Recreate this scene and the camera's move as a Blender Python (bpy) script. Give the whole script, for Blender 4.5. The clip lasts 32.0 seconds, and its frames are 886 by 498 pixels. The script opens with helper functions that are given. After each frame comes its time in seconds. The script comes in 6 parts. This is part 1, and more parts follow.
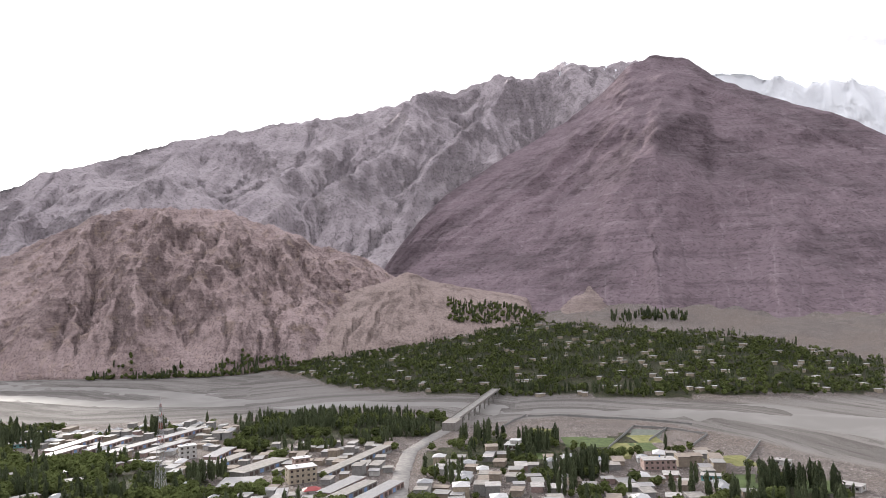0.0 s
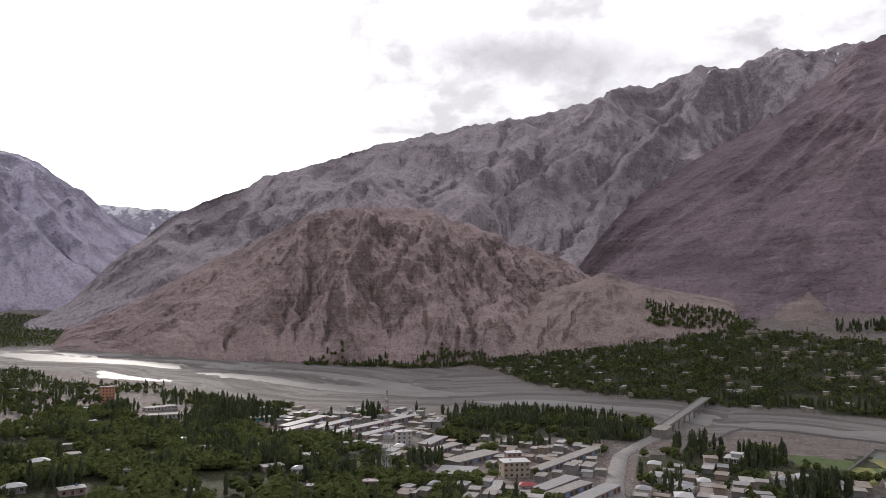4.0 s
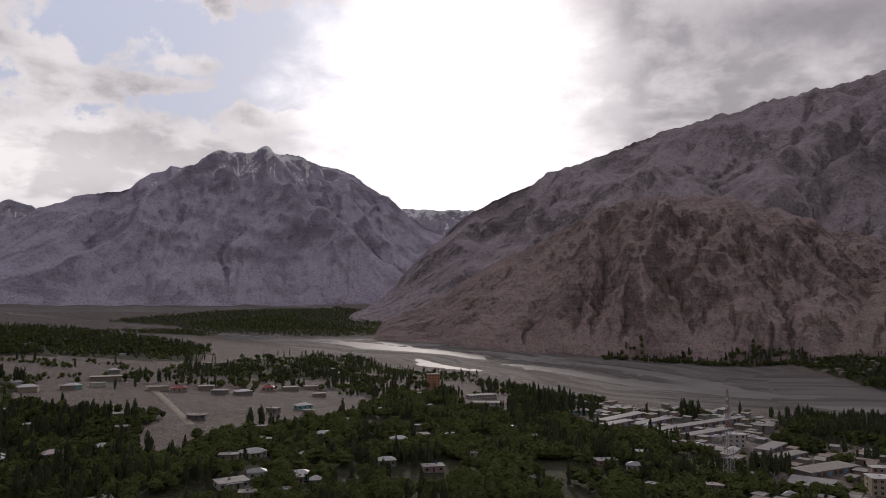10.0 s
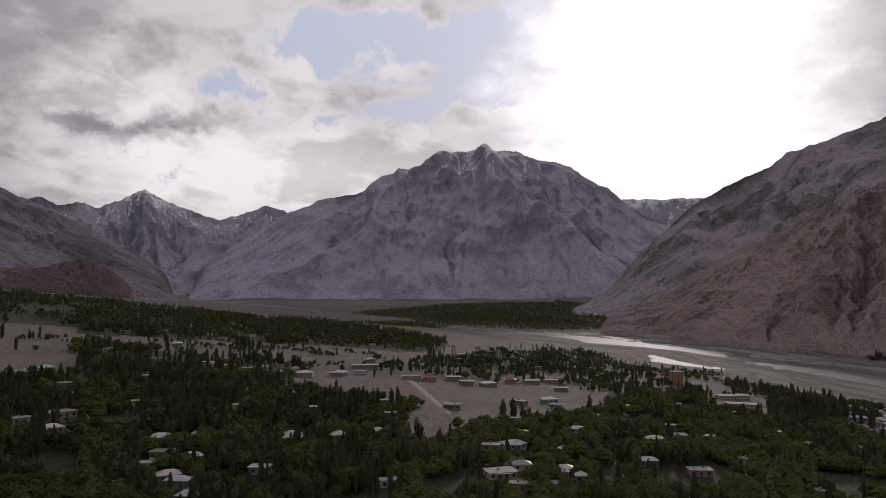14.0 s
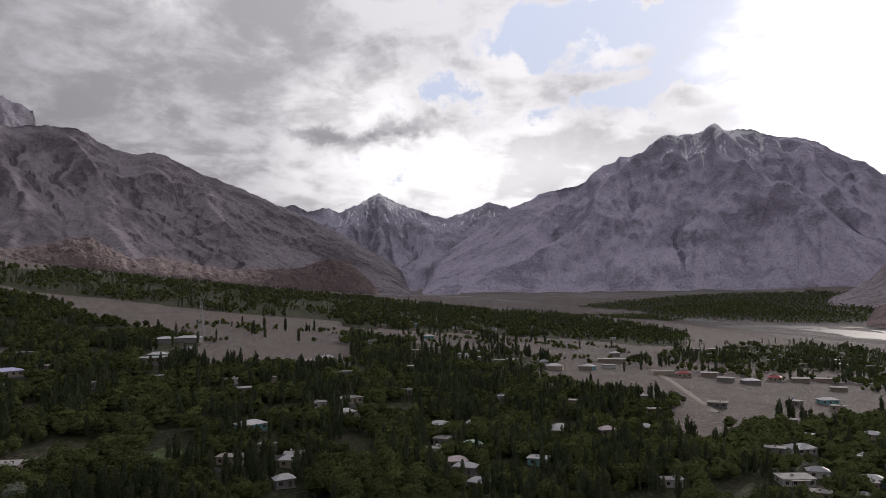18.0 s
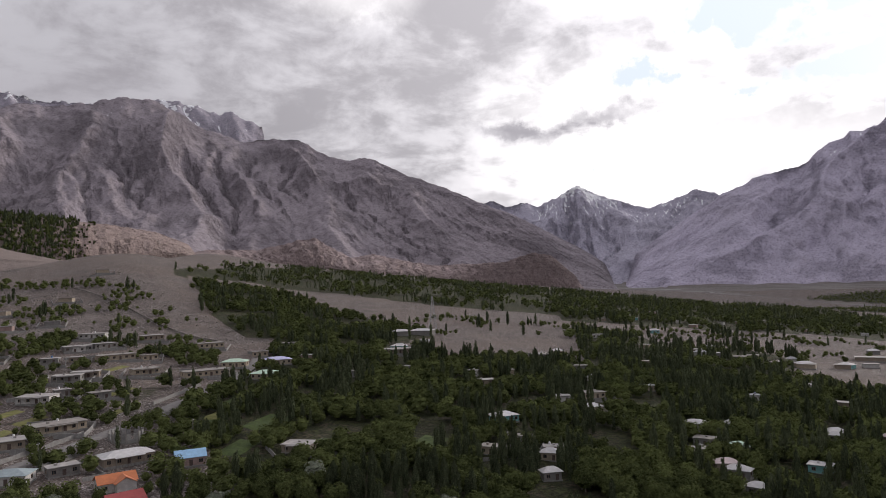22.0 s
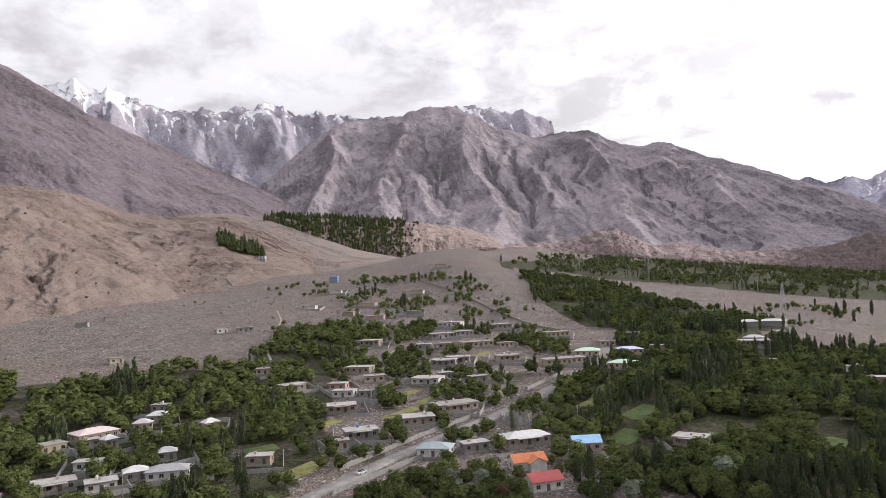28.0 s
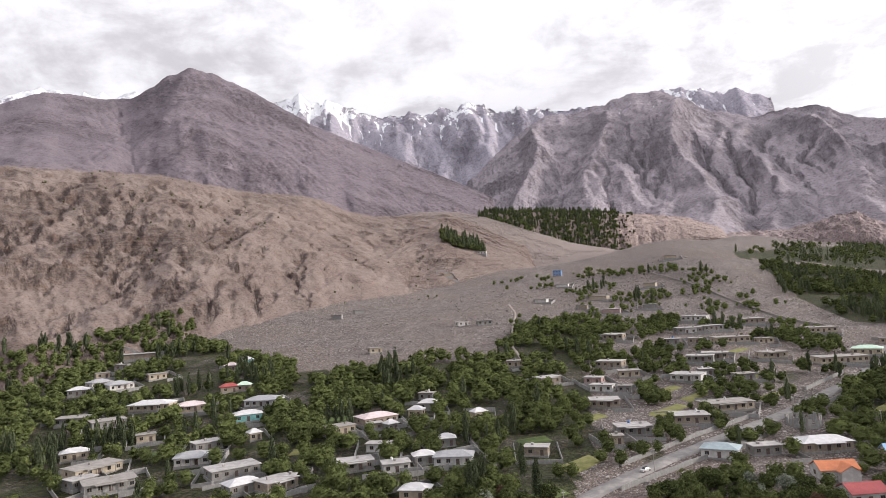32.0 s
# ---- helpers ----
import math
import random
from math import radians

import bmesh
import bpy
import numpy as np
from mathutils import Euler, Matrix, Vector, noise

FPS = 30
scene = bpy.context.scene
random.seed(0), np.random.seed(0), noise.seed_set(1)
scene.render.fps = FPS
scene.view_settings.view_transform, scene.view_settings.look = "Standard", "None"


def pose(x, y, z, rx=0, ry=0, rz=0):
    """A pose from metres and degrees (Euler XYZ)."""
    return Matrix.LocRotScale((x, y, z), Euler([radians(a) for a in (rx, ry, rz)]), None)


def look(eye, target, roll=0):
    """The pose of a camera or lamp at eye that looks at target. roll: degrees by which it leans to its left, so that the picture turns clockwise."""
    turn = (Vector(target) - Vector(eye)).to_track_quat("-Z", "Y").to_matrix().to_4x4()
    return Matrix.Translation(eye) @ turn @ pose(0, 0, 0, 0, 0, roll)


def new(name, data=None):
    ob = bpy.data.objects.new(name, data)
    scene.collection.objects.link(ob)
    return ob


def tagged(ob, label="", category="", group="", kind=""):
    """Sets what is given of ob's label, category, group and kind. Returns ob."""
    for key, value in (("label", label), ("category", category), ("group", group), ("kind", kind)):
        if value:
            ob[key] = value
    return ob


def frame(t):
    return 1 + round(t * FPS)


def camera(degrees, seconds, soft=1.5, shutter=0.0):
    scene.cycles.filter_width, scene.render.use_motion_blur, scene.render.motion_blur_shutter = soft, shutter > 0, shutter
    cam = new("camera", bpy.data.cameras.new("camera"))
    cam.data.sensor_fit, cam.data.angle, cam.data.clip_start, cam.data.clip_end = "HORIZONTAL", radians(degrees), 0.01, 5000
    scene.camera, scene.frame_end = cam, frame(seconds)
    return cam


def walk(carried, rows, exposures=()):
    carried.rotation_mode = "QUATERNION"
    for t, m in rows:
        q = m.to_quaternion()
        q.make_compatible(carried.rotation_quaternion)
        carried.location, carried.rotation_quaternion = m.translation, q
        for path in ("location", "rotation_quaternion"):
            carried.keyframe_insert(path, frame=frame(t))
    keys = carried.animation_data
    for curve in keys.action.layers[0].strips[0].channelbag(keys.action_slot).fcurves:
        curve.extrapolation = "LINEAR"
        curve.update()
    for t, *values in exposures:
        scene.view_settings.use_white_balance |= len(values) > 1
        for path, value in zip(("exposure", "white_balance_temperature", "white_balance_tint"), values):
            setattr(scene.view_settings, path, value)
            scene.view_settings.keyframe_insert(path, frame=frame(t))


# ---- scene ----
cam = camera(64.09, 32.0, soft=0.65)
# seconds, place, yaw, pitch, roll
ROWS = [
    (0.0, -10.85, -3.05, 109.89, 45.201, 4.445, -1.700),
    (0.5, -12.11, -4.76, 109.85, 47.322, 4.519, -1.385),
    (1.0, -13.35, -6.45, 109.79, 49.260, 4.557, -1.062),
    (1.5, -14.59, -8.20, 109.70, 51.140, 4.569, -0.750),
    (2.0, -15.87, -10.03, 109.60, 52.998, 4.587, -0.466),
    (2.5, -17.18, -11.92, 109.48, 54.843, 4.592, -0.218),
    (3.0, -18.53, -13.82, 109.37, 56.663, 4.591, -0.006),
    (3.5, -19.91, -15.70, 109.28, 58.492, 4.580, 0.174),
    (5.5, -25.63, -23.05, 109.50, 65.759, 4.470, 0.265),
    (6.0, -26.59, -25.13, 109.48, 67.644, 4.410, 0.261),
    (6.5, -27.46, -27.26, 109.44, 69.533, 4.346, 0.260),
    (7.0, -28.24, -29.42, 109.38, 71.419, 4.293, 0.266),
    (7.5, -28.93, -31.62, 109.32, 73.305, 4.234, 0.268),
    (8.0, -29.56, -33.90, 109.24, 75.187, 4.165, 0.250),
    (8.5, -30.16, -36.27, 109.21, 77.073, 4.116, 0.204),
    (9.0, -30.71, -38.71, 109.24, 78.949, 4.077, 0.155),
    (9.5, -31.19, -41.17, 109.33, 80.823, 4.039, 0.115),
    (10.0, -31.61, -43.64, 109.48, 82.709, 4.006, 0.101),
    (10.5, -31.97, -46.16, 109.64, 84.658, 3.956, 0.088),
    (11.0, -32.29, -48.76, 109.83, 86.719, 3.895, 0.057),
    (11.5, -32.55, -51.42, 110.00, 88.927, 3.822, 0.006),
    (12.0, -32.73, -54.07, 110.17, 91.167, 3.735, -0.038),
    (12.5, -32.81, -56.69, 110.33, 93.408, 3.668, -0.052),
    (13.0, -32.77, -59.33, 110.46, 95.659, 3.609, -0.049),
    (13.5, -32.58, -61.98, 110.57, 97.874, 3.544, -0.061),
    (14.0, -32.27, -64.63, 110.65, 100.076, 3.461, -0.108),
    (14.5, -31.91, -67.28, 110.73, 102.270, 3.381, -0.174),
    (16.5, -29.33, -78.04, 111.08, 111.105, 3.200, -0.619),
    (17.0, -28.31, -80.74, 111.09, 113.299, 3.157, -0.782),
    (17.5, -27.25, -83.47, 111.10, 115.499, 3.117, -0.944),
    (18.0, -26.18, -86.23, 111.11, 117.690, 3.095, -1.096),
    (18.5, -25.07, -89.00, 111.13, 119.829, 3.082, -1.226),
    (19.0, -23.90, -91.78, 111.15, 121.893, 3.077, -1.327),
    (19.5, -22.63, -94.54, 111.18, 123.895, 3.072, -1.407),
    (20.0, -21.22, -97.28, 111.21, 125.845, 3.058, -1.483),
    (20.5, -19.66, -100.00, 111.24, 127.762, 3.041, -1.567),
    (21.0, -17.97, -102.68, 111.25, 129.648, 3.029, -1.652),
    (21.5, -16.18, -105.30, 111.24, 131.545, 3.020, -1.728),
    (22.0, -14.31, -107.82, 111.20, 133.452, 3.017, -1.795),
    (22.5, -12.42, -110.21, 111.15, 135.343, 3.024, -1.857),
    (23.0, -10.54, -112.48, 111.11, 137.193, 3.051, -1.920),
    (23.5, -8.64, -114.67, 111.11, 138.990, 3.085, -1.985),
    (24.0, -6.61, -116.89, 111.14, 140.880, 3.129, -2.055),
    (24.5, -4.42, -119.12, 111.17, 142.838, 3.142, -2.112),
    (25.0, -2.10, -121.31, 111.18, 144.812, 3.111, -2.154),
    (25.5, 0.31, -123.45, 111.19, 146.784, 3.078, -2.206),
    (27.5, 11.27, -130.52, 111.61, 154.522, 3.148, -2.654),
    (28.0, 14.23, -132.02, 111.75, 156.498, 3.186, -2.765),
    (28.5, 17.21, -133.46, 111.89, 158.488, 3.234, -2.867),
    (29.0, 20.22, -134.83, 112.02, 160.492, 3.289, -2.956),
    (29.5, 23.34, -136.12, 112.14, 162.527, 3.342, -3.032),
    (30.0, 26.52, -137.34, 112.25, 164.557, 3.399, -3.092),
    (30.5, 29.77, -138.47, 112.36, 166.591, 3.450, -3.131),
    (31.0, 33.06, -139.53, 112.45, 168.646, 3.489, -3.156),
    (31.5, 36.38, -140.56, 112.52, 170.664, 3.518, -3.175),
    (32.0, 39.64, -141.53, 112.59, 172.572, 3.543, -3.190),
]
EXPOSURES = [(0.0, 0.66, 6150, 9), (2.0, 0.2, 6150, 10), (3.5, -0.1, 6150, 11), (6.0, -0.73, 6150, 14), (9.0, -1.24, 6300, 16), (13.0, -1.4, 6300, 16), (19.0, -0.9, 6150, 13), (23.0, -0.42, 6200, 13), (28.0, 0.34, 6200, 11), (32.0, 0.42, 6200, 11)]
walk(cam, [(t, pose(x, y, z, 90 + pitch, 0, yaw) @ pose(0, 0, 0, 0, 0, roll)) for t, x, y, z, yaw, pitch, roll in ROWS], EXPOSURES)
from mathutils.bvhtree import BVHTree

# ---- sky, sun ----
SUN_AZ, SUN_EL = 82.0, 16.0


def heading(az, el=0.0):
    """Unit vector towards an azimuth (degrees, counter-clockwise from +y) and elevation."""
    a, e = radians(az), radians(el)
    return Vector((-math.sin(a) * math.cos(e), math.cos(a) * math.cos(e), math.sin(e)))


class Nodes:
    """Small wrapper that adds nodes to a tree and links them."""

    def __init__(self, tree):
        self.t = tree
        self.t.nodes.clear()

    def add(self, kind, values=(), **props):
        n = self.t.nodes.new(kind)
        for k, v in props.items():
            setattr(n, k, v)
        for k, v in dict(values).items():
            if isinstance(v, bpy.types.NodeSocket):
                self.t.links.new(v, n.inputs[k])
            else:
                n.inputs[k].default_value = v
        return n

    def math(self, op, a, b=0.0, c=0.0, clamp=False):
        return self.add("ShaderNodeMath", {0: a, 1: b, 2: c}, operation=op, use_clamp=clamp).outputs[0]

    def vec(self, op, a, b=(0, 0, 0)):
        n = self.add("ShaderNodeVectorMath", {0: a, 1: b}, operation=op)
        return n.outputs["Value"] if op == "DOT_PRODUCT" else n.outputs[0]

    def noise(self, vector, scale, detail=4.0, rough=0.55, warp=0.0):
        return self.add("ShaderNodeTexNoise", {"Vector": vector, "Scale": scale, "Detail": detail, "Roughness": rough, "Distortion": warp}).outputs["Fac"]

    def ramp(self, fac, lo, hi):
        return self.add("ShaderNodeMapRange", {"Value": fac, "From Min": lo, "From Max": hi}, interpolation_type="SMOOTHSTEP").outputs[0]

    def mix(self, fac, a, b):
        n = self.add("ShaderNodeMix", data_type="RGBA")
        for s, v in ((n.inputs[0], fac), (n.inputs[6], a), (n.inputs[7], b)):
            if isinstance(v, bpy.types.NodeSocket):
                self.t.links.new(v, s)
            else:
                s.default_value = v if not isinstance(v, tuple) or len(v) == 4 else (*v, 1.0)
        return n.outputs[2]


# clouds: azimuth, elevation, half-width, half-height, amount
CLOUD_BREAKS = [(92, 17.5, 9, 5.0, 0.34), (101, 15.5, 8, 3.0, 0.32), (100, 20.5, 14, 2.8, 0.28), (111, 18.5, 6, 3.0, 0.24), (90, 12.5, 5, 2.4, 0.26),
    (88, 20.5, 5, 3.5, 0.3), (117, 15.5, 4, 2.0, 0.2), (99, 26.0, 22, 4.0, 0.16), (109, 13.0, 3, 1.6, 0.16)]
CLOUD_BANKS = [(97, 14.0, 5, 1.5, 0.36), (107, 10.0, 9, 3.2, 0.4), (103.5, 16.0, 2.6, 1.0, 0.26), (100, 21.6, 1.6, 1.4, 0.26), (113, 17.0, 3.5, 4.0, 0.2), (92.5, 15.6, 2.2, 0.8, 0.2),
    (140, 17.0, 22, 14.0, 0.2), (60, 17.0, 15, 12.0, 0.2)]
CLOUD_LIGHT = [(79.0, 13.0, 6.5, 15.0, 1.25), (119, 8.5, 14, 6.0, 0.9), (124, 14.0, 8, 4.5, 0.5), (105, 9.5, 12, 4.5, 0.7), (96, 14.0, 5, 1.8, 0.6), (140, 23.0, 7, 2.6, 0.55), (104, 20.0, 4, 3.5, 0.45), (113, 16.0, 5, 5.0, 0.35)]
CLOUD_SHADE = [(50, 19.0, 14, 3.0, 0.75), (124, 11.8, 4.6, 1.3, 1.0), (120.0, 12.8, 4.0, 1.1, 0.9), (128, 12.6, 2.8, 0.9, 0.7), (58, 21.0, 13, 2.6, 0.4), (172, 22.0, 2.6, 3.4, 0.5), (162, 14.5, 11, 3.0, 0.4), (116, 13.5, 3.0, 0.8, 0.3), (180, 18.0, 6, 2.0, 0.2)]


def build_sky():
    world = bpy.data.worlds.new("sky")
    world.use_nodes = True
    scene.world = world
    n = Nodes(world.node_tree)
    way = n.add("ShaderNodeTexCoord").outputs["Generated"]
    xyz = n.add("ShaderNodeSeparateXYZ", {0: way})
    up = n.math("MAXIMUM", xyz.outputs[2], 0.0)
    flat = n.math("DIVIDE", 1.0, n.math("ADD", up, 0.22))
    plane = n.add("ShaderNodeVectorMath", {0: way, "Scale": flat}, operation="SCALE").outputs[0]
    big = n.noise(plane, 1.3, 4.0, 0.5, 0.4)
    fine = n.noise(plane, 4.2, 8.0, 0.58, 0.25)
    puff = n.noise(way, 17.0, 8.0, 0.6, 0.2)
    # azimuth and elevation in degrees, ruffled by the billows
    az = n.math("MULTIPLY", n.math("ARCTAN2", n.math("MULTIPLY", xyz.outputs[0], -1.0), xyz.outputs[1]), 57.2958)
    az = n.math("ADD", az, n.math("MULTIPLY", n.math("LESS_THAN", az, -60.0), 360.0))
    el = n.math("MULTIPLY", n.math("ARCSINE", xyz.outputs[2]), 57.2958)
    ruffle = n.add("ShaderNodeTexNoise", {"Vector": way, "Scale": 13.0, "Detail": 7.0, "Roughness": 0.62}).outputs["Color"]
    off = n.add("ShaderNodeSeparateXYZ", {0: n.vec("SUBTRACT", ruffle, (0.5, 0.5, 0.5))})
    spot = n.add("ShaderNodeCombineXYZ", {0: n.math("ADD", az, n.math("MULTIPLY", off.outputs[0], 9.0)), 1: n.math("ADD", el, n.math("MULTIPLY", off.outputs[1], 5.0))}).outputs[0]

    def field_of(table, soft=0.0):
        total = 0.0
        for a, e, wa, we, amount in table:
            far = n.add("ShaderNodeVectorMath", {0: n.vec("MULTIPLY", n.vec("SUBTRACT", spot, (a, e, 0)), (1 / wa, 1 / we, 0))}, operation="LENGTH").outputs["Value"]
            total = n.math("MULTIPLY_ADD", n.ramp(far, 1.25, soft), amount, total)
        return total

    sky = n.add("ShaderNodeTexSky", sky_type="NISHITA", sun_disc=False, sun_elevation=radians(SUN_EL), sun_rotation=radians(-SUN_AZ), dust_density=2.0)
    blue = n.add("ShaderNodeMix", {0: 0.8}, data_type="RGBA")
    blue.inputs[7].default_value = (13.8, 14.9, 17.6, 1)
    n.t.links.new(sky.outputs[0], blue.inputs[6])
    cover = n.math("ADD", n.math("MULTIPLY", big, 0.3), n.math("ADD", n.math("MULTIPLY", fine, 0.4), n.math("MULTIPLY", puff, 0.5)))
    cover = n.math("ADD", n.math("ADD", cover, 0.07), n.math("SUBTRACT", field_of(CLOUD_BANKS), field_of(CLOUD_BREAKS)))
    mask = n.ramp(cover, 0.50, 0.60)
    thick = n.ramp(n.math("ADD", cover, n.math("MULTIPLY", n.math("SUBTRACT", fine, 0.5), 1.1)), 0.54, 0.98)
    toward = n.vec("DOT_PRODUCT", way, tuple(heading(SUN_AZ, SUN_EL - 2)))
    glow = n.ramp(toward, 0.2, 0.96)
    veil = n.mix(thick, (7.6, 7.3, 7.4), (5.0, 4.7, 4.82))
    veil = n.mix(n.math("MULTIPLY", glow, n.math("SUBTRACT", 0.9, n.math("MULTIPLY", thick, 0.55))), veil, (17.0, 16.2, 15.8))
    veil = n.mix(n.math("MINIMUM", field_of(CLOUD_SHADE), 0.9), veil, (6.4, 6.0, 6.2))
    light = n.math("MINIMUM", n.math("MULTIPLY", field_of(CLOUD_LIGHT), n.math("SUBTRACT", 1.25, n.math("MULTIPLY", thick, 0.6))), 1.0)
    light = n.math("SUBTRACT", light, n.math("MULTIPLY", field_of(CLOUD_SHADE[:4]), 0.7), clamp=True)
    colour = n.mix(mask, blue.outputs[2], n.mix(light, veil, (24.0, 23.0, 21.8)))
    core = n.ramp(n.math("ADD", toward, n.math("MULTIPLY", n.math("SUBTRACT", fine, 0.5), 0.06)), 0.962, 1.002)
    colour = n.mix(n.math("MULTIPLY", core, 0.9), colour, (36.0, 34.5, 32.8))
    low = n.ramp(xyz.outputs[2], 0.12, 0.02)
    colour = n.mix(n.math("MULTIPLY", low, 0.4), colour, (10.5, 10.1, 9.7))
    over = n.math("ADD", 0.95, n.math("MULTIPLY", up, 0.7))
    colour = n.add("ShaderNodeVectorMath", {0: colour, "Scale": over}, operation="SCALE").outputs[0]
    ground = n.ramp(xyz.outputs[2], -0.02, -0.1)
    colour = n.mix(ground, colour, (1.6, 1.5, 1.4))
    back = n.add("ShaderNodeBackground", {"Color": colour, "Strength": 0.09})
    n.add("ShaderNodeOutputWorld", {"Surface": back.outputs[0]})


build_sky()
sun = new("sun", bpy.data.lights.new("sun", "SUN"))
sun.data.energy, sun.data.angle, sun.data.color = 3.2, radians(5), (1.0, 0.9, 0.78)
sun.matrix_world = look(heading(SUN_AZ, SUN_EL) * 100, (0, 0, 0))

# ---- materials ----
def material(name, rough=0.9):
    m = bpy.data.materials.new(name)
    m.use_nodes = True
    n = Nodes(m.node_tree)
    bsdf = n.add("ShaderNodeBsdfPrincipled", {"Roughness": rough})
    bsdf.inputs["Specular IOR Level"].default_value = 0.25
    n.add("ShaderNodeOutputMaterial", {"Surface": bsdf.outputs[0]})
    return m, n, bsdf


def place(n):
    return n.add("ShaderNodeNewGeometry").outputs["Position"]


def attr(n, name):
    return n.add("ShaderNodeAttribute", attribute_name=name).outputs["Fac"]


def bump(n, bsdf, height, strength, distance):
    b = n.add("ShaderNodeBump", {"Height": height, "Strength": strength, "Distance": distance})
    n.t.links.new(b.outputs[0], bsdf.inputs["Normal"])


def paint(n, bsdf, colour):
    n.t.links.new(colour, bsdf.inputs["Base Color"])


def rock_material(name, dark, mid, pale, scree, size=60.0, snow=0.0, accent=0.3, chutes=0.3, beds=0.25, tilt=(0.12, 0.08, 0.4)):
    """Bare mountain rock: scree slopes and chutes, darker steep outcrops in tilted beds, old snow above a height."""
    m, n, bsdf = material(name, 0.95)
    p = place(n)
    steep, flow = attr(n, "steep"), attr(n, "chute")
    broad = n.noise(p, 0.22 / size, 4, 0.55, 0.4)
    patch = n.noise(p, 1.1 / size, 7, 0.66, 0.3)
    grain = n.noise(p, 7.0 / size, 8, 0.74)
    lay = n.add("ShaderNodeMapping", {"Vector": p, "Rotation": tilt, "Scale": (0.35 / size, 0.35 / size, 4.5 / size)}).outputs[0]
    bed = n.noise(lay, 1.0, 8, 0.68, 0.35)
    soil = n.mix(n.ramp(broad, 0.38, 0.62), tuple(0.35 * a + 0.65 * b for a, b in zip(dark, mid)), mid)
    soil = n.mix(n.math("MULTIPLY", n.ramp(patch, 0.5, 0.68), accent * 0.5), soil, pale)
    soil = n.mix(n.math("MULTIPLY", n.ramp(n.math("ADD", flow, n.math("MULTIPLY", n.math("SUBTRACT", grain, 0.5), 0.7)), 0.45, 0.95), chutes), soil, scree)
    crag = n.mix(n.ramp(bed, 0.4, 0.62), tuple(v * 0.82 for v in dark), tuple(0.45 * a + 0.55 * b for a, b in zip(dark, mid)))
    crag = n.mix(n.math("MULTIPLY", n.ramp(patch, 0.52, 0.64), accent), crag, pale)
    knob = n.noise(p, 2.6 / size, 9, 0.72, 0.2)
    bare = n.ramp(n.math("ADD", steep, n.math("MULTIPLY", n.math("SUBTRACT", patch, 0.5), 1.6)), 0.05, 1.15)
    c = n.mix(n.math("MULTIPLY", bare, 0.8), soil, crag)
    c = n.mix(n.math("MULTIPLY", n.ramp(bed, 0.5, 0.36), beds), c, tuple(v * 0.7 for v in dark))
    c = n.mix(n.math("MULTIPLY", n.ramp(bed, 0.56, 0.68), beds * 0.7), c, scree)
    # lows of the two bump noises are coloured darker, their highs paler
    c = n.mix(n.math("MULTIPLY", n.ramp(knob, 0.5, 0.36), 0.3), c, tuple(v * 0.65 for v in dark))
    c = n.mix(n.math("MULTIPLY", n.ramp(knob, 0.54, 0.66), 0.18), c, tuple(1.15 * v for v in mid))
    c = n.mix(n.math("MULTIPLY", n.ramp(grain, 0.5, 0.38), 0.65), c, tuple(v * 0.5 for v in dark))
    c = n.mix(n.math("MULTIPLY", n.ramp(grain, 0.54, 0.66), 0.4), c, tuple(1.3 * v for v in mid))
    if snow:
        h = n.add("ShaderNodeSeparateXYZ", {0: p}).outputs[2]
        wide = n.math("MULTIPLY", n.math("SUBTRACT", n.noise(p, 1.2 / size, 8, 0.72, 0.3), 0.5), 700.0)
        hold = n.math("MULTIPLY", n.math("SUBTRACT", flow, n.math("MULTIPLY", steep, 0.4)), 230.0)
        c = n.mix(n.ramp(n.math("ADD", n.math("ADD", h, wide), hold), snow, snow + 45.0), c, (0.8, 0.81, 0.84))
    paint(n, bsdf, c)
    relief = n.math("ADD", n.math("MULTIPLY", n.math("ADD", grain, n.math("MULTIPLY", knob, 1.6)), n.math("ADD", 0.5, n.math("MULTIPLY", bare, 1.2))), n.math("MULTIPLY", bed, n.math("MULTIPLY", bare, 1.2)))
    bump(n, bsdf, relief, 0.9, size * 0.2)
    return m


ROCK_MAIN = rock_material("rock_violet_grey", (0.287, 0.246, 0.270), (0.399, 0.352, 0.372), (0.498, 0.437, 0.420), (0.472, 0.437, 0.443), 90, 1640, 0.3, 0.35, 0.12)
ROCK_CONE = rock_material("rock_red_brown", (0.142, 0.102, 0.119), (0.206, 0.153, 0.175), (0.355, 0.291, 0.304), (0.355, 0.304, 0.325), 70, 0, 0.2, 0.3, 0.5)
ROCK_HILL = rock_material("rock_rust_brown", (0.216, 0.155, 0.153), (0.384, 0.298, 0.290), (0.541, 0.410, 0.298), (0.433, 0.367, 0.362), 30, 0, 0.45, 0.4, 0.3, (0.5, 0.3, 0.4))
# distant haze is put into these colours: far rock lifted pale and bluish
ROCK_FAR = rock_material("rock_blue_haze", (0.397, 0.367, 0.475), (0.481, 0.442, 0.544), (0.571, 0.519, 0.574), (0.550, 0.507, 0.591), 80, 945, 0.2, 0.25, 0.1)
ROCK_PEAKS = rock_material("rock_high_haze", (0.348, 0.331, 0.414), (0.424, 0.405, 0.488), (0.506, 0.481, 0.537), (0.506, 0.488, 0.543), 80, 650, 0.2, 0.2, 0.1)
# lilac rock, its colour raised partly to stand in for haze
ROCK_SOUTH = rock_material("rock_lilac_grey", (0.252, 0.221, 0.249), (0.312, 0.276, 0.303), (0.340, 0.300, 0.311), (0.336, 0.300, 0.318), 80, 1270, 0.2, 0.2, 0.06)
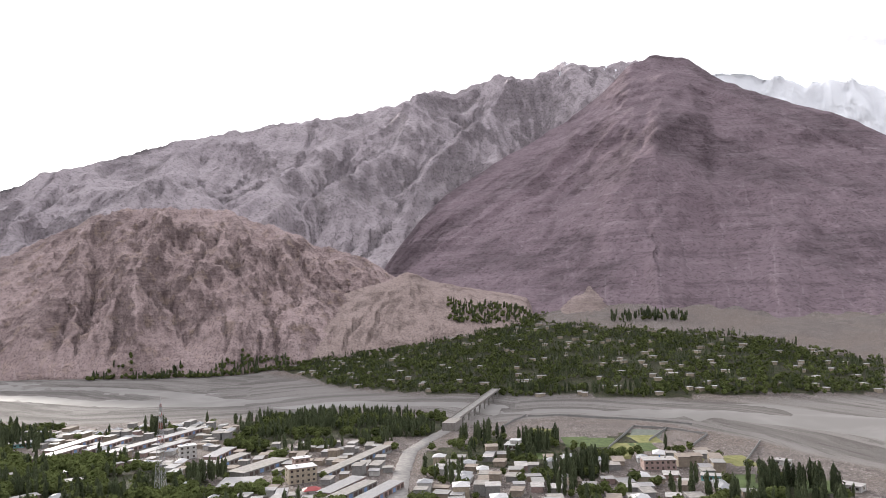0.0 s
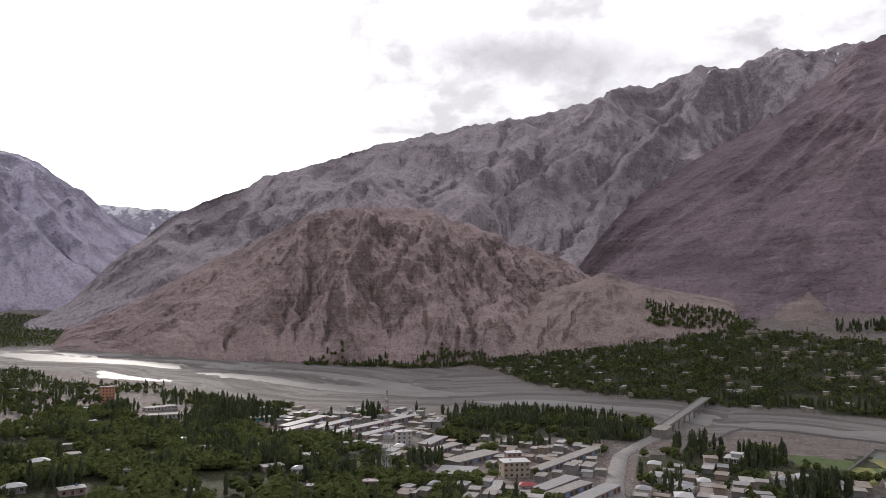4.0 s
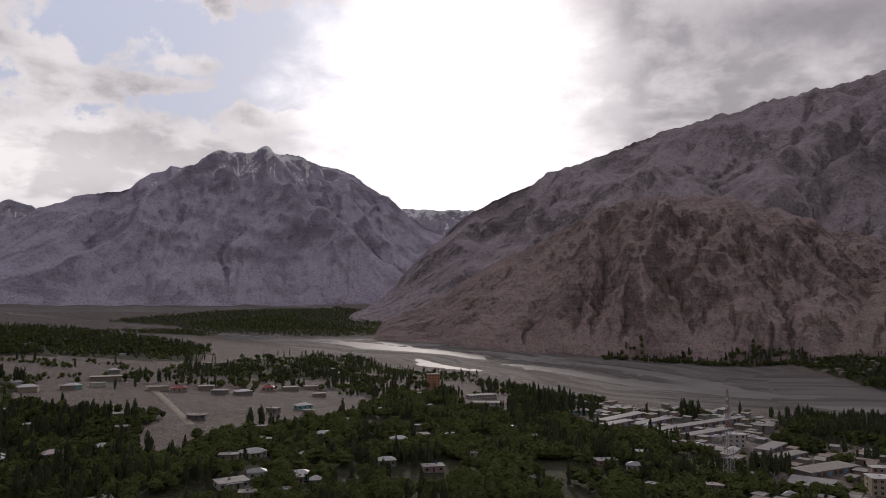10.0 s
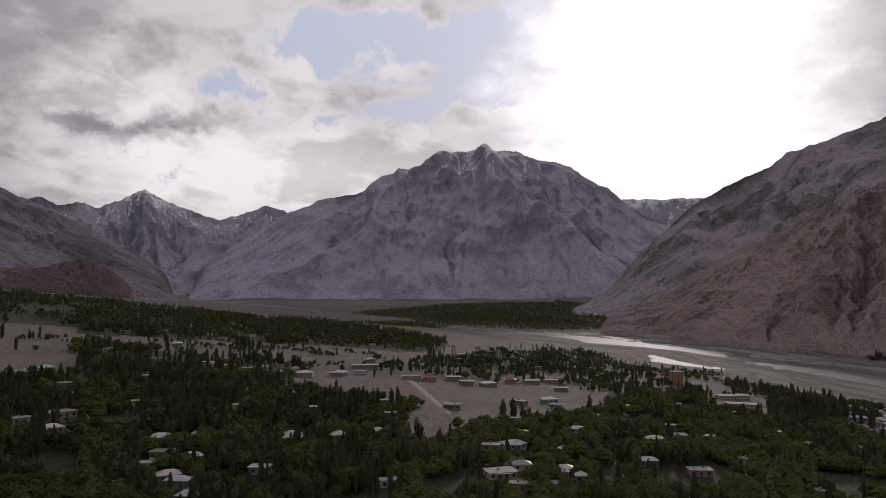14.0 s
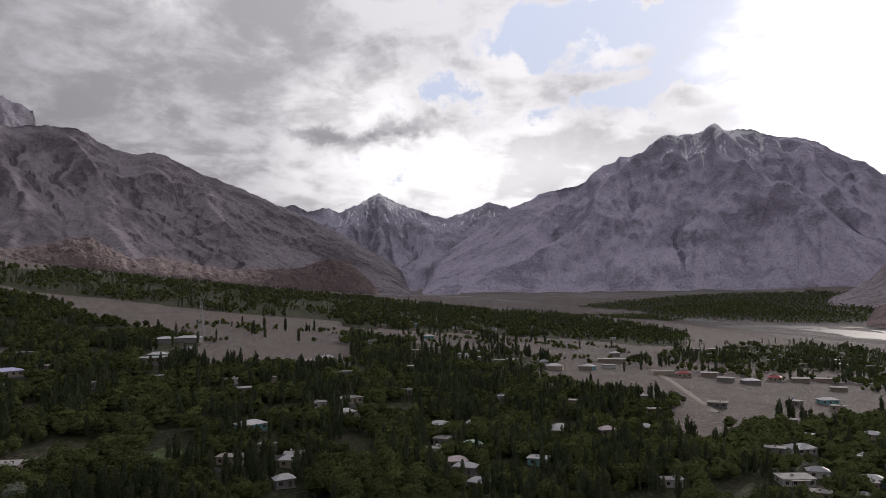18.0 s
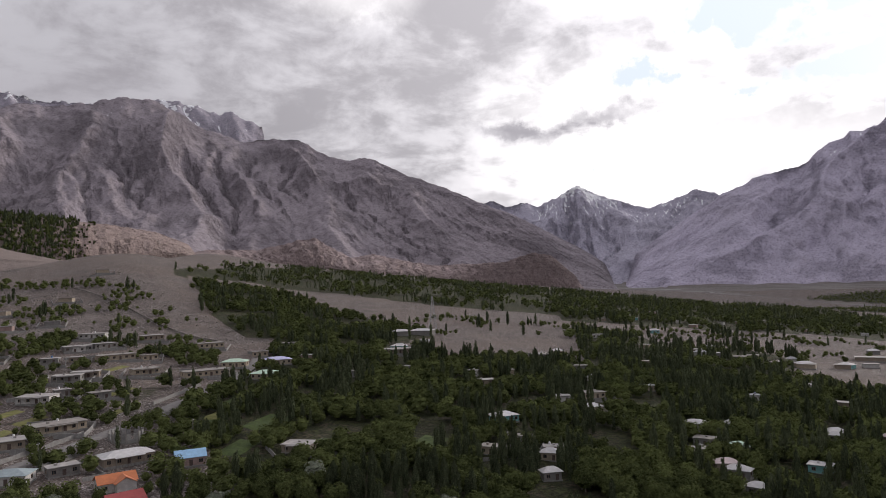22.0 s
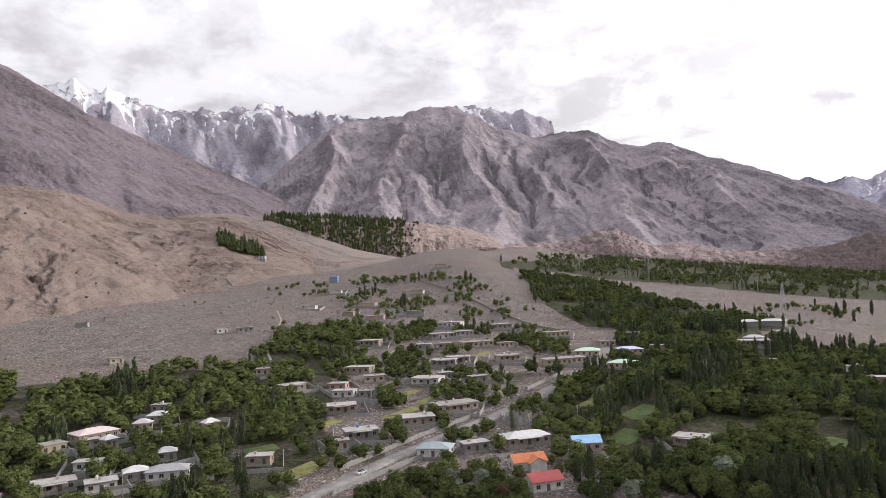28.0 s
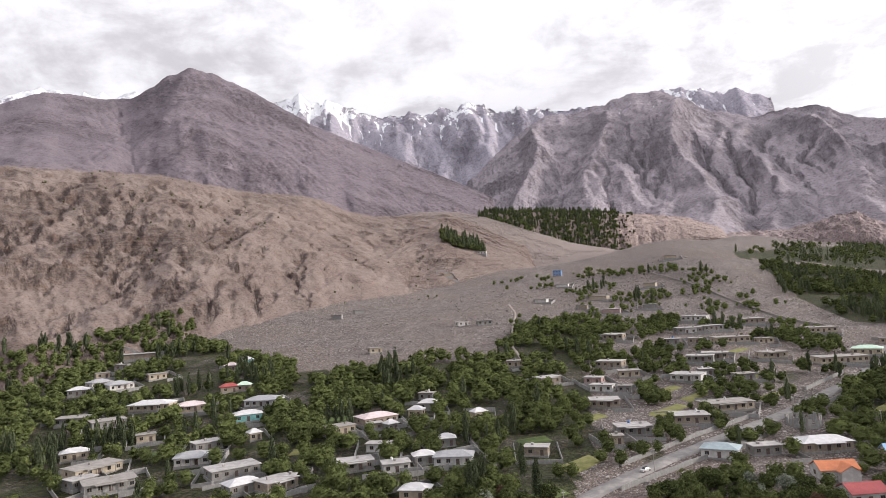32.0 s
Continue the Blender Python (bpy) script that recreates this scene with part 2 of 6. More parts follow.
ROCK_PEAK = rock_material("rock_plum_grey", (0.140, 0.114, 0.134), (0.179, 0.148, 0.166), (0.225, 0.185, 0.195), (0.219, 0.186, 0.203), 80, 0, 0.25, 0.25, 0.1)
# snow ridge rock likewise lightened in its colour for haze
ROCK_SNOWY = rock_material("rock_snow_ridge_haze", (0.285, 0.264, 0.313), (0.363, 0.339, 0.394), (0.436, 0.406, 0.448), (0.460, 0.438, 0.486), 80, 1310, 0.2, 0.3, 0.1)
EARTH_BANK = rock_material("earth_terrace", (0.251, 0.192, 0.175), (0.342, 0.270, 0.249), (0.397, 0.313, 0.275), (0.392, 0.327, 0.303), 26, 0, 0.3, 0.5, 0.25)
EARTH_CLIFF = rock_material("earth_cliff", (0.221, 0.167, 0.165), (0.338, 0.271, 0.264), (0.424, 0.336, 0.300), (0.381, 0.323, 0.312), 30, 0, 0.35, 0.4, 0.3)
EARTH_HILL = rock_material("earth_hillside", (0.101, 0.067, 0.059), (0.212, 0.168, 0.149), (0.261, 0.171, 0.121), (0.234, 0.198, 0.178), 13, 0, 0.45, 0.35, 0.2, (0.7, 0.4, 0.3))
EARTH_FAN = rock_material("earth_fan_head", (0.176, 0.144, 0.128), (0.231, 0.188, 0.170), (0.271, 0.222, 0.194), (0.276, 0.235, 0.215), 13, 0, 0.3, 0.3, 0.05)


def ground_material():
    """River silt, stony fan, grass and path dust, laid by the masks of the ground sheet."""
    m, n, bsdf = material("valley_floor", 0.92)
    p = place(n)
    flow = n.add("ShaderNodeAttribute", attribute_name="flow").outputs["Vector"]
    fine = n.noise(p, 0.6, 7, 0.75)
    mid = n.noise(p, 0.06, 7, 0.68, 0.3)
    wide = n.noise(p, 0.011, 5, 0.6, 0.5)
    cells = n.add("ShaderNodeTexVoronoi", {"Vector": p, "Scale": 1.7})
    block = n.add("ShaderNodeTexVoronoi", {"Vector": n.vec("ADD", p, (3.0, 7.0, 1.0)), "Scale": 0.5})
    tone = n.add("ShaderNodeSeparateXYZ", {0: cells.outputs["Color"]}).outputs[0]
    pick = n.add("ShaderNodeSeparateXYZ", {0: block.outputs["Color"]}).outputs[1]
    gravel = n.mix(n.ramp(mid, 0.40, 0.62), (0.110, 0.090, 0.082), (0.198, 0.167, 0.154))
    gravel = n.mix(n.math("MULTIPLY", n.ramp(wide, 0.42, 0.6), 0.75), gravel, (0.172, 0.132, 0.110))
    gravel = n.mix(n.math("MULTIPLY", n.ramp(n.math("POWER", tone, 3.0), 0.1, 0.9), 0.85), gravel, (0.375, 0.338, 0.319))
    # gaps between stones and lows of the fine noise coloured darker, like the bump
    gravel = n.mix(n.math("MULTIPLY", n.ramp(cells.outputs["Distance"], 0.45, 0.8), 0.6), gravel, (0.047, 0.038, 0.036))
    gravel = n.mix(n.math("MULTIPLY", n.ramp(fine, 0.54, 0.40), 0.8), gravel, (0.061, 0.051, 0.046))
    rock = n.math("MULTIPLY", n.ramp(pick, 0.86, 0.88), n.ramp(block.outputs["Distance"], 0.40, 0.34))
    gravel = n.mix(n.math("MULTIPLY", rock, 0.8), gravel, n.mix(tone, (0.208, 0.182, 0.171), (0.437, 0.403, 0.385)))
    braid = n.noise(flow, 1.0, 6, 0.6, 0.8)
    silt = n.mix(n.ramp(braid, 0.42, 0.56), (0.123, 0.112, 0.105), (0.193, 0.179, 0.169))
    silt = n.mix(n.math("MULTIPLY", n.ramp(n.noise(flow, 2.4, 8, 0.7, 1.2), 0.53, 0.58), 0.6), silt, (0.082, 0.072, 0.067))
    silt = n.mix(n.math("MULTIPLY", n.ramp(n.noise(flow, 0.8, 6, 0.6, 1.6), 0.56, 0.6), 0.5), silt, (0.221, 0.209, 0.199))
    grass = n.mix(n.ramp(mid, 0.38, 0.62), (0.028, 0.034, 0.011), (0.058, 0.063, 0.021))
    grass = n.mix(n.ramp(n.noise(p, 0.16, 7, 0.7, 0.3), 0.48, 0.6), grass, (0.083, 0.066, 0.045))
    grass = n.mix(n.ramp(fine, 0.56, 0.44), grass, (0.016, 0.019, 0.007))
    c = n.mix(n.ramp(n.math("ADD", attr(n, "green"), n.math("MULTIPLY", n.math("SUBTRACT", mid, 0.5), 0.9)), 0.35, 0.65), gravel, grass)
    c = n.mix(attr(n, "silt"), c, silt)
    paint(n, bsdf, c)
    bump(n, bsdf, n.math("ADD", n.math("MULTIPLY", fine, 0.7), n.math("ADD", n.math("MULTIPLY", mid, 1.5), n.math("MULTIPLY", cells.outputs["Distance"], -0.8))), 0.8, 1.1)
    return m


def water_material():
    m, n, bsdf = material("silty_water", 0.65)
    p = place(n)
    c = n.mix(n.ramp(n.noise(p, 0.012, 4, 0.6, 0.5), 0.4, 0.65), (0.164, 0.154, 0.146), (0.205, 0.194, 0.185))
    paint(n, bsdf, c)
    bsdf.inputs["Specular IOR Level"].default_value = 0.16
    bump(n, bsdf, n.noise(p, 0.4, 4, 0.6), 0.15, 0.25)
    return m


GROUND, WATER = ground_material(), water_material()

# ---- noise and meshes ----
def lattice(ix, iy, seed):
    h = (ix.astype(np.int64) * 374761393 + iy.astype(np.int64) * 668265263 + seed * 1442695041) & 0xFFFFFFFF
    h = ((h ^ (h >> 13)) * 1274126177) & 0xFFFFFFFF
    return ((h ^ (h >> 16)) & 0xFFFF) / 65535.0 * 2 * np.pi


def grad_noise(x, y, seed=0):
    x, y = np.asarray(x, float), np.asarray(y, float)
    ix, iy = np.floor(x), np.floor(y)
    fx, fy = x - ix, y - iy
    u, v = fx * fx * fx * (fx * (fx * 6 - 15) + 10), fy * fy * fy * (fy * (fy * 6 - 15) + 10)

    def corner(dx, dy):
        a = lattice(ix + dx, iy + dy, seed)
        return np.cos(a) * (fx - dx) + np.sin(a) * (fy - dy)

    top = corner(0, 0) * (1 - u) + corner(1, 0) * u
    low = corner(0, 1) * (1 - u) + corner(1, 1) * u
    return (top * (1 - v) + low * v) * 1.5


def fractal(x, y, octaves=5, gain=0.5, seed=0, ridged=False):
    total, amp, norm = 0.0, 1.0, 0.0
    for k in range(octaves):
        v = grad_noise(x * 2 ** k + 17.3 * k, y * 2 ** k - 9.1 * k, seed + k)
        total = total + amp * ((1 - 2 * np.abs(v)) if ridged else v)
        norm += amp
        amp *= gain
    return total / norm


def grid_mesh(name, x, y, z, mat, attributes=(), smooth=True, wrap=False):
    """A mesh from 2D arrays of places; attributes: (name, type, array)."""
    r, c = x.shape
    idx = np.arange(r * c).reshape(r, c)
    if wrap:
        idx = np.hstack([idx, idx[:, :1]])
    quads = np.stack([idx[:-1, :-1], idx[:-1, 1:], idx[1:, 1:], idx[1:, :-1]], -1).reshape(-1, 4)
    me = bpy.data.meshes.new(name)
    me.vertices.add(r * c)
    me.vertices.foreach_set("co", np.stack([x, y, z], -1).astype(np.float32).ravel())
    me.loops.add(quads.size)
    me.loops.foreach_set("vertex_index", quads.astype(np.int32).ravel())
    me.polygons.add(len(quads))
    me.polygons.foreach_set("loop_start", np.arange(0, quads.size, 4, dtype=np.int32))
    me.polygons.foreach_set("use_smooth", np.full(len(quads), smooth))
    for key, kind, values in attributes:
        a = me.attributes.new(key, kind, "POINT")
        a.data.foreach_set("vector" if kind == "FLOAT_VECTOR" else "value", np.asarray(values, np.float32).ravel())
    me.update(calc_edges=True)
    me.validate()
    me.materials.append(mat)
    return me


CX, CY = 0.0, -70.0


def polar(az, r):
    a = np.radians(az)
    return CX - np.sin(a) * r, CY + np.cos(a) * r


def signed_distance(x, y, line):
    """Distance to an open polyline, positive on its right-hand side as it runs."""
    best = np.full(np.shape(x), 1e9)
    side = np.ones(np.shape(x))
    along = np.zeros(np.shape(x))
    run = 0.0
    for (ax, ay), (bx, by) in zip(line[:-1], line[1:]):
        dx, dy = bx - ax, by - ay
        ln = math.hypot(dx, dy)
        t = np.clip(((x - ax) * dx + (y - ay) * dy) / ln ** 2, 0, 1)
        d = np.hypot(x - ax - t * dx, y - ay - t * dy)
        s = np.sign((x - ax) * dy - (y - ay) * dx)
        near = d < best
        best, side, along = np.where(near, d, best), np.where(near, s, side), np.where(near, run + t * ln, along)
        run += ln
    return best * side, along


def smooth(v, lo, hi):
    t = np.clip((v - lo) / (hi - lo), 0, 1)
    return t * t * (3 - 2 * t)


def inside(x, y, poly):
    """True for places inside a polygon."""
    hit = np.zeros(np.shape(x), bool)
    for (ax, ay), (bx, by) in zip(poly, poly[1:] + poly[:1]):
        cross = ((ay > y) != (by > y)) & (x < (bx - ax) * (y - ay) / ((by - ay) or 1e-9) + ax)
        hit ^= cross
    return hit


# ridge lines: azimuth, distance from the middle of the path, height
NEAR_BANK = [(400, 330), (60, 420), (-140, 510), (-190, 530), (-240, 560), (-330, 590), (-430, 570), (-470, 480),
    (-570, 520), (-650, 470), (-690, 370), (-760, 290), (-820, 230), (-900, 200), (-1080, 160), (-1230, 60),
    (-1380, 20), (-1580, -140), (-1880, -260), (-2070, -400), (-2180, -500), (-2290, -700), (-2380, -980),
    (-2510, -1310)]
FAR_BANK = [(500, 900), (100, 860), (-230, 870), (-290, 790), (-390, 730), (-500, 680), (-590, 650), (-660, 590),
    (-820, 590), (-1020, 640), (-1170, 650), (-1340, 580), (-1560, 515), (-1780, 440), (-2020, 280), (-2100, 60),
    (-2160, -130), (-2260, -520), (-2530, -870)]
MASSIF = [(24.6, 4720, 1576), (30.0, 4680, 1596), (32.2, 4650, 1587), (34.4, 4620, 1633), (36.9, 4590, 1546),
    (39.4, 4560, 1587), (43.6, 4480, 1422), (46.1, 4390, 1412), (48.6, 4310, 1320), (52.7, 4230, 1236), (56.8, 4150, 1186),
    (60.2, 4040, 1097), (63.1, 3940, 1045), (65.5, 3840, 977), (69.8, 3730, 846), (72.5, 3630, 757), (77.9, 3190, 560),
    (80.6, 3090, 470), (82.3, 3000, 364), (83.9, 2910, 287), (85.5, 2820, 195), (86.9, 2730, 115), (88.5, 2680, 70),
    (90.5, 2650, 40)]
CONE = [(4.0, 2800, 540), (12.5, 2970, 652), (15.4, 3100, 775), (18.1, 3220, 874), (20.7, 3350, 990), (23.3, 3480, 1128),
    (25.1, 3540, 1252), (27.5, 3450, 1262), (29.5, 3360, 1174), (31.7, 3280, 1038), (34.4, 3190, 900), (39.0, 3040, 745),
    (41.7, 2870, 623), (44.0, 2700, 520), (46.0, 2530, 406), (47.6, 2300, 300), (49.5, 2050, 170), (52.0, 1850, 40)]
SNOW_EAST = [(4.0, 4790, 1200), (12.4, 4790, 1236), (14.9, 4790, 1360), (16.7, 4790, 1346), (18.1, 4790, 1374),
    (20.7, 4790, 1488), (23.0, 4790, 1530), (25.9, 4780, 1435)]
HILL = [(45.8, 1610, 147), (48.0, 1640, 177), (50.2, 1670, 223), (53.7, 1700, 253), (56.3, 1730, 296),
    (60.5, 1760, 341), (64.6, 1800, 357), (68.5, 1840, 348), (72.1, 1890, 304), (74.8, 1930, 247), (76.7, 1990, 234),
    (79.3, 2000, 180), (81.4, 2020, 134), (83.4, 2030, 96), (85.5, 2060, 60), (88.0, 2100, 25)]
KNOLL = [(36.2, 1600, 111), (38.8, 1590, 128), (41.8, 1590, 143), (44.9, 1580, 161), (46.5, 1570, 183),
    (48.2, 1570, 160), (50.2, 1560, 149), (53.6, 1550, 116), (56.2, 1550, 66)]
APRON = [(4.0, 1500, 30), (13.3, 1520, 37), (18.8, 1550, 68), (22.4, 1590, 85), (26.3, 1630, 88), (28.3, 1660, 95),
    (31.1, 1660, 134), (32.8, 1660, 158), (34.5, 1660, 125), (36.3, 1660, 76)]
PYRAMID = [(79.7, 4330, 274), (82.4, 4400, 500), (85.3, 4460, 633), (87.5, 4520, 769), (89.7, 4580, 918),
    (92.5, 4640, 981), (94.1, 4670, 1052), (96.4, 4650, 1040), (97.3, 4620, 997), (98.9, 4590, 1020), (102.1, 4570, 926),
    (103.9, 4540, 864), (106.9, 4470, 729), (108.7, 4380, 699), (110.8, 4290, 612), (113.3, 4200, 509), (116.5, 4110, 355),
    (119.7, 4020, 199)]
FAR_PEAKS = [(109.8, 4770, 448), (112.5, 4770, 634), (113.9, 4770, 682), (116.2, 4770, 588), (117.5, 4770, 570),
    (119.3, 4770, 616), (121.1, 4770, 654), (122.7, 4770, 741), (124.2, 4770, 676), (125.8, 4770, 629), (127.3, 4770, 658),
    (128.6, 4770, 634), (129.4, 4770, 673), (130.3, 4770, 657), (131.7, 4770, 687), (133.1, 4770, 705)]
GAP = [(75.2, 4840, 687), (79.8, 4840, 710), (83.0, 4830, 708), (85.7, 4830, 712), (88.8, 4830, 599)]
SOUTHWALL = [(119.9, 2930, 136), (122.0, 3080, 225), (124.6, 3220, 312), (127.7, 3370, 420), (130.9, 3520, 524),
    (133.5, 3660, 618), (137.1, 3770, 727), (139.8, 3850, 816), (141.5, 3920, 816), (143.3, 3990, 878), (145.0, 4060, 972),
    (146.7, 4140, 990), (149.3, 4140, 965), (153.1, 4120, 1057), (155.5, 4100, 1146), (158.9, 4080, 1146),
    (162.0, 4060, 1088), (164.7, 3980, 1057), (167.5, 3910, 921), (170.0, 3840, 748), (172.3, 3770, 625)]
SNOW_SOUTH = [(146.5, 4780, 1115), (148.6, 4780, 1223), (151.3, 4780, 1270), (153.5, 4790, 1306), (157.0, 4790, 1348),
    (160.1, 4790, 1305), (162.3, 4800, 1291), (165.0, 4800, 1321), (168.2, 4800, 1306), (169.7, 4800, 1401),
    (173.2, 4810, 1315), (176.4, 4810, 1324), (180.0, 4810, 1396), (182.6, 4810, 1423), (184.8, 4810, 1470),
    (186.2, 4820, 1428), (189.6, 4820, 1397), (195.6, 4820, 1469), (198.3, 4820, 1415), (201.9, 4820, 1436),
    (204.6, 4820, 1357), (212.0, 4820, 1380)]
PEAK_SOUTH = [(168.1, 3060, 471), (171.1, 3200, 580), (175.0, 3340, 707), (179.0, 3490, 840), (182.9, 3630, 977),
    (185.4, 3770, 1102), (187.9, 3910, 1229), (190.4, 3980, 1353), (192.2, 3980, 1371), (193.7, 3980, 1326),
    (196.4, 3980, 1187), (199.4, 3980, 1190), (201.9, 3980, 1199), (204.6, 3980, 1115), (214.0, 3900, 1050)]
NEAR_HILL = [(167.5, 1140, 167), (169.9, 1160, 189), (172.0, 1190, 216), (174.5, 1210, 239), (177.5, 1220, 240),
    (180.1, 1220, 244), (181.8, 1220, 252), (183.9, 1200, 268), (186.8, 1160, 273), (190.1, 1110, 275), (193.2, 1070, 281),
    (196.2, 1060, 286), (200.8, 1050, 287), (204.9, 1030, 285), (209.0, 1010, 283), (216.0, 1000, 280)]
TERRACE = [(152.2, 1750, 178), (153.0, 1710, 217), (155.6, 1680, 247), (159.0, 1650, 261), (162.7, 1620, 268),
    (167.1, 1580, 274), (172.2, 1550, 277)]
FAN_HEAD = [(154.5, 1230, 128), (156.5, 1240, 150), (158.5, 1250, 158), (161.5, 1260, 167), (165.0, 1290, 187), (168.0, 1360, 218), (171.0, 1470, 258), (173.5, 1520, 279), (176.0, 1540, 284), (180.0, 1540, 270)]
CLIFFS = [(122.3, 2730, 89), (123.8, 2690, 151), (125.3, 2650, 212), (126.9, 2610, 222), (129.0, 2570, 189),
    (131.5, 2540, 187), (134.6, 2500, 184), (136.7, 2460, 200), (139.4, 2430, 225), (141.2, 2410, 216), (142.9, 2390, 252),
    (144.0, 2370, 282), (145.6, 2350, 267), (148.4, 2330, 242), (151.9, 2320, 245), (155.5, 2300, 222)]

FAN = (11.89, -20.18, -60.64, -29.78, 14.48, 78.51, -0.67, 35.61, 14.58, -4.35)
WATER_Z = -4.0


def valley_rise(x, y):
    return 0.052 * np.maximum(0, np.hypot(x - CX, y - CY) - 2000.0)


def river(x, y):
    """How far inside the river bed a place lies (metres from the nearer bank), and its run along the flow."""
    near, along = signed_distance(x, y, NEAR_BANK)
    far, _ = signed_distance(x, y, FAR_BANK)
    back = np.minimum(np.hypot(x - CX, y - CY) - 3050, 3430 - np.hypot(x - CX, y - CY))
    az = np.degrees(np.arctan2(-(x - CX), y - CY)) % 360
    back = np.where((az > 91) & (az < 128), back, -500.0)
    return near, far, along, np.maximum(np.minimum(near, -far), back)


def ground_z(x, y):
    x, y = np.asarray(x, float), np.asarray(y, float)
    r, az = np.hypot(x - CX, y - CY), np.degrees(np.arctan2(-(x - CX), y - CY)) % 360
    south = smooth(az, 150, 160) * smooth(az, 204, 190)
    over = np.maximum(r - 1090 + 80 * smooth(az, 158, 168), 0) * south
    pull = 1 - over / np.maximum(r, 1)
    u, v = CX + (x - CX) * pull, CY + (y - CY) * pull
    u, v = np.clip(u, -2700, 900) / 1000, np.clip(v, -1700, 700) / 1000
    f = FAN
    fan = f[0] + f[1] * u + f[2] * v + f[3] * u * u + f[4] * u * v + f[5] * v * v + f[6] * u * u * v + f[7] * u * v * v + f[8] * v ** 3 + f[9] * u ** 3
    lift = 26 * np.exp(-((az - 157) / 6.0) ** 2) - 16 * np.exp(-((az - 177) / 8.0) ** 2)
    fan = fan + lift * smooth(r, 620, 950) - over * 0.03
    near, far, along, bed = river(x, y)
    low = -1.5 + np.clip(-near, 0, 150) * 0.012
    fan = np.where(fan < low, low, fan)
    fan = low + (fan - low) * smooth(-near, 0, 130)
    beyond = np.clip(far, 0, 900)
    slope = smooth(az, 86, 74) * (az < 130)
    fan = np.where((far > 0) & (az < 130), -1.0 + (0.1 * beyond + 0.00009 * beyond ** 2) * slope + 0.008 * beyond, fan)
    fan = fan + fractal(x / 60, y / 60, 3, 0.5, 5) * 0.9
    bars = fractal(along / 420 + 3, (near + 25 * np.sin(along / 210)) / 62, 4, 0.55, 11)
    bars = WATER_Z + 0.6 + bars * 1.9 - 0.7 * smooth(np.abs(near / np.maximum(near - far, 1) - 0.45), 0.28, 0.05)
    t = smooth(bed, -6, 14)
    return fan * (1 - t) + bars * t + valley_rise(x, y)


def build_ground():
    az = np.concatenate([np.arange(0, 212, 0.36), np.arange(212, 360, 4.0)])
    r = np.concatenate([[0.5], np.geomspace(60, 4950, 190)])
    A, R = np.meshgrid(az, r)
    x, y = polar(A, R)
    z = ground_z(x, y)
    near, far, along, bed = river(x, y)
    silt = smooth(bed, -8, 10)
    green = green_cover(x, y)
    flow = np.stack([along / 330, (near + 30 * np.sin(along / 190)) / 46, 0 * near], -1)
    me = grid_mesh("ground", x, y, z, GROUND, (("silt", "FLOAT", silt), ("green", "FLOAT", green), ("flow", "FLOAT_VECTOR", flow)), wrap=True)
    tagged(new("ground", me), "grey stony valley floor with silt river bed and grass", "ground", kind="structure")
    az, r = np.arange(0, 140, 1.0), np.geomspace(300, 3500, 60)
    A, R = np.meshgrid(az, r)
    x, y = polar(A, R)
    near, far, along, bed = river(x, y)
    me = grid_mesh("water", x, y, WATER_Z + valley_rise(x, y), WATER)
    tagged(new("water", me), "pale grey silty braided river water", "river", kind="structure")


def erode(z, dx, dy, guard, depth, passes=26, talus=0.05):
    """Running water cuts branching gullies into a slope whose rows climb from foot to crest."""
    rows, cols = z.shape
    js = np.arange(cols)
    offs = np.arange(-3, 4)
    reach = np.clip(js[None] + offs[:, None], 0, cols - 1)
    area = np.ones_like(z)
    for k in range(passes):
        area = np.ones_like(z)
        drop_to = np.zeros_like(z)
        for i in range(rows - 1, 0, -1):
            run = np.sqrt((offs[:, None] * dx[i]) ** 2 + dy[None] ** 2)
            fall = (z[i][None] - z[i - 1][reach]) / run
            best = fall.argmax(0)
            drop_to[i] = fall[best, js]
            area[i - 1] += np.bincount(reach[best, js], area[i], cols)
        cut = np.sqrt(area) * np.clip(drop_to, 0, 2.5)
        cut = np.minimum(cut / np.percentile(cut, 98), 1.6)
        z = z - cut * guard * depth / passes
        mean = z.copy()
        mean[1:-1, 1:-1] = (z[:-2, 1:-1] + z[2:, 1:-1] + z[1:-1, :-2] + z[1:-1, 2:]) / 4
        z = z + (mean - z) * talus * (guard > 0)
    return z, area


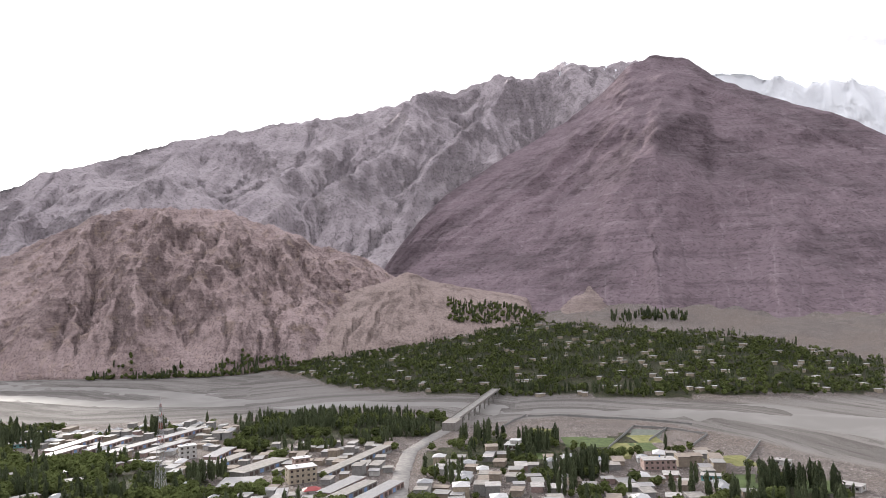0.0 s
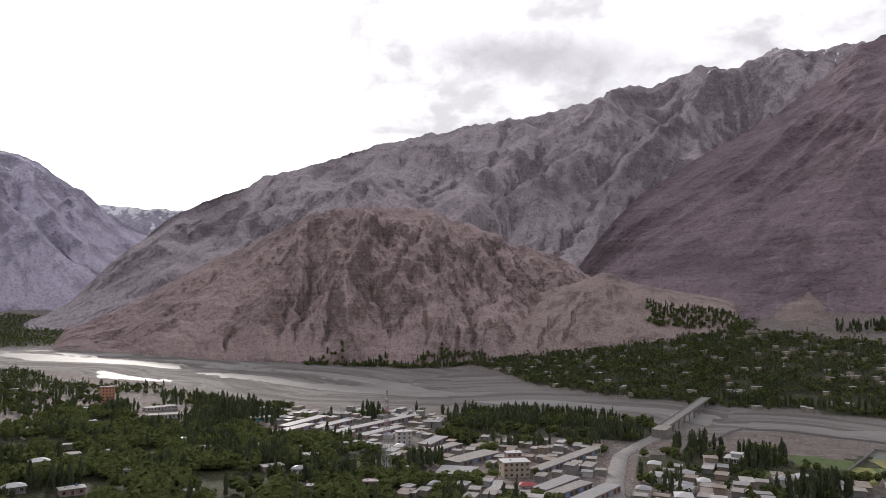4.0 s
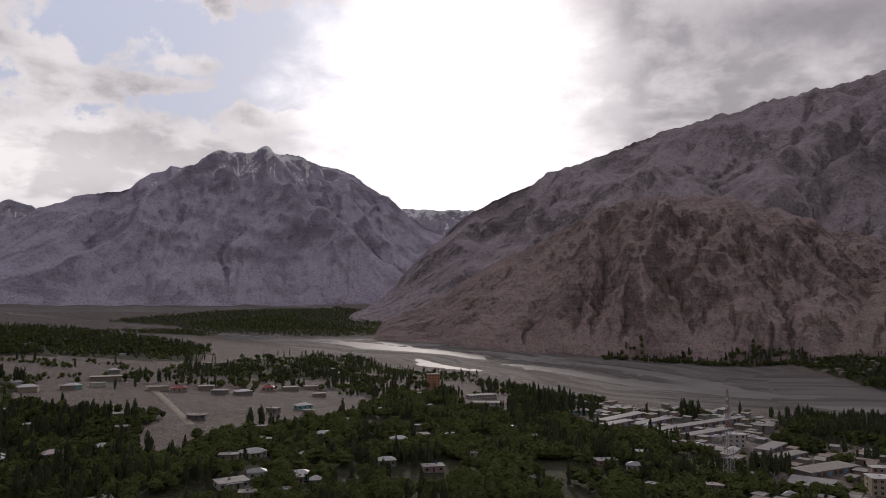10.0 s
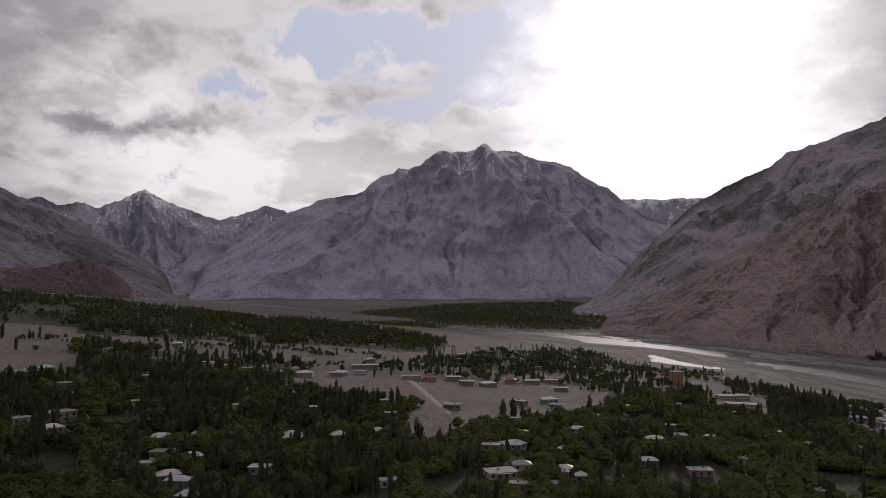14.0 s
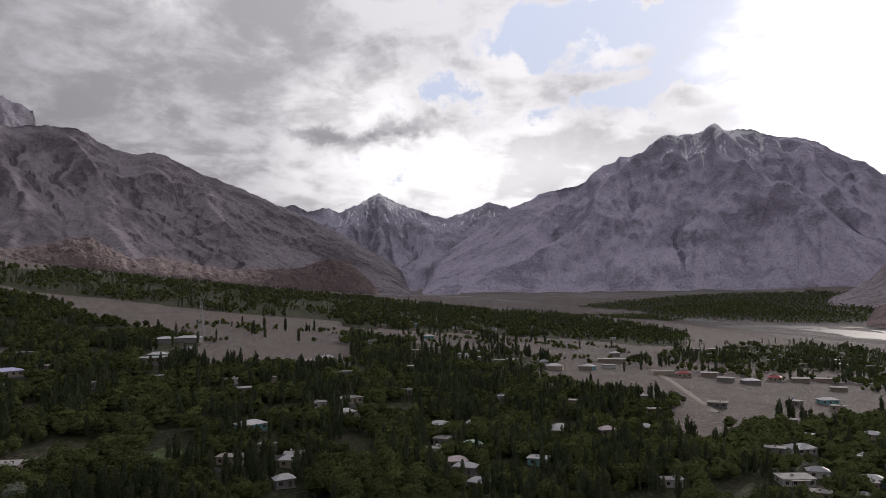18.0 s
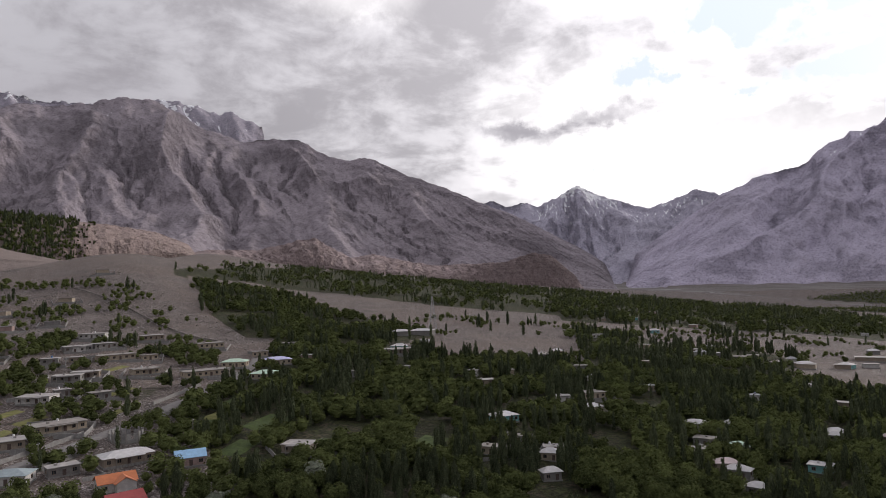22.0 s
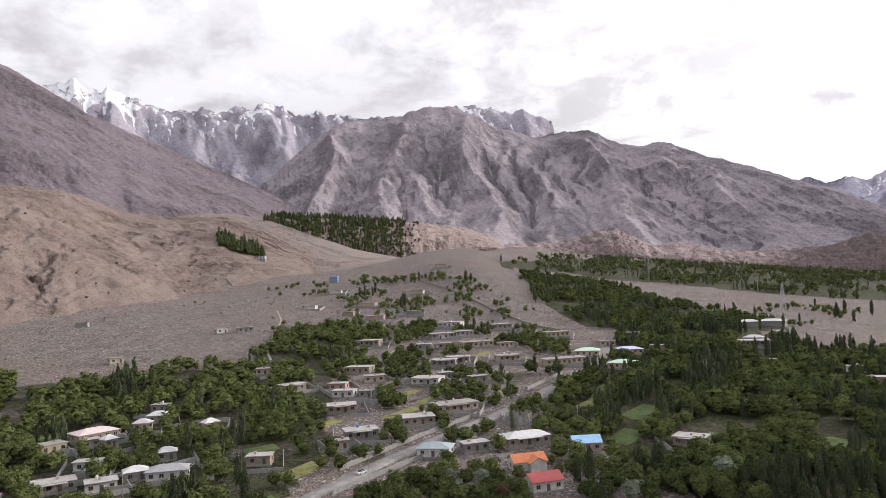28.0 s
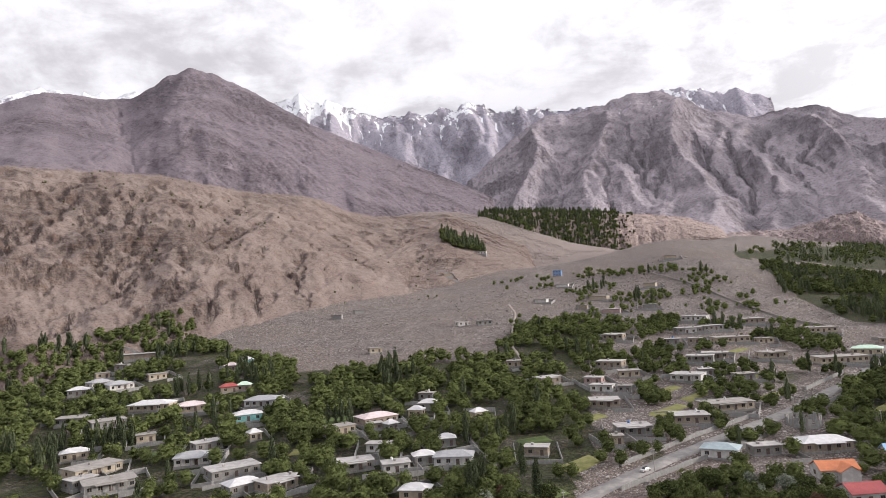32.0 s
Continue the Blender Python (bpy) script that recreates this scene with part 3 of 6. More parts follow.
def mountain(name, label, ridge, foot, mat, step=0.1, rows=100, power=1.25, spur=1.0, jag=1.0, seed=0, back=0.35, detail=1.0, gully=0.1, flat=0.8, ribs=()):
    """A mountain side between its foot line and its ridge line, cut by water into spurs and gullies, with a far slope."""
    step *= 1.4
    az = np.arange(ridge[0][0], ridge[-1][0] + step, step)
    ra, rr, rz = (np.array(c, float) for c in zip(*ridge))
    R1 = np.interp(az, ra, rr)
    Z1 = np.interp(az, ra, rz)
    fa, fr = (np.array(c, float) for c in zip(*foot))
    R0 = np.interp(az, fa, fr)
    ease = np.hanning(2 * int(1.6 / step) + 3)
    soft = lambda v, k: np.convolve(np.pad(v, len(k) // 2, mode="edge"), k / k.sum(), "valid")
    R0, R1 = soft(R0, ease), soft(R1, ease)
    Z1 = soft(Z1, np.hanning(2 * int(0.25 / step) + 3))
    R0 = R0 + fractal(az / 2.6, az * 0, 2, 0.5, seed + 40) * (R1 - R0) * 0.05
    x0, y0 = polar(az, R0)
    Z0 = ground_z(x0, y0) - 5.0
    ends = smooth(np.minimum(az - az[0], az[-1] - az), 0, 1.3)
    Z1 = Z0 - 8 + (Z1 - Z0 + 8) * ends
    rise = np.maximum(Z1 - Z0, 1.0)
    top = fractal(az / 2.3, az * 0 + seed, 6, 0.6, seed + 3) + 0.5 * fractal(az / 0.9, az * 0 + 4, 4, 0.6, seed + 5)
    body = np.maximum(soft(Z1, np.hanning(2 * int(1.1 / step) + 3)), Z0 + 1) - Z0
    Z1 = Z1 + top * 0.045 * rise * jag
    crest = Z1 - Z0 - body
    R1 = np.maximum(R1, R0 + 40)
    depth = R1 - R0
    front = np.linspace(0, 1, rows)
    S, AZ = np.meshgrid(front, az, indexing="ij")
    arc = np.radians(AZ) * (R0 + R1).mean() / 2
    scale = float(np.median(depth))
    lean = 0.5 * np.sin(arc / scale * 1.9 + seed) + 0.3 * np.sin(arc / scale * 4.3 + 2 * seed)
    warp = fractal(arc / scale * 1.7, S * 1.2, 3, 0.5, seed + 9) * 0.35
    spurs = fractal((arc / scale + lean * 0.35 * S) * 2.1 + warp, S * 1.3 + warp * 0.8, 4, 0.5, seed + 1, True) - 0.4
    knobs = fractal(arc / scale * 9, S * 9, 5, 0.6, seed + 21) + 0.6 * fractal(arc / scale * 34, S * 34, 3, 0.6, seed + 22)
    keep = np.clip(S, 0, 1) ** 0.6 * np.clip((1 - S) * 1.15 + 0.02, 0, 1) ** 0.35
    z = Z0 + crest * S ** 7 + body * (S ** power + keep * (spurs * 0.34 * spur + knobs * 0.075 * detail))
    for az_top, s_top, az_low, s_low, wide, high in ribs:
        t = np.clip((s_top - S) / (s_top - s_low), 0, 1)
        mid = az_top + (az_low - az_top) * t + 0.35 * wide * np.sin(9 * t + az_top)
        along = smooth(S, s_low - 0.12, s_low + 0.15) * smooth(S, 1.0, s_top - 0.1)
        z = z + rise * high * along * np.clip(1 - np.abs(AZ - mid) / (wide * (0.5 + 0.8 * t)), 0, 1) ** 1.2
    dx = (R0 + depth * S) * math.radians(step)
    dy = depth / (rows - 1)
    guard = smooth(S, 0.0, 0.16) * smooth(S, 1.0, 0.93)
    base = z
    worn = 0.35 + 0.9 * smooth(fractal(arc / scale * 2.3 + 5, S * 2.3, 3, 0.5, seed + 61), -0.25, 0.35)
    z, area = erode(z, dx, dy, guard, gully * rise * worn)
    for k in range(1):
        z[1:-1, 1:-1] = 0.5 * z[1:-1, 1:-1] + 0.125 * (z[:-2, 1:-1] + z[2:, 1:-1] + z[1:-1, :-2] + z[1:-1, 2:])
    # crags stand proud where the slope is steep
    run = np.gradient(z, axis=0) / dy
    cross = np.gradient(z, axis=1) / dx
    slope = np.hypot(run, cross)
    steep = smooth(slope / np.median(slope), 0.95, 2.4)
    crags = fractal(arc / scale * 26 + S * 9, S * 40 - arc / scale * 6, 4, 0.65, seed + 31, True) - 0.35
    z = z + crags * body * 0.045 * detail * steep * guard
    chute = smooth(np.log(area), 1.2, 4.5) * (1 - 0.4 * steep)
    ledge = smooth(fractal(arc / scale * 4 + 3, S * 5, 4, 0.6, seed + 51), -0.1, 0.35)
    steep = np.clip(steep * 0.55 + ledge * 0.5 + np.clip((z - base) / rise * 2, -0.2, 0.2), 0, 1)
    rad = R0 + depth * S - depth * keep * spurs * 0.14 * spur
    # the ground under the foot and the far slope
    under, over = np.array([-0.04, -0.02])[:, None], (np.linspace(0.04, 1, 8) * back)[:, None]
    rad = np.vstack([R0 + depth * under, rad, R1 + depth * over])
    z = np.vstack([Z0 + rise * under * 1.5, z, Z1 - rise * (over / back) ** 1.3 * flat])
    pad = lambda v: np.vstack([v[:1], v[:1], v, np.repeat(v[-1:], 8, 0)])
    x, y = polar(np.vstack([AZ[:2], AZ, AZ[:8]]), rad)
    me = grid_mesh(name, x, y, z, mat, (("steep", "FLOAT", pad(steep)), ("chute", "FLOAT", pad(chute))))
    return tagged(new(name, me), label, "mountain", kind="structure")


# woods, town and open ground: outlines on the plan
WOOD_VILLAGE = [(370, -727), (338, -787), (282, -810), (217, -783), (161, -714), (116, -643), (78, -590), (37, -574),
    (-5, -580), (-49, -586), (-90, -709), (-100, -663), (-124, -681), (-164, -667), (-147, -600), (-102, -547),
    (-73, -480), (-58, -431), (-48, -400), (-35, -382), (-16, -344), (195, -401)]
WOOD_POPLAR = [(-200, -488), (-262, -520), (-332, -568), (-408, -612), (-404, -562), (-399, -502), (-389, -457), (-435, -432),
    (-467, -413), (-497, -358), (-520, -302), (-498, -246), (-526, -176), (-291, -144), (-177, -257), (-143, -328),
    (-159, -384), (-167, -421)]
WOOD_UPPER = [(-391, -852), (-445, -868), (-508, -850), (-482, -737), (-476, -614), (-460, -539), (-409, -526), (-395, -565),
    (-332, -568), (-310, -602), (-336, -701)]
WOOD_BELT = [(-408, -927), (-657, -1192), (-910, -1321), (-1345, -1014), (-1360, -878), (-1354, -744), (-1706, -634),
    (-1495, -463), (-1334, -285), (-990, -238), (-928, -296), (-902, -382), (-745, -524), (-742, -601), (-648, -703),
    (-595, -855), (-500, -926), (-378, -865)]
WOOD_MID = [(-879, -711), (-1124, -753), (-1224, -628), (-1352, -442), (-1297, -332), (-1160, -248), (-1002, -300),
    (-908, -364), (-808, -448), (-728, -531), (-692, -566)]
WOOD_PLAIN = [(-625, -514), (-659, -472), (-637, -399), (-683, -369), (-655, -297), (-553, -284), (-542, -249), (-537, -168),
    (-491, -180), (-462, -230), (-457, -290), (-401, -262), (-369, -316)]
WOOD_EAST = [(-345, -298), (-398, -261), (-432, -208), (-435, -143), (-531, -110), (-558, -63), (-718, -11), (-807, 54),
    (-687, 66), (-613, 95), (-585, 144), (-545, 190), (-360, 99), (-255, -228)]
WOOD_SHORE = [(-850, -256), (-980, -217), (-1234, -163), (-1416, -69), (-1219, 11), (-1001, -21), (-873, -66), (-816, -127),
    (-844, -195)]
WOOD_BRIDGE = [(-523, 274), (-665, 351), (-640, 400), (-595, 453), (-553, 462), (-512, 493), (-444, 421), (-464, 385),
    (-503, 356), (-518, 322), (-487, 264)]
WOOD_TOWN = [(-922, 153), (-767, 222), (-658, 189), (-715, 118)]
WOOD_TOWN_SOUTH = [(-708, 81), (-610, 171), (-527, 202), (-438, 209), (-332, 159), (-437, 49)]
WOOD_FIELD = [(-410, 437), (-360, 462), (-302, 437), (-260, 375), (-268, 337), (-310, 364), (-366, 320), (-407, 364)]
WOOD_FIELD_EAST = [(-191, 435), (-153, 452), (-129, 372), (-157, 349)]
WOOD_ISLAND = [(-2535, -870), (-2858, -670), (-3220, -437), (-3271, -158), (-2866, 143), (-2357, 286), (-2131, 411),
    (-1958, 444), (-1981, 347), (-2170, 175), (-2223, -75), (-2314, -534)]
WOOD_FAR = [(-1274, 694), (-1363, 853), (-1223, 947), (-986, 952), (-1177, 1178), (-893, 1169), (-838, 1060), (-711, 1073),
    (-565, 1078), (-460, 1110), (-264, 1041), (-227, 877), (-393, 735), (-505, 680), (-668, 599), (-824, 593),
    (-1040, 659)]
WOOD_HILLFOOT = [(-1491, 551), (-1656, 676), (-1443, 775), (-1261, 699)]
WOOD_RIVERSIDE = [(-1602, -574), (-2457, -551), (-2736, -319), (-2448, -145), (-2166, 98), (-2025, 280), (-2098, 61), (-2059, -127),
    (-2158, -412)]
TOWN = [(-780, 172), (-714, 250), (-694, 313), (-625, 330), (-484, 257), (-508, 316), (-457, 379), (-418, 356),
    (-371, 314), (-333, 247), (-278, 191), (-330, 136), (-449, 199), (-544, 189), (-631, 173)]
TOWN_EAST = [(-364, 398), (-318, 393), (-292, 437), (-247, 482), (-191, 448), (-143, 316), (-257, 213), (-330, 288),
    (-374, 338)]
BARE_PLAIN = [(-553, -284), (-664, -290), (-728, -209), (-718, -140), (-716, -86), (-627, -50), (-561, -72), (-548, -145),
    (-547, -204)]
BARE_FAN = [(-100, -607), (-149, -599), (-201, -668), (-230, -620), (-251, -564), (-246, -497), (-212, -455), (-149, -420),
    (-97, -392), (-57, -374), (-44, -389), (-77, -479)]
FIELD_GREEN = [(-336, 416), (-328, 510), (-313, 557), (-273, 413)]

GRASSY = [WOOD_VILLAGE, WOOD_POPLAR, WOOD_UPPER, WOOD_BELT, WOOD_MID, WOOD_PLAIN, WOOD_EAST, WOOD_SHORE, WOOD_BRIDGE, WOOD_TOWN,
          WOOD_TOWN_SOUTH, WOOD_FIELD, WOOD_FIELD_EAST, WOOD_ISLAND, WOOD_FAR, WOOD_HILLFOOT, WOOD_RIVERSIDE, FIELD_GREEN]


def green_cover(x, y):
    """Where grass and woods cover the stony ground."""
    g = np.zeros(np.shape(x))
    for k, poly in enumerate(GRASSY):
        g = np.maximum(g, inside(x, y, poly) * (1.0 if poly is FIELD_GREEN else 0.62 if poly is WOOD_VILLAGE else 0.74))
    g = np.where(inside(x, y, BARE_PLAIN) | inside(x, y, BARE_FAN), 0.12, g)
    lush = smooth(fractal(x / 40, y / 40, 4, 0.6, 77), 0.05, 0.3) * smooth(np.hypot(x - CX, y - CY), 620, 420)
    g = np.where(inside(x, y, BARE_FAN), 0.12 + 0.45 * lush, g)
    return g


build_ground()
MOUNTAINS = {}
# spurs that come down from a crest: azimuth and share of the slope at the top, the same at the foot, half-width, height
RIBS = {
    "pyramid": ((98.7, 0.97, 88.0, 0.1, 3.5, 0.11), (99.5, 0.97, 113.0, 0.1, 3.5, 0.1), (107.0, 0.85, 117.0, 0.1, 2.5, 0.06), (92.0, 0.95, 84.0, 0.2, 2.0, 0.07)),
    "south_wall": ((165.0, 0.97, 168.5, 0.25, 2.0, 0.090), (160.0, 0.97, 162.5, 0.2, 2.0, 0.068), (155.3, 0.97, 152.5, 0.2, 2.2, 0.098), (150.0, 0.95, 148.0, 0.2, 1.8, 0.060), (145.3, 0.96, 141.0, 0.2, 2.0, 0.083), (137.0, 0.95, 131.0, 0.15, 2.0, 0.060)),
    "main_ridge": ((36.0, 0.97, 45.0, 0.35, 2.5, 0.09), (43.0, 0.97, 52.0, 0.3, 2.5, 0.09), (52.0, 0.95, 59.0, 0.3, 3.0, 0.07), (63.0, 0.95, 70.0, 0.3, 3.0, 0.06), (73.0, 0.95, 78.0, 0.2, 2.0, 0.06)),
    "rust_hill": ((64.8, 0.96, 66.8, 0.05, 1.5, 0.09), (69.0, 0.9, 73.0, 0.1, 1.5, 0.06), (60.0, 0.9, 59.5, 0.1, 2.0, 0.05), (56.0, 0.9, 54.0, 0.1, 1.5, 0.05)),
}
for key, ridge, label, foot, mat, step, rows, power, spur, jag, seed, back, detail, gully, flat in (
    ("main_ridge", MASSIF, "long violet-grey mountain ridge with gullied slopes", [(24, 2600), (50, 2400), (66, 2150), (80, 2150), (88, 2450), (91, 2560)], ROCK_MAIN, 0.1, 170, 1.1, 0.9, 0.7, 1, 0.05, 0.9, 0.07, 0.8),
    ("red_cone", CONE, "broad red-brown mountain with gullied grey lower slopes", [(3, 1330), (11, 1350), (22, 1450), (36, 1520), (47, 1680), (52, 1700)], ROCK_CONE, 0.1, 170, 1.15, 0.4, 0.3, 2, 0.35, 0.6, 0.014, 0.8),
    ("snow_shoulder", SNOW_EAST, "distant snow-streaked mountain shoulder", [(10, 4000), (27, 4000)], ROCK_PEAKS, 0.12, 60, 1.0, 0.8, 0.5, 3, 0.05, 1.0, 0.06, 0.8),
    ("rust_hill", HILL, "rocky rust-brown hill above the river bank", [(45, 1500), (52, 1400), (60, 1330), (68, 1400), (76, 1560), (80, 1700), (84, 1880), (88, 2050)], ROCK_HILL, 0.07, 170, 0.85, 0.6, 0.3, 4, 0.35, 1.5, 0.075, 0.8),
    ("knoll", KNOLL, "pale earth terrace with a pointed knoll", [(36, 1440), (42, 1400), (50, 1380), (57, 1380)], EARTH_BANK, 0.08, 60, 0.8, 0.25, 0.2, 5, 0.35, 0.8, 0.1, 0.8),
    ("apron", APRON, "pale earth debris slope at the mountain's foot", [(3, 1360), (13, 1380), (26, 1430), (37, 1450)], EARTH_BANK, 0.08, 50, 0.9, 0.25, 0.2, 6, 0.35, 0.8, 0.09, 0.8),
    ("pyramid", PYRAMID, "large mountain with blue-grey haze in its colour, snow on its summit", [(79, 3400), (90, 3440), (105, 3440), (120, 3500)], ROCK_FAR, 0.08, 150, 1.05, 0.7, 0.7, 7, 0.05, 0.5, 0.034, 0.8),
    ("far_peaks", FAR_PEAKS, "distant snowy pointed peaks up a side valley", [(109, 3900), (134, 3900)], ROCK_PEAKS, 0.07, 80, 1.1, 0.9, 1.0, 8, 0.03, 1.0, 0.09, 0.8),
    ("gap_ridge", GAP, "far ridge closing the valley, with haze in its pale colour", [(75, 4300), (89, 4300)], ROCK_PEAKS, 0.15, 30, 1.0, 0.5, 0.1, 9, 0.02, 1.0, 0.03, 0.8),
    ("south_wall", SOUTHWALL, "steep lilac-grey mountain wall with scree slopes", [(119, 2750), (135, 2650), (150, 2450), (173, 2300)], ROCK_SOUTH, 0.08, 190, 1.55, 0.5, 0.6, 10, 0.1, 0.9, 0.045, 0.8),
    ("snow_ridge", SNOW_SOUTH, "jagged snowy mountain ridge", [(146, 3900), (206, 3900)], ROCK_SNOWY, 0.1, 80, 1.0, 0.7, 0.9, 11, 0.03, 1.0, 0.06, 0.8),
    ("south_peak", PEAK_SOUTH, "dark sharp mountain peak with a long even slope", [(168, 2500), (180, 1900), (206, 1700)], ROCK_PEAK, 0.08, 150, 1.1, 0.25, 0.3, 12, 0.1, 0.4, 0.02, 0.8),
    ("near_hill", NEAR_HILL, "dry brown hillside with crags and scree", [(167, 1060), (172, 980), (177, 900), (182, 800), (190, 690), (198, 620), (205, 570), (215, 540)], EARTH_HILL, 0.09, 200, 0.95, 0.35, 0.15, 13, 0.6, 1.3, 0.04, 0.8),
    ("fan_head", FAN_HEAD, "bare stony head of the fan below the terrace", [(154, 1080), (160, 1040), (166, 1060), (172, 1100), (180, 1200)], EARTH_FAN, 0.09, 80, 1.0, 0.08, 0.05, 16, 0.12, 0.5, 0.03, 0.3),
    ("terrace", TERRACE, "grey-brown earth terrace with eroded bank", [(151, 1700), (160, 1560), (172, 1450)], EARTH_BANK, 0.08, 60, 0.5, 0.2, 0.2, 14, 1.2, 1.0, 0.12, 0.2),
    ("cliffs", CLIFFS, "eroded brown conglomerate cliffs", [(122, 2680), (140, 2300), (156, 2180)], EARTH_CLIFF, 0.06, 90, 0.42, 0.8, 1.6, 15, 1.0, 2.2, 0.16, 0.3),
):
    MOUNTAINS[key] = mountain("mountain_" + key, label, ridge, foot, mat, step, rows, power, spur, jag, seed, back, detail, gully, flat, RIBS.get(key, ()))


def slope_tree(ob):
    me = ob.data
    return BVHTree.FromPolygons([v.co for v in me.vertices], [p.vertices for p in me.polygons])


HILLSIDES = [slope_tree(MOUNTAINS[k]) for k in ("near_hill", "fan_head", "terrace", "rust_hill", "knoll", "apron")]


def drop(x, y):
    """Height of the land under a place, hillsides included."""
    z = float(ground_z(x, y))
    for tree in HILLSIDES:
        p = tree.ray_cast(Vector((x, y, 2000)), Vector((0, 0, -1)))[0]
        if p:
            z = max(z, p.z)
    return z

# ---- buildings ----
CLEAR = []


def plaster(name, colour, scale=0.6, rough=0.9):
    m, n, bsdf = material(name, rough)
    p = place(n)
    c = n.mix(n.ramp(n.noise(p, scale, 5, 0.65), 0.38, 0.7), tuple(v * 0.72 for v in colour), colour)
    c = n.mix(n.math("MULTIPLY", n.ramp(n.noise(p, 3.5, 4, 0.6), 0.6, 0.75), 0.5), c, (0.3, 0.27, 0.24))
    paint(n, bsdf, c)
    bump(n, bsdf, n.noise(p, 6.0, 4, 0.6), 0.3, 0.05)
    return m


def sheet_metal(name, colour):
    """Corrugated roofing: ribs along one way, faded and streaked."""
    m, n, bsdf = material(name, 0.5)
    p = n.add("ShaderNodeTexCoord").outputs["Object"]
    c = n.mix(n.ramp(n.noise(p, 0.5, 5, 0.7), 0.35, 0.75), tuple(v * 0.78 for v in colour), colour)
    paint(n, bsdf, c)
    wave = n.add("ShaderNodeTexWave", {"Vector": p, "Scale": 2.2}).outputs["Fac"]
    bump(n, bsdf, wave, 0.3, 0.04)
    return m


def block_material():
    m, n, bsdf = material("concrete_block", 0.95)
    p = place(n)
    brick = n.add("ShaderNodeTexBrick", {"Vector": p, "Scale": 1.0, "Brick Width": 0.45, "Row Height": 0.22, "Mortar Size": 0.02})
    brick.inputs["Color1"].default_value, brick.inputs["Color2"].default_value = (0.25, 0.245, 0.24, 1), (0.31, 0.305, 0.295, 1)
    brick.inputs["Mortar"].default_value = (0.2, 0.19, 0.18, 1)
    paint(n, bsdf, n.mix(n.ramp(n.noise(p, 0.7, 5, 0.7), 0.35, 0.7), (0.2, 0.194, 0.187), brick.outputs[0]))
    bump(n, bsdf, n.noise(p, 5.0, 4, 0.65), 0.4, 0.06)
    return m


WALLS = {k: plaster("plaster_" + k, c) for k, c in {
    "cream": (0.42, 0.36, 0.28), "tan": (0.30, 0.25, 0.20), "grey": (0.25, 0.24, 0.23), "white": (0.54, 0.525, 0.505), "pink": (0.37, 0.27, 0.25),
    "blue": (0.22, 0.33, 0.55), "green": (0.32, 0.42, 0.26), "turquoise": (0.2, 0.42, 0.42), "orange": (0.55, 0.28, 0.17), "brick": (0.28, 0.15, 0.12)}.items()}
ROOFS = {k: sheet_metal("metal_" + k, c) for k, c in {
    "white": (0.54, 0.53, 0.53), "silver": (0.32, 0.32, 0.33), "red": (0.33, 0.065, 0.065), "orange": (0.5, 0.17, 0.07), "green": (0.5, 0.66, 0.52),
    "blue": (0.3, 0.5, 0.72), "lilac": (0.5, 0.5, 0.72), "slate": (0.3, 0.36, 0.38), "pinkish": (0.6, 0.5, 0.5), "dusty": (0.29, 0.28, 0.28)}.items()}
CONCRETE = plaster("concrete_roof", (0.29, 0.27, 0.25), 0.4)
PALE_ROOF = plaster("limewashed_roof", (0.38, 0.362, 0.35), 0.4)
TIN_ROOF = sheet_metal("metal_old_tin", (0.27, 0.26, 0.25))
MUD_ROOF = plaster("mud_roof", (0.25, 0.21, 0.178), 0.4)
BLOCK = block_material()
FRAME_WOOD = plaster("window_frame", (0.3, 0.22, 0.16), 2.0)
DARK_FRAME = plaster("dark_frame", (0.12, 0.09, 0.08), 2.0)
TANK_BLUE, TANK_WHITE = plaster("tank_blue", (0.08, 0.18, 0.4), 1.0, 0.4), plaster("tank_white", (0.7, 0.7, 0.7), 1.0, 0.4)


def pane_material():
    m, n, bsdf = material("window_glass", 0.08)
    bsdf.inputs["Base Color"].default_value = (0.03, 0.035, 0.04, 1)
    bsdf.inputs["Specular IOR Level"].default_value = 0.6
    return m


PANE = pane_material()


def box(bm, x0, x1, y0, y1, z0, z1, taper=0.0):
    v = [bm.verts.new(p) for p in ((x0, y0, z0), (x1, y0, z0), (x1, y1, z0), (x0, y1, z0),
                                   (x0 + taper, y0 + taper, z1), (x1 - taper, y0 + taper, z1), (x1 - taper, y1 - taper, z1), (x0 + taper, y1 - taper, z1))]
    for f in ((3, 2, 1, 0), (4, 5, 6, 7), (0, 1, 5, 4), (1, 2, 6, 5), (2, 3, 7, 6), (3, 0, 4, 7)):
        bm.faces.new([v[k] for k in f])


def mesh_of(name, bm, mat):
    bmesh.ops.recalc_face_normals(bm, faces=bm.faces)
    me = bpy.data.meshes.new(name)
    bm.to_mesh(me)
    bm.free()
    me.materials.append(mat)
    return me


def part(name, bm, mat, parent, label="", m=None):
    """Link a bmesh (or a ready mesh) as one object under a thing or part."""
    ob = new(name, mesh_of(name, bm, mat) if isinstance(bm, bmesh.types.BMesh) else bm)
    ob.parent = parent
    if m is not None:
        ob.matrix_basis = m
    return tagged(ob, label)


def frame_mesh(w, h, mat):
    bm = bmesh.new()
    t = 0.09
    box(bm, -w / 2, w / 2, -0.07, 0.05, -t, 0)
    box(bm, -w / 2, w / 2, -0.07, 0.05, h, h + t)
    for x in (-w / 2, w / 2 - t, -t / 2):
        box(bm, x, x + t, -0.06, 0.05, 0, h)
    return mesh_of("window_frame", bm, mat)


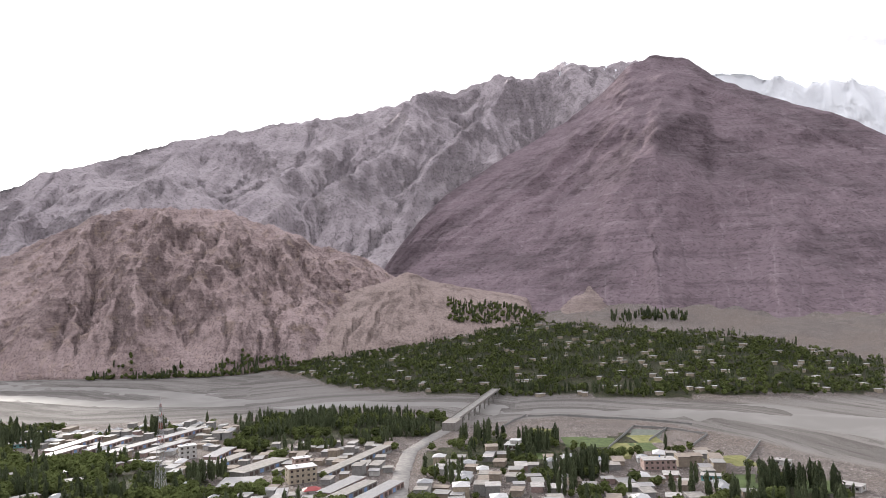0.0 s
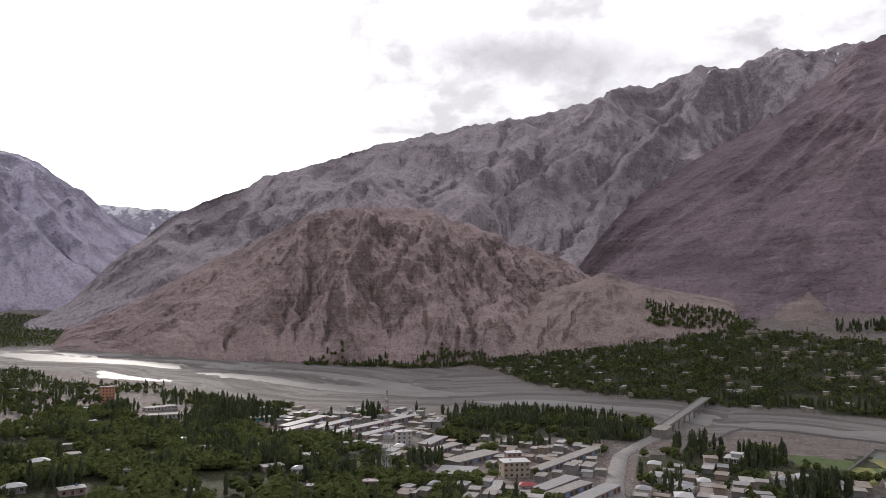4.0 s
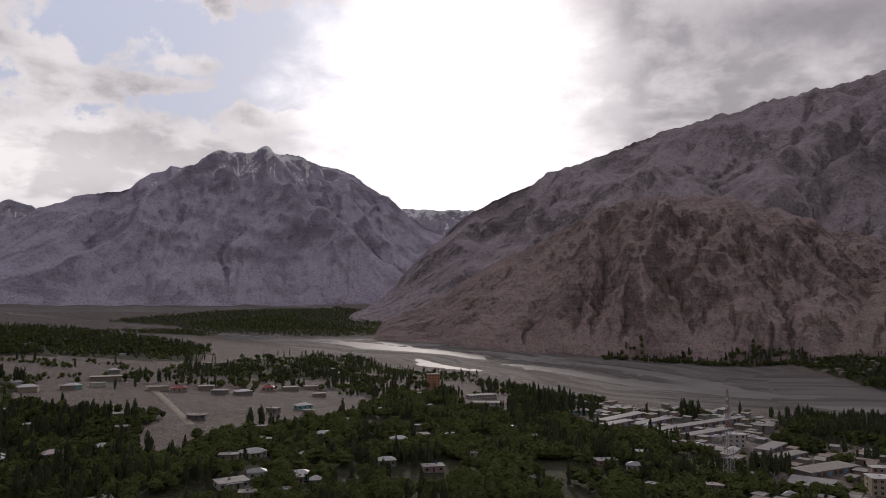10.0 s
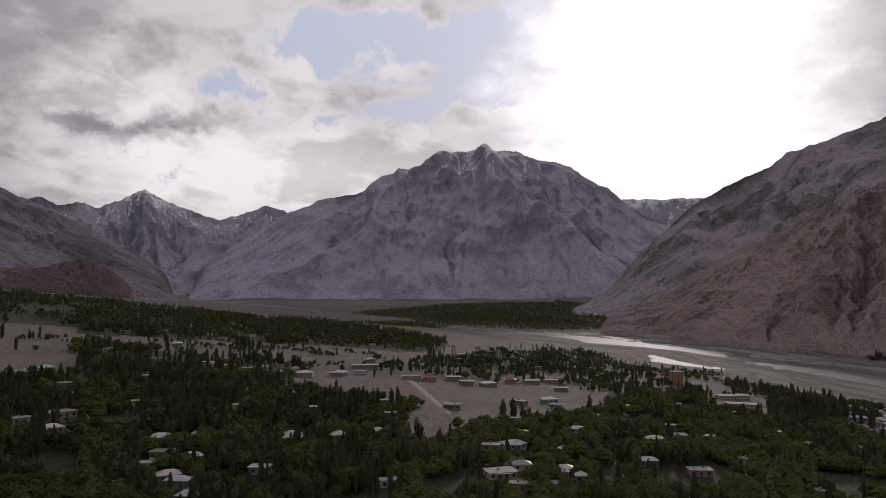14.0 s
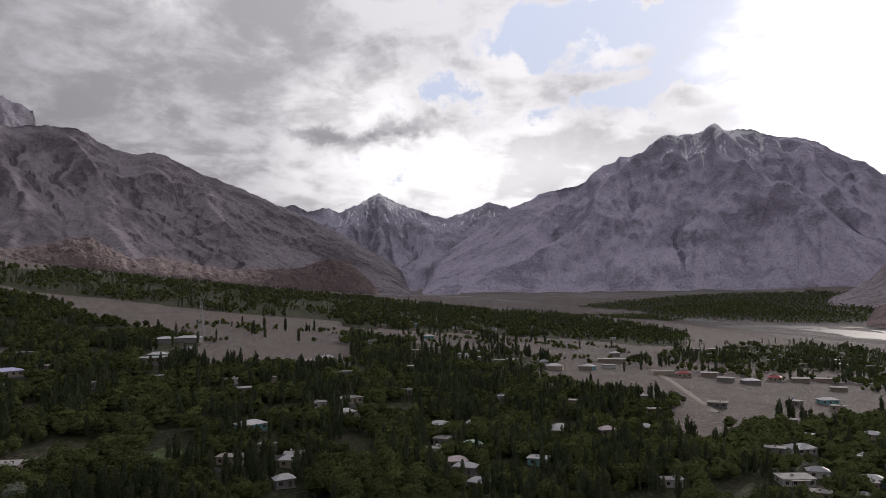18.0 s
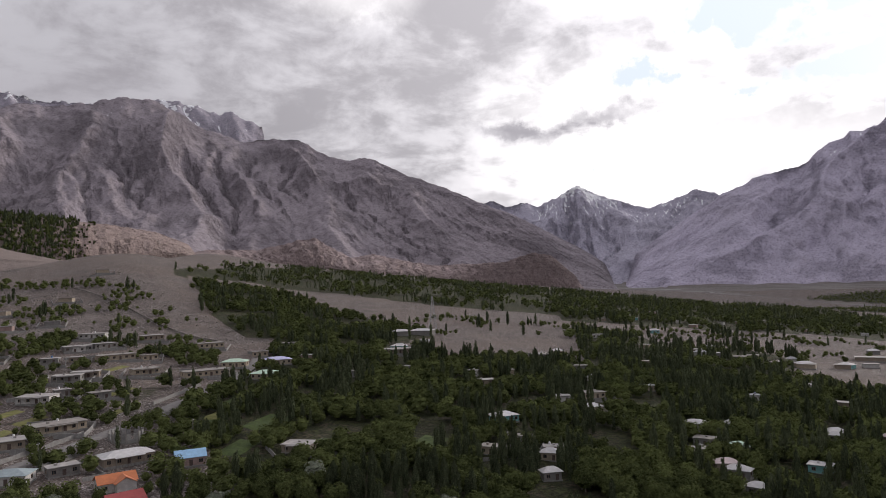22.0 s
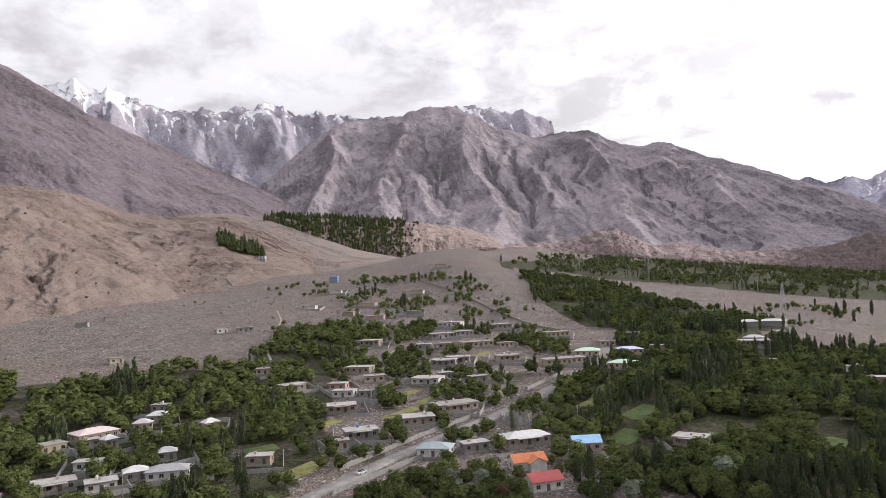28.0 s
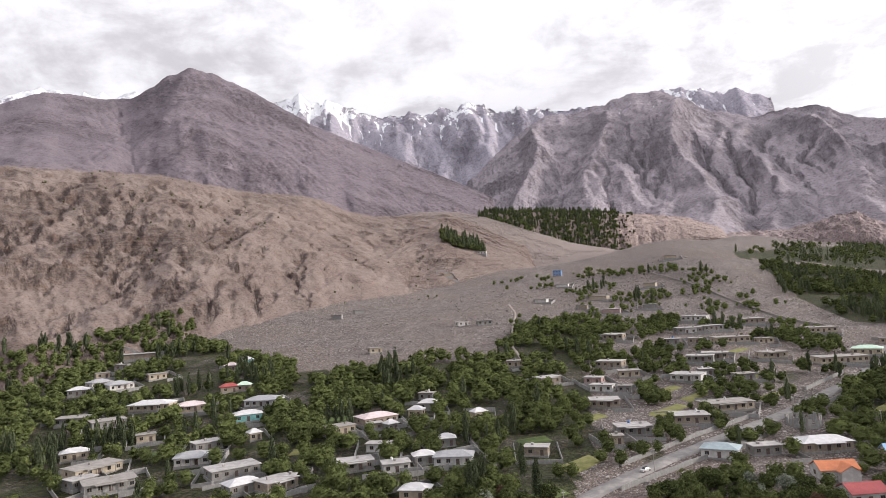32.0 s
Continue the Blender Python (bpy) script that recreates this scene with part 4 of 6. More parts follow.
def pane_mesh(w, h):
    bm = bmesh.new()
    box(bm, -w / 2 + 0.09, w / 2 - 0.09, -0.02, 0.03, 0, h)
    return mesh_of("pane", bm, PANE)


WIN_FRAME, WIN_PANE = frame_mesh(1.5, 1.25, FRAME_WOOD), pane_mesh(1.5, 1.25)
bm = bmesh.new()
box(bm, -0.5, 0.5, -0.06, 0.05, 0, 2.05)
box(bm, -0.62, -0.5, -0.09, 0.05, 0, 2.15)
box(bm, 0.5, 0.62, -0.09, 0.05, 0, 2.15)
box(bm, -0.62, 0.62, -0.09, 0.05, 2.05, 2.17)
DOOR = mesh_of("door", bm, DARK_FRAME)


def openings(house, w, d, h, floors, both=True):
    """Windows and a door on the front and side walls of a body w by d."""
    for fl in range(floors):
        z = fl * 3.1 + 0.95
        n = max(2, int(w / 3.2))
        for k in range(n):
            x = -w / 2 + (k + 0.5) * w / n
            if fl == 0 and k == n // 2:
                part("door", DOOR, None, house, "", pose(x, -d / 2, 0))
                continue
            f = part("window", WIN_FRAME, None, house, "", pose(x, -d / 2, z))
            part("pane", WIN_PANE, None, f)
        for side in ((1, -1) if both else (1,)):
            f = part("window", WIN_FRAME, None, house, "", pose(side * w / 2, 0.1 * d, z, 0, 0, 90 * side))
            part("pane", WIN_PANE, None, f)


def roof_flat(house, w, d, h, mat, over=0.45):
    bm = bmesh.new()
    box(bm, -w / 2 - over, w / 2 + over, -d / 2 - over * 1.6, d / 2 + over * 0.6, h, h + 0.24)
    part("roof", bm, mat, house)


def roof_hip(house, w, d, h, mat, over=0.6, rise=1.7):
    bm = bmesh.new()
    a, b = w / 2 + over, d / 2 + over
    run = max(a - b, 0.4)
    e = [bm.verts.new(p) for p in ((-a, -b, h - 0.1), (a, -b, h - 0.1), (a, b, h - 0.1), (-a, b, h - 0.1))]
    u = [bm.verts.new(p) for p in ((-a, -b, h + 0.02), (a, -b, h + 0.02), (a, b, h + 0.02), (-a, b, h + 0.02))]
    r = [bm.verts.new((-run, 0, h + rise)), bm.verts.new((run, 0, h + rise))]
    bm.faces.new(e[::-1])
    for k in range(4):
        bm.faces.new((e[k], e[(k + 1) % 4], u[(k + 1) % 4], u[k]))
    for f in ((u[0], u[1], r[1], r[0]), (u[1], u[2], r[1]), (u[2], u[3], r[0], r[1]), (u[3], u[0], r[0])):
        bm.faces.new(f)
    part("roof", bm, mat, house)


def roof_gable(house, w, d, h, mat, over=0.5, rise=2.2):
    bm = bmesh.new()
    a, b, t = w / 2 + over, d / 2 + over, 0.14
    prof = ((-b, h - 0.15), (0, h + rise), (b, h - 0.15), (b, h - 0.15 + t), (0, h + rise + t), (-b, h - 0.15 + t))
    ends = [[bm.verts.new((x, y, z)) for y, z in prof] for x in (-a, a)]
    for k in range(6):
        bm.faces.new((ends[0][k], ends[1][k], ends[1][(k + 1) % 6], ends[0][(k + 1) % 6]))
    for e in ends:
        bm.faces.new((e[0], e[1], e[4], e[5]))
        bm.faces.new((e[1], e[2], e[3], e[4]))
    part("roof", bm, mat, house)
    for x in (-w / 2, w / 2 - 0.2):
        g = bmesh.new()
        va = [g.verts.new((x, y, z)) for y, z in ((-d / 2, h), (d / 2, h), (0, h + rise - 0.15))]
        vb = [g.verts.new((x + 0.2, y, z)) for y, z in ((-d / 2, h), (d / 2, h), (0, h + rise - 0.15))]
        g.faces.new(va), g.faces.new(vb)
        for k in range(3):
            g.faces.new((va[k], va[(k + 1) % 3], vb[(k + 1) % 3], vb[k]))
        part("gable", g, WALLS["white"], house)


def tank(house, x, y, z, mat):
    bm = bmesh.new()
    bmesh.ops.create_cone(bm, cap_ends=True, segments=10, radius1=0.55, radius2=0.5, depth=1.0, matrix=Matrix.Translation((x, y, z + 0.5)))
    bmesh.ops.create_cone(bm, cap_ends=True, segments=10, radius1=0.3, radius2=0.2, depth=0.2, matrix=Matrix.Translation((x, y, z + 1.08)))
    part("water_tank", bm, mat, house)


def house(x, y, w, wall, roof, roof_mat, label, floors=1, turn=None, group="", d=None, near=True, porch=False, dice=None, z=None, name="house"):
    g = dice or random.Random(int(x * 31 + y * 17))
    w = max(5.0, w)
    d = d or min(max(w * g.uniform(0.55, 0.75), 4.5), 11.0)
    h = 3.1 * floors
    az = math.degrees(math.atan2(-(x - CX), y - CY))
    turn = az + g.uniform(-28, 28) if turn is None else turn
    base = drop(x, y) if z is None else z
    corners = [Vector((sx * w / 2, sy * d / 2, 0)) for sx in (-1, 1) for sy in (-1, 1)]
    m = pose(x, y, 0, 0, 0, turn)
    low = min(float(ground_z(*(m @ c).xy)) for c in corners)
    hi = max(base, base * 0.5 + max(float(ground_z(*(m @ c).xy)) for c in corners) * 0.5)
    ob = tagged(new(name), label, "house" if name == "house" else "building", group)
    ob.matrix_world = pose(x, y, hi, 0, 0, turn)
    bm = bmesh.new()
    box(bm, -w / 2, w / 2, -d / 2, d / 2, 0, h)
    part("wall", bm, WALLS.get(wall, BLOCK), ob)
    bm = bmesh.new()
    box(bm, -w / 2 - 0.25, w / 2 + 0.25, -d / 2 - 0.25, d / 2 + 0.25, min(low - hi, -0.2) - 0.6, -0.004)
    part("plinth", bm, BLOCK, ob)
    if roof == "flat":
        roof_flat(ob, w, d, h, roof_mat)
    if roof == "flat" and near:
        bm = bmesh.new()
        px = g.uniform(-0.3, 0.3) * w
        box(bm, px - 0.5, px + 0.5, -0.4, 0.5, h + 0.24, h + 0.24 + g.uniform(0.5, 1.0))
        part("roof_hatch", bm, roof_mat, ob)
        if g.random() < 0.3:
            tank(ob, g.uniform(-0.3, 0.3) * w, d * 0.25, h + 0.24, g.choice((TANK_BLUE, TANK_WHITE, TANK_WHITE)))
    elif roof == "hip":
        roof_hip(ob, w, d, h, roof_mat)
    elif roof == "gable":
        roof_gable(ob, w, d, h, roof_mat)
    if porch:
        bm = bmesh.new()
        box(bm, -w * 0.3, w * 0.3, -d / 2 - 2.2, -d / 2 - 0.75, h - 0.22, h - 0.02)
        part("porch_roof", bm, roof_mat, ob)
        for px in (-w * 0.28, 0, w * 0.28):
            bm = bmesh.new()
            box(bm, px - 0.12, px + 0.12, -d / 2 - 2.1, -d / 2 - 1.86, -0.2, h - 0.22)
            part("porch_post", bm, CONCRETE, ob)
    if near:
        openings(ob, w, d, h, floors, both=w > 8)
    CLEAR.append((x, y, w * 0.55 + 2.2))
    # open strip on the side that looks down the slope
    a = radians(turn)
    for k in (5,) if name == "bazaar_building" else (5, 11, 17) if math.hypot(x - CX, y - CY) > 430 else (5, 10):
        CLEAR.append((x + math.sin(a) * (d * 0.5 + k), y - math.cos(a) * (d * 0.5 + k), w * 0.4 + 2.2 - k * 0.06))
    return ob


# houses: place on the plan, width
VILLAGE_FLAT = [(188, -661, 22.0), (192, -634, 8.2), (160, -506, 15.3), (180, -518, 14.4), (134, -476, 7.8), (104, -456, 11.5),
    (144, -439, 18.9), (132, -421, 17.6), (144, -426, 9.7), (88, -422, 18.2), (70, -404, 12.6), (161, -597, 10.5),
    (49, -459, 13.2), (33, -459, 6.3), (32, -432, 9.3), (42, -415, 13.1), (27, -408, 9.8), (5, -500, 7.5),
    (-53, -551, 10.1), (-59, -507, 12.1), (-27, -409, 8.8), (66, -407, 5.3), (198, -614, 8.0)]
VILLAGE_WHITE = [(192, -590, 12.1), (178, -579, 14.7), (198, -575, 10.3), (145, -529, 20.9), (124, -519, 13.0), (87, -517, 17.5),
    (92, -492, 12.7), (106, -440, 13.4), (159, -462, 10.4), (82, -405, 11.7), (110, -616, 8.4), (117, -603, 7.5),
    (85, -462, 4.7), (32, -468, 16.2), (5, -409, 14.2), (16, -413, 7.8), (5, -430, 7.0), (6, -482, 9.3), (13, -473, 6.6),
    (-14, -461, 6.2), (26, -456, 4.5), (22, -381, 9.6)]
FAN_FLAT = [(-133, -602, 13.4), (-104, -507, 10.7), (-103, -530, 14.5), (-81, -484, 11.0), (-91, -480, 6.4), (-73, -461, 13.0),
    (-82, -499, 9.1), (-129, -490, 15.4), (-155, -527, 14.5), (-166, -531, 14.1), (-197, -569, 21.5), (-195, -522, 14.3),
    (-214, -559, 9.8), (-222, -501, 26.0), (-267, -579, 17.1), (-121, -440, 21.1), (-98, -428, 14.2), (-70, -421, 13.4),
    (-59, -412, 6.0), (-106, -387, 10.2), (-187, -605, 16.5)]
FAN_UPPER = [(-162, -577, 9.6), (-176, -574, 7.7), (-155, -483, 9.4), (-142, -497, 7.0), (-177, -857, 11.9), (-79, -1028, 11.4),
    (-311, -889, 11.9), (-242, -788, 11.3), (-181, -760, 15.7), (-167, -695, 14.2), (-203, -703, 10.8), (-131, -773, 10.4),
    (-153, -722, 6.8), (-212, -643, 17.9), (-204, -606, 14.7), (-244, -622, 15.1), (-185, -603, 12.3), (-60, -684, 11.5),
    (-43, -687, 8.8), (35, -784, 9.2), (54, -759, 8.9), (27, -615, 8.3)]
WOOD_HOUSES = [(-186, -355, 12.1), (-371, -495, 19.4), (-246, -302, 9.7), (-281, -536, 10.1), (-458, -426, 17.4), (-373, -333, 13.5),
    (-351, -338, 7.8), (-269, -303, 6.7), (-331, -247, 9.9), (-313, -243, 6.8), (-599, -354, 15.2), (-616, -328, 8.2),
    (-638, -268, 11.3), (-669, -256, 10.7), (-408, -186, 7.6), (-601, -334, 10.0)]
WOOD_HIPS = [(-456, -555, 20.1), (-435, -559, 14.8), (-415, -511, 13.7), (-481, -430, 9.1), (-342, -314, 11.1), (-414, -357, 6.0),
    (-259, -282, 7.2), (-239, -268, 7.1), (-354, -262, 10.7), (-369, -251, 4.9), (-298, -220, 9.2), (-283, -207, 7.7),
    (-429, -173, 6.7), (-592, -363, 10.1), (-616, -290, 12.5)]
PLAIN_FLAT = [(-716, -265, 26.0), (-612, -287, 13.0), (-673, -208, 15.8), (-702, -174, 13.6), (-680, -158, 13.1), (-741, -102, 14.2),
    (-707, -73, 11.9), (-597, -103, 9.1), (-599, -76, 9.1), (-545, -149, 12.5), (-427, -108, 9.6), (-374, -98, 13.8),
    (-357, -88, 7.8), (-386, -69, 5.7), (-622, -331, 10.4), (-364, -73, 4.8), (-763, -84, 14.0)]
PLAIN_HIPS = [(-775, -277, 9.3), (-642, -267, 11.4), (-686, -139, 13.7), (-503, -61, 9.0), (-437, -97, 13.0), (-406, -189, 8.0),
    (-388, -208, 8.7), (-634, -305, 7.3), (-601, -306, 7.0), (-393, -89, 8.7), (-383, -60, 4.5)]

LOOKS_FLAT = (("cream", CONCRETE, "low cream house with flat concrete roof"), ("tan", PALE_ROOF, "low tan house with pale flat roof"),
              ("block", CONCRETE, "grey block house with flat concrete roof"), ("white", PALE_ROOF, "white plastered house with flat roof"),
              ("pink", PALE_ROOF, "pink plastered house with pale flat roof"), ("grey", PALE_ROOF, "grey plastered house with pale flat roof"))
LOOKS_HIP = (("grey", ROOFS["white"], "grey house with white metal hip roof"), ("cream", ROOFS["white"], "cream house with white metal hip roof"),
             ("turquoise", ROOFS["white"], "turquoise house with white metal hip roof"), ("white", ROOFS["silver"], "white house with silver metal hip roof"), ("tan", ROOFS["pinkish"], "tan house with faded pinkish hip roof"))
dice = random.Random(3)
for table, looks, kind, group in ((VILLAGE_FLAT, LOOKS_FLAT, "flat", "village houses"), (VILLAGE_WHITE, LOOKS_HIP, "hip", "village houses"),
                                  (FAN_FLAT, LOOKS_FLAT, "flat", "houses on the stony fan"), (FAN_UPPER, LOOKS_FLAT, "flat", "houses on the stony fan"),
                                  (WOOD_HOUSES, LOOKS_FLAT, "flat", "houses in the woods"), (WOOD_HIPS, LOOKS_HIP, "hip", "houses in the woods"),
                                  (PLAIN_FLAT, LOOKS_FLAT, "flat", "houses by the plain"), (PLAIN_HIPS, LOOKS_HIP, "hip", "houses by the plain")):
    for x, y, w in table:
        wall, roof_mat, label = dice.choices(looks, (5, 5, 4, 4, 1, 4) if len(looks) == 6 else (5, 5, 1, 4, 2))[0]
        far = math.hypot(x - CX, y - CY) > 620
        house(x, y, w, wall, kind, roof_mat, label, group=group, near=not far, porch=not far and w > 12 and dice.random() < 0.5, dice=dice)

# small houses and sheds in clearings of the woods
for k, (x, y) in enumerate(((-588, -411), (-356, -267), (-339, -255), (-303, -227), (-372, -251), (-442, -96), (-510, -61), (-498, -13), (-518, 3), (-433, -24), (-424, 1), (-521, 25), (-365, -74), (-393, -68), (-484, 145),
                            (-443, 125), (-456, 111), (-702, -460), (-603, -373), (-395, -211), (-336, -143), (-623, -82), (-604, -467), (-381, -504), (-267, -286), (-189, -359), (-299, -220), (-289, -331), (-287, -208))):
    if min(math.hypot(x - cx, y - cy) for cx, cy, r in CLEAR) > 7:
        wall, roof_mat, label = dice.choice(LOOKS_HIP if k % 2 else LOOKS_FLAT)
        house(x, y, dice.uniform(8, 13), wall, "hip" if k % 2 else "flat", roof_mat, label, group="houses in the woods", dice=dice)
px, py = np.random.default_rng(12).uniform((-1000, -620), (-280, 190), (900, 2)).T
added = 0
for x, y in zip(px, py):
    if added == 75:
        break
    if any(inside(np.array([x]), np.array([y]), q)[0] for q in (WOOD_EAST, WOOD_POPLAR, WOOD_PLAIN, WOOD_SHORE, WOOD_TOWN_SOUTH, WOOD_MID)) and min(math.hypot(x - cx, y - cy) for cx, cy, r in CLEAR) > 26:
        wall, roof_mat, label = dice.choice(LOOKS_HIP if dice.random() < 0.35 else LOOKS_FLAT)
        house(x, y, dice.uniform(6, 10), wall, "flat", roof_mat, label.replace("hip roof", "roof"), group="houses in the woods", near=math.hypot(x, y + 70) < 500, dice=dice)
        added += 1

# houses that stand out by their roofs
orange = house(-114, -360, 12, "white", "gable", ROOFS["orange"], "white house with bright orange cross-gabled roof", d=8)
bm = bmesh.new()
box(bm, -1.0, 5.0, -7.0, -3.9, -0.6, 3.1)
part("wing_wall", bm, WALLS["white"], orange)
for sx in (-1, 1):
    bm = bmesh.new()
    v = [bm.verts.new(p) for p in ((2.0, -7.5, 5.0), (2.0, -0.4, 5.0), (2.0 + sx * 3.6, -0.4, 2.9), (2.0 + sx * 3.6, -7.5, 2.9))]
    u = [bm.verts.new(q.co + Vector((0, 0, 0.14))) for q in v]
    bm.faces.new(v), bm.faces.new(u)
    for k in range(4):
        bm.faces.new((v[k], v[(k + 1) % 4], u[(k + 1) % 4], u[k]))
    part("wing_roof", bm, ROOFS["orange"], orange)
bm = bmesh.new()
v = [bm.verts.new(p) for p in ((-1.0, -7.0, 3.104), (5.0, -7.0, 3.104), (2.0, -7.0, 4.9), (-1.0, -6.8, 3.104), (5.0, -6.8, 3.104), (2.0, -6.8, 4.9))]
for f in ((0, 1, 2), (3, 5, 4), (0, 3, 4, 1), (1, 4, 5, 2), (2, 5, 3, 0)):
    bm.faces.new([v[k] for k in f])
part("wing_gable", bm, WALLS["white"], orange)
house(-109, -341, 11, "white", "gable", ROOFS["red"], "white house with dark red gabled roof", d=8)
house(-249, -514, 15, "cream", "hip", ROOFS["green"], "cream house with pale green hip roof")
house(-90, -388, 12.5, "white", "hip", ROOFS["slate"], "white house with slate-blue hip roof")
house(-128, -386, 18, "tan", "hip", ROOFS["white"], "tan villa with wide white roof", d=10, porch=True)
house(110, -550, 9.3, "tan", "hip", ROOFS["red"], "small house with pinkish red metal roof")
house(102, -551, 7.3, "tan", "hip", ROOFS["green"], "small house with green metal roof")
house(-200, -951, 9.8, "blue", "flat", ROOFS["blue"], "pale blue two-storey house on the fan", floors=2)
house(-143, -1118, 12, "white", "flat", PALE_ROOF, "small white house high on the slope")
house(-276, -508, 17, "cream", "hip", ROOFS["lilac"], "house with pale lilac metal roof")
house(-247, -476, 15, "cream", "hip", ROOFS["green"], "house with pale green hip roof")
house(-145, -368, 10.6, "pink", "gable", ROOFS["blue"], "pink house with light blue metal roof")
house(-331, -233, 9, "tan", "hip", ROOFS["green"], "house with grey-green hip roof")
house(-676, -192, 12, "cream", "hip", ROOFS["red"], "house with red metal roof")
house(-727, -122, 11, "cream", "hip", ROOFS["red"], "house with red metal roof")
house(-364, 235, 9.5, "white", "hip", ROOFS["red"], "house with bright red hip roof in the bazaar", z=0.5)
house(-851, 50, 13, "orange", "flat", CONCRETE, "orange five-storey block of flats", floors=5)


def ruin(x, y, rad):
    """Unfinished eight-sided building of grey blocks, open to the sky."""
    ob = tagged(new("unfinished_building"), "unfinished grey block building with eight sides and no roof", "building")
    ob.matrix_world = pose(x, y, drop(x, y))
    side = 2 * rad * math.tan(math.pi / 8)
    for k in range(8):
        a = k * 45.0
        m = pose(0, 0, 0, 0, 0, a) @ pose(0, rad, 0)
        bm = bmesh.new()
        box(bm, -side / 2, -0.7, -0.15, 0.15, -1.5, 3.0 + (k % 3) * 0.5)
        box(bm, 0.7, side / 2, -0.15, 0.15, -1.5, 3.0 + (k % 3) * 0.5)
        box(bm, -0.7, 0.7, -0.15, 0.15, -1.5, 0.9)
        part("wall", bm, BLOCK, ob, "", m)
        bm = bmesh.new()
        box(bm, -0.2, 0.2, -0.2, 0.2, -1.5, 4.2)
        part("column", bm, CONCRETE, ob, "", pose(0, 0, 0, 0, 0, a + 22.5) @ pose(0, rad * 1.09, 0))
    CLEAR.append((x, y, rad + 4))


ruin(-139, -412, 6.2)


# ---- town by the bridge ----
def town(poly, spacing, turn, seed, group):
    g = random.Random(seed)
    px, py = zip(*poly)
    mx, my = sum(px) / len(px), sum(py) / len(py)
    c, s = math.cos(radians(turn)), math.sin(radians(turn))
    for i in range(-26, 27):
        for j in range(-26, 27):
            u, v = (i + g.uniform(-0.3, 0.3)) * spacing[0], (j + g.uniform(-0.22, 0.22)) * spacing[1]
            x, y = mx + u * c - v * s, my + u * s + v * c
            if not inside(np.array([x]), np.array([y]), poly)[0] or g.random() < (0.5 if spacing[0] < 13 else 0.64):
                continue
            if min(math.hypot(x - a, y - b) for a, b in ROAD_TOWN_FINE) < 11 or any(math.hypot(x - a, y - b) < q for a, b, q in TAKEN):
                continue
            w = g.uniform(0.5, 0.95) * spacing[0] * (1.6 if g.random() < 0.12 else 1)
            kind, mat, wall, label = g.choices((("flat", PALE_ROOF, "grey", "low bazaar building with pale flat roof"), ("flat", CONCRETE, "block", "grey block building with concrete roof"),
                                                ("hip", ROOFS["white"], "cream", "town house with white metal roof"), ("hip", ROOFS["silver"], "white", "town house with silver metal roof"),
                                                ("flat", PALE_ROOF, "pink", "pink bazaar building with flat roof"), ("flat", ROOFS["dusty"], "white", "white shop building with flat roof"),
                                                ("flat", TIN_ROOF, "tan", "tan shop building with old tin roof"), ("flat", MUD_ROOF, "tan", "mud-roofed low town building")),
                                               (3, 6, 1, 2, 1, 2, 5, 5))[0]
            house(x, y, w, wall, kind, mat, label, floors=2 if g.random() < 0.14 else 1, turn=turn + (180 if g.random() < 0.5 else 0) + g.uniform(-9, 9), group=group,
                  d=g.uniform(0.6, 0.85) * spacing[1], near=False, dice=g, name="bazaar_building")


ROAD_TOWN = [(-303, 246), (-362, 302), (-416, 358), (-441, 402), (-476, 473)]
ROAD_TOWN_FINE = [(a[0] + (b[0] - a[0]) * t, a[1] + (b[1] - a[1]) * t) for a, b in zip(ROAD_TOWN, ROAD_TOWN[1:]) for t in (0, 0.25, 0.5, 0.75)]
def field(x, y, w, d, turn, mat, label):
    """A flat garden plot draped over the land, with a low earth rim."""
    u, v = np.meshgrid(np.linspace(-w / 2, w / 2, 9), np.linspace(-d / 2, d / 2, 9))
    c, s = math.cos(radians(turn)), math.sin(radians(turn))
    px, py = x + u * c - v * s, y + u * s + v * c
    z = ground_z(px, py)
    z = np.maximum(z, np.median(z)) + 0.22
    z[0], z[-1], z[:, 0], z[:, -1] = z[0] - 1.0, z[-1] - 1.0, z[:, 0] - 1.0, z[:, -1] - 1.0
    tagged(new("field", grid_mesh("field", px, py, z, mat)), label, "field", "garden plots")
    for t in np.linspace(-0.4, 0.4, 4):
        CLEAR.append((x + t * w * c, y + t * w * s, d * 0.5))


def crop(name, a, b):
    m, n, bsdf = material(name, 0.9)
    p = place(n)
    paint(n, bsdf, n.mix(n.ramp(n.noise(p, 0.25, 6, 0.7, 0.3), 0.35, 0.65), a, b))
    bump(n, bsdf, n.noise(p, 2.0, 5, 0.7), 0.6, 0.3)
    return m


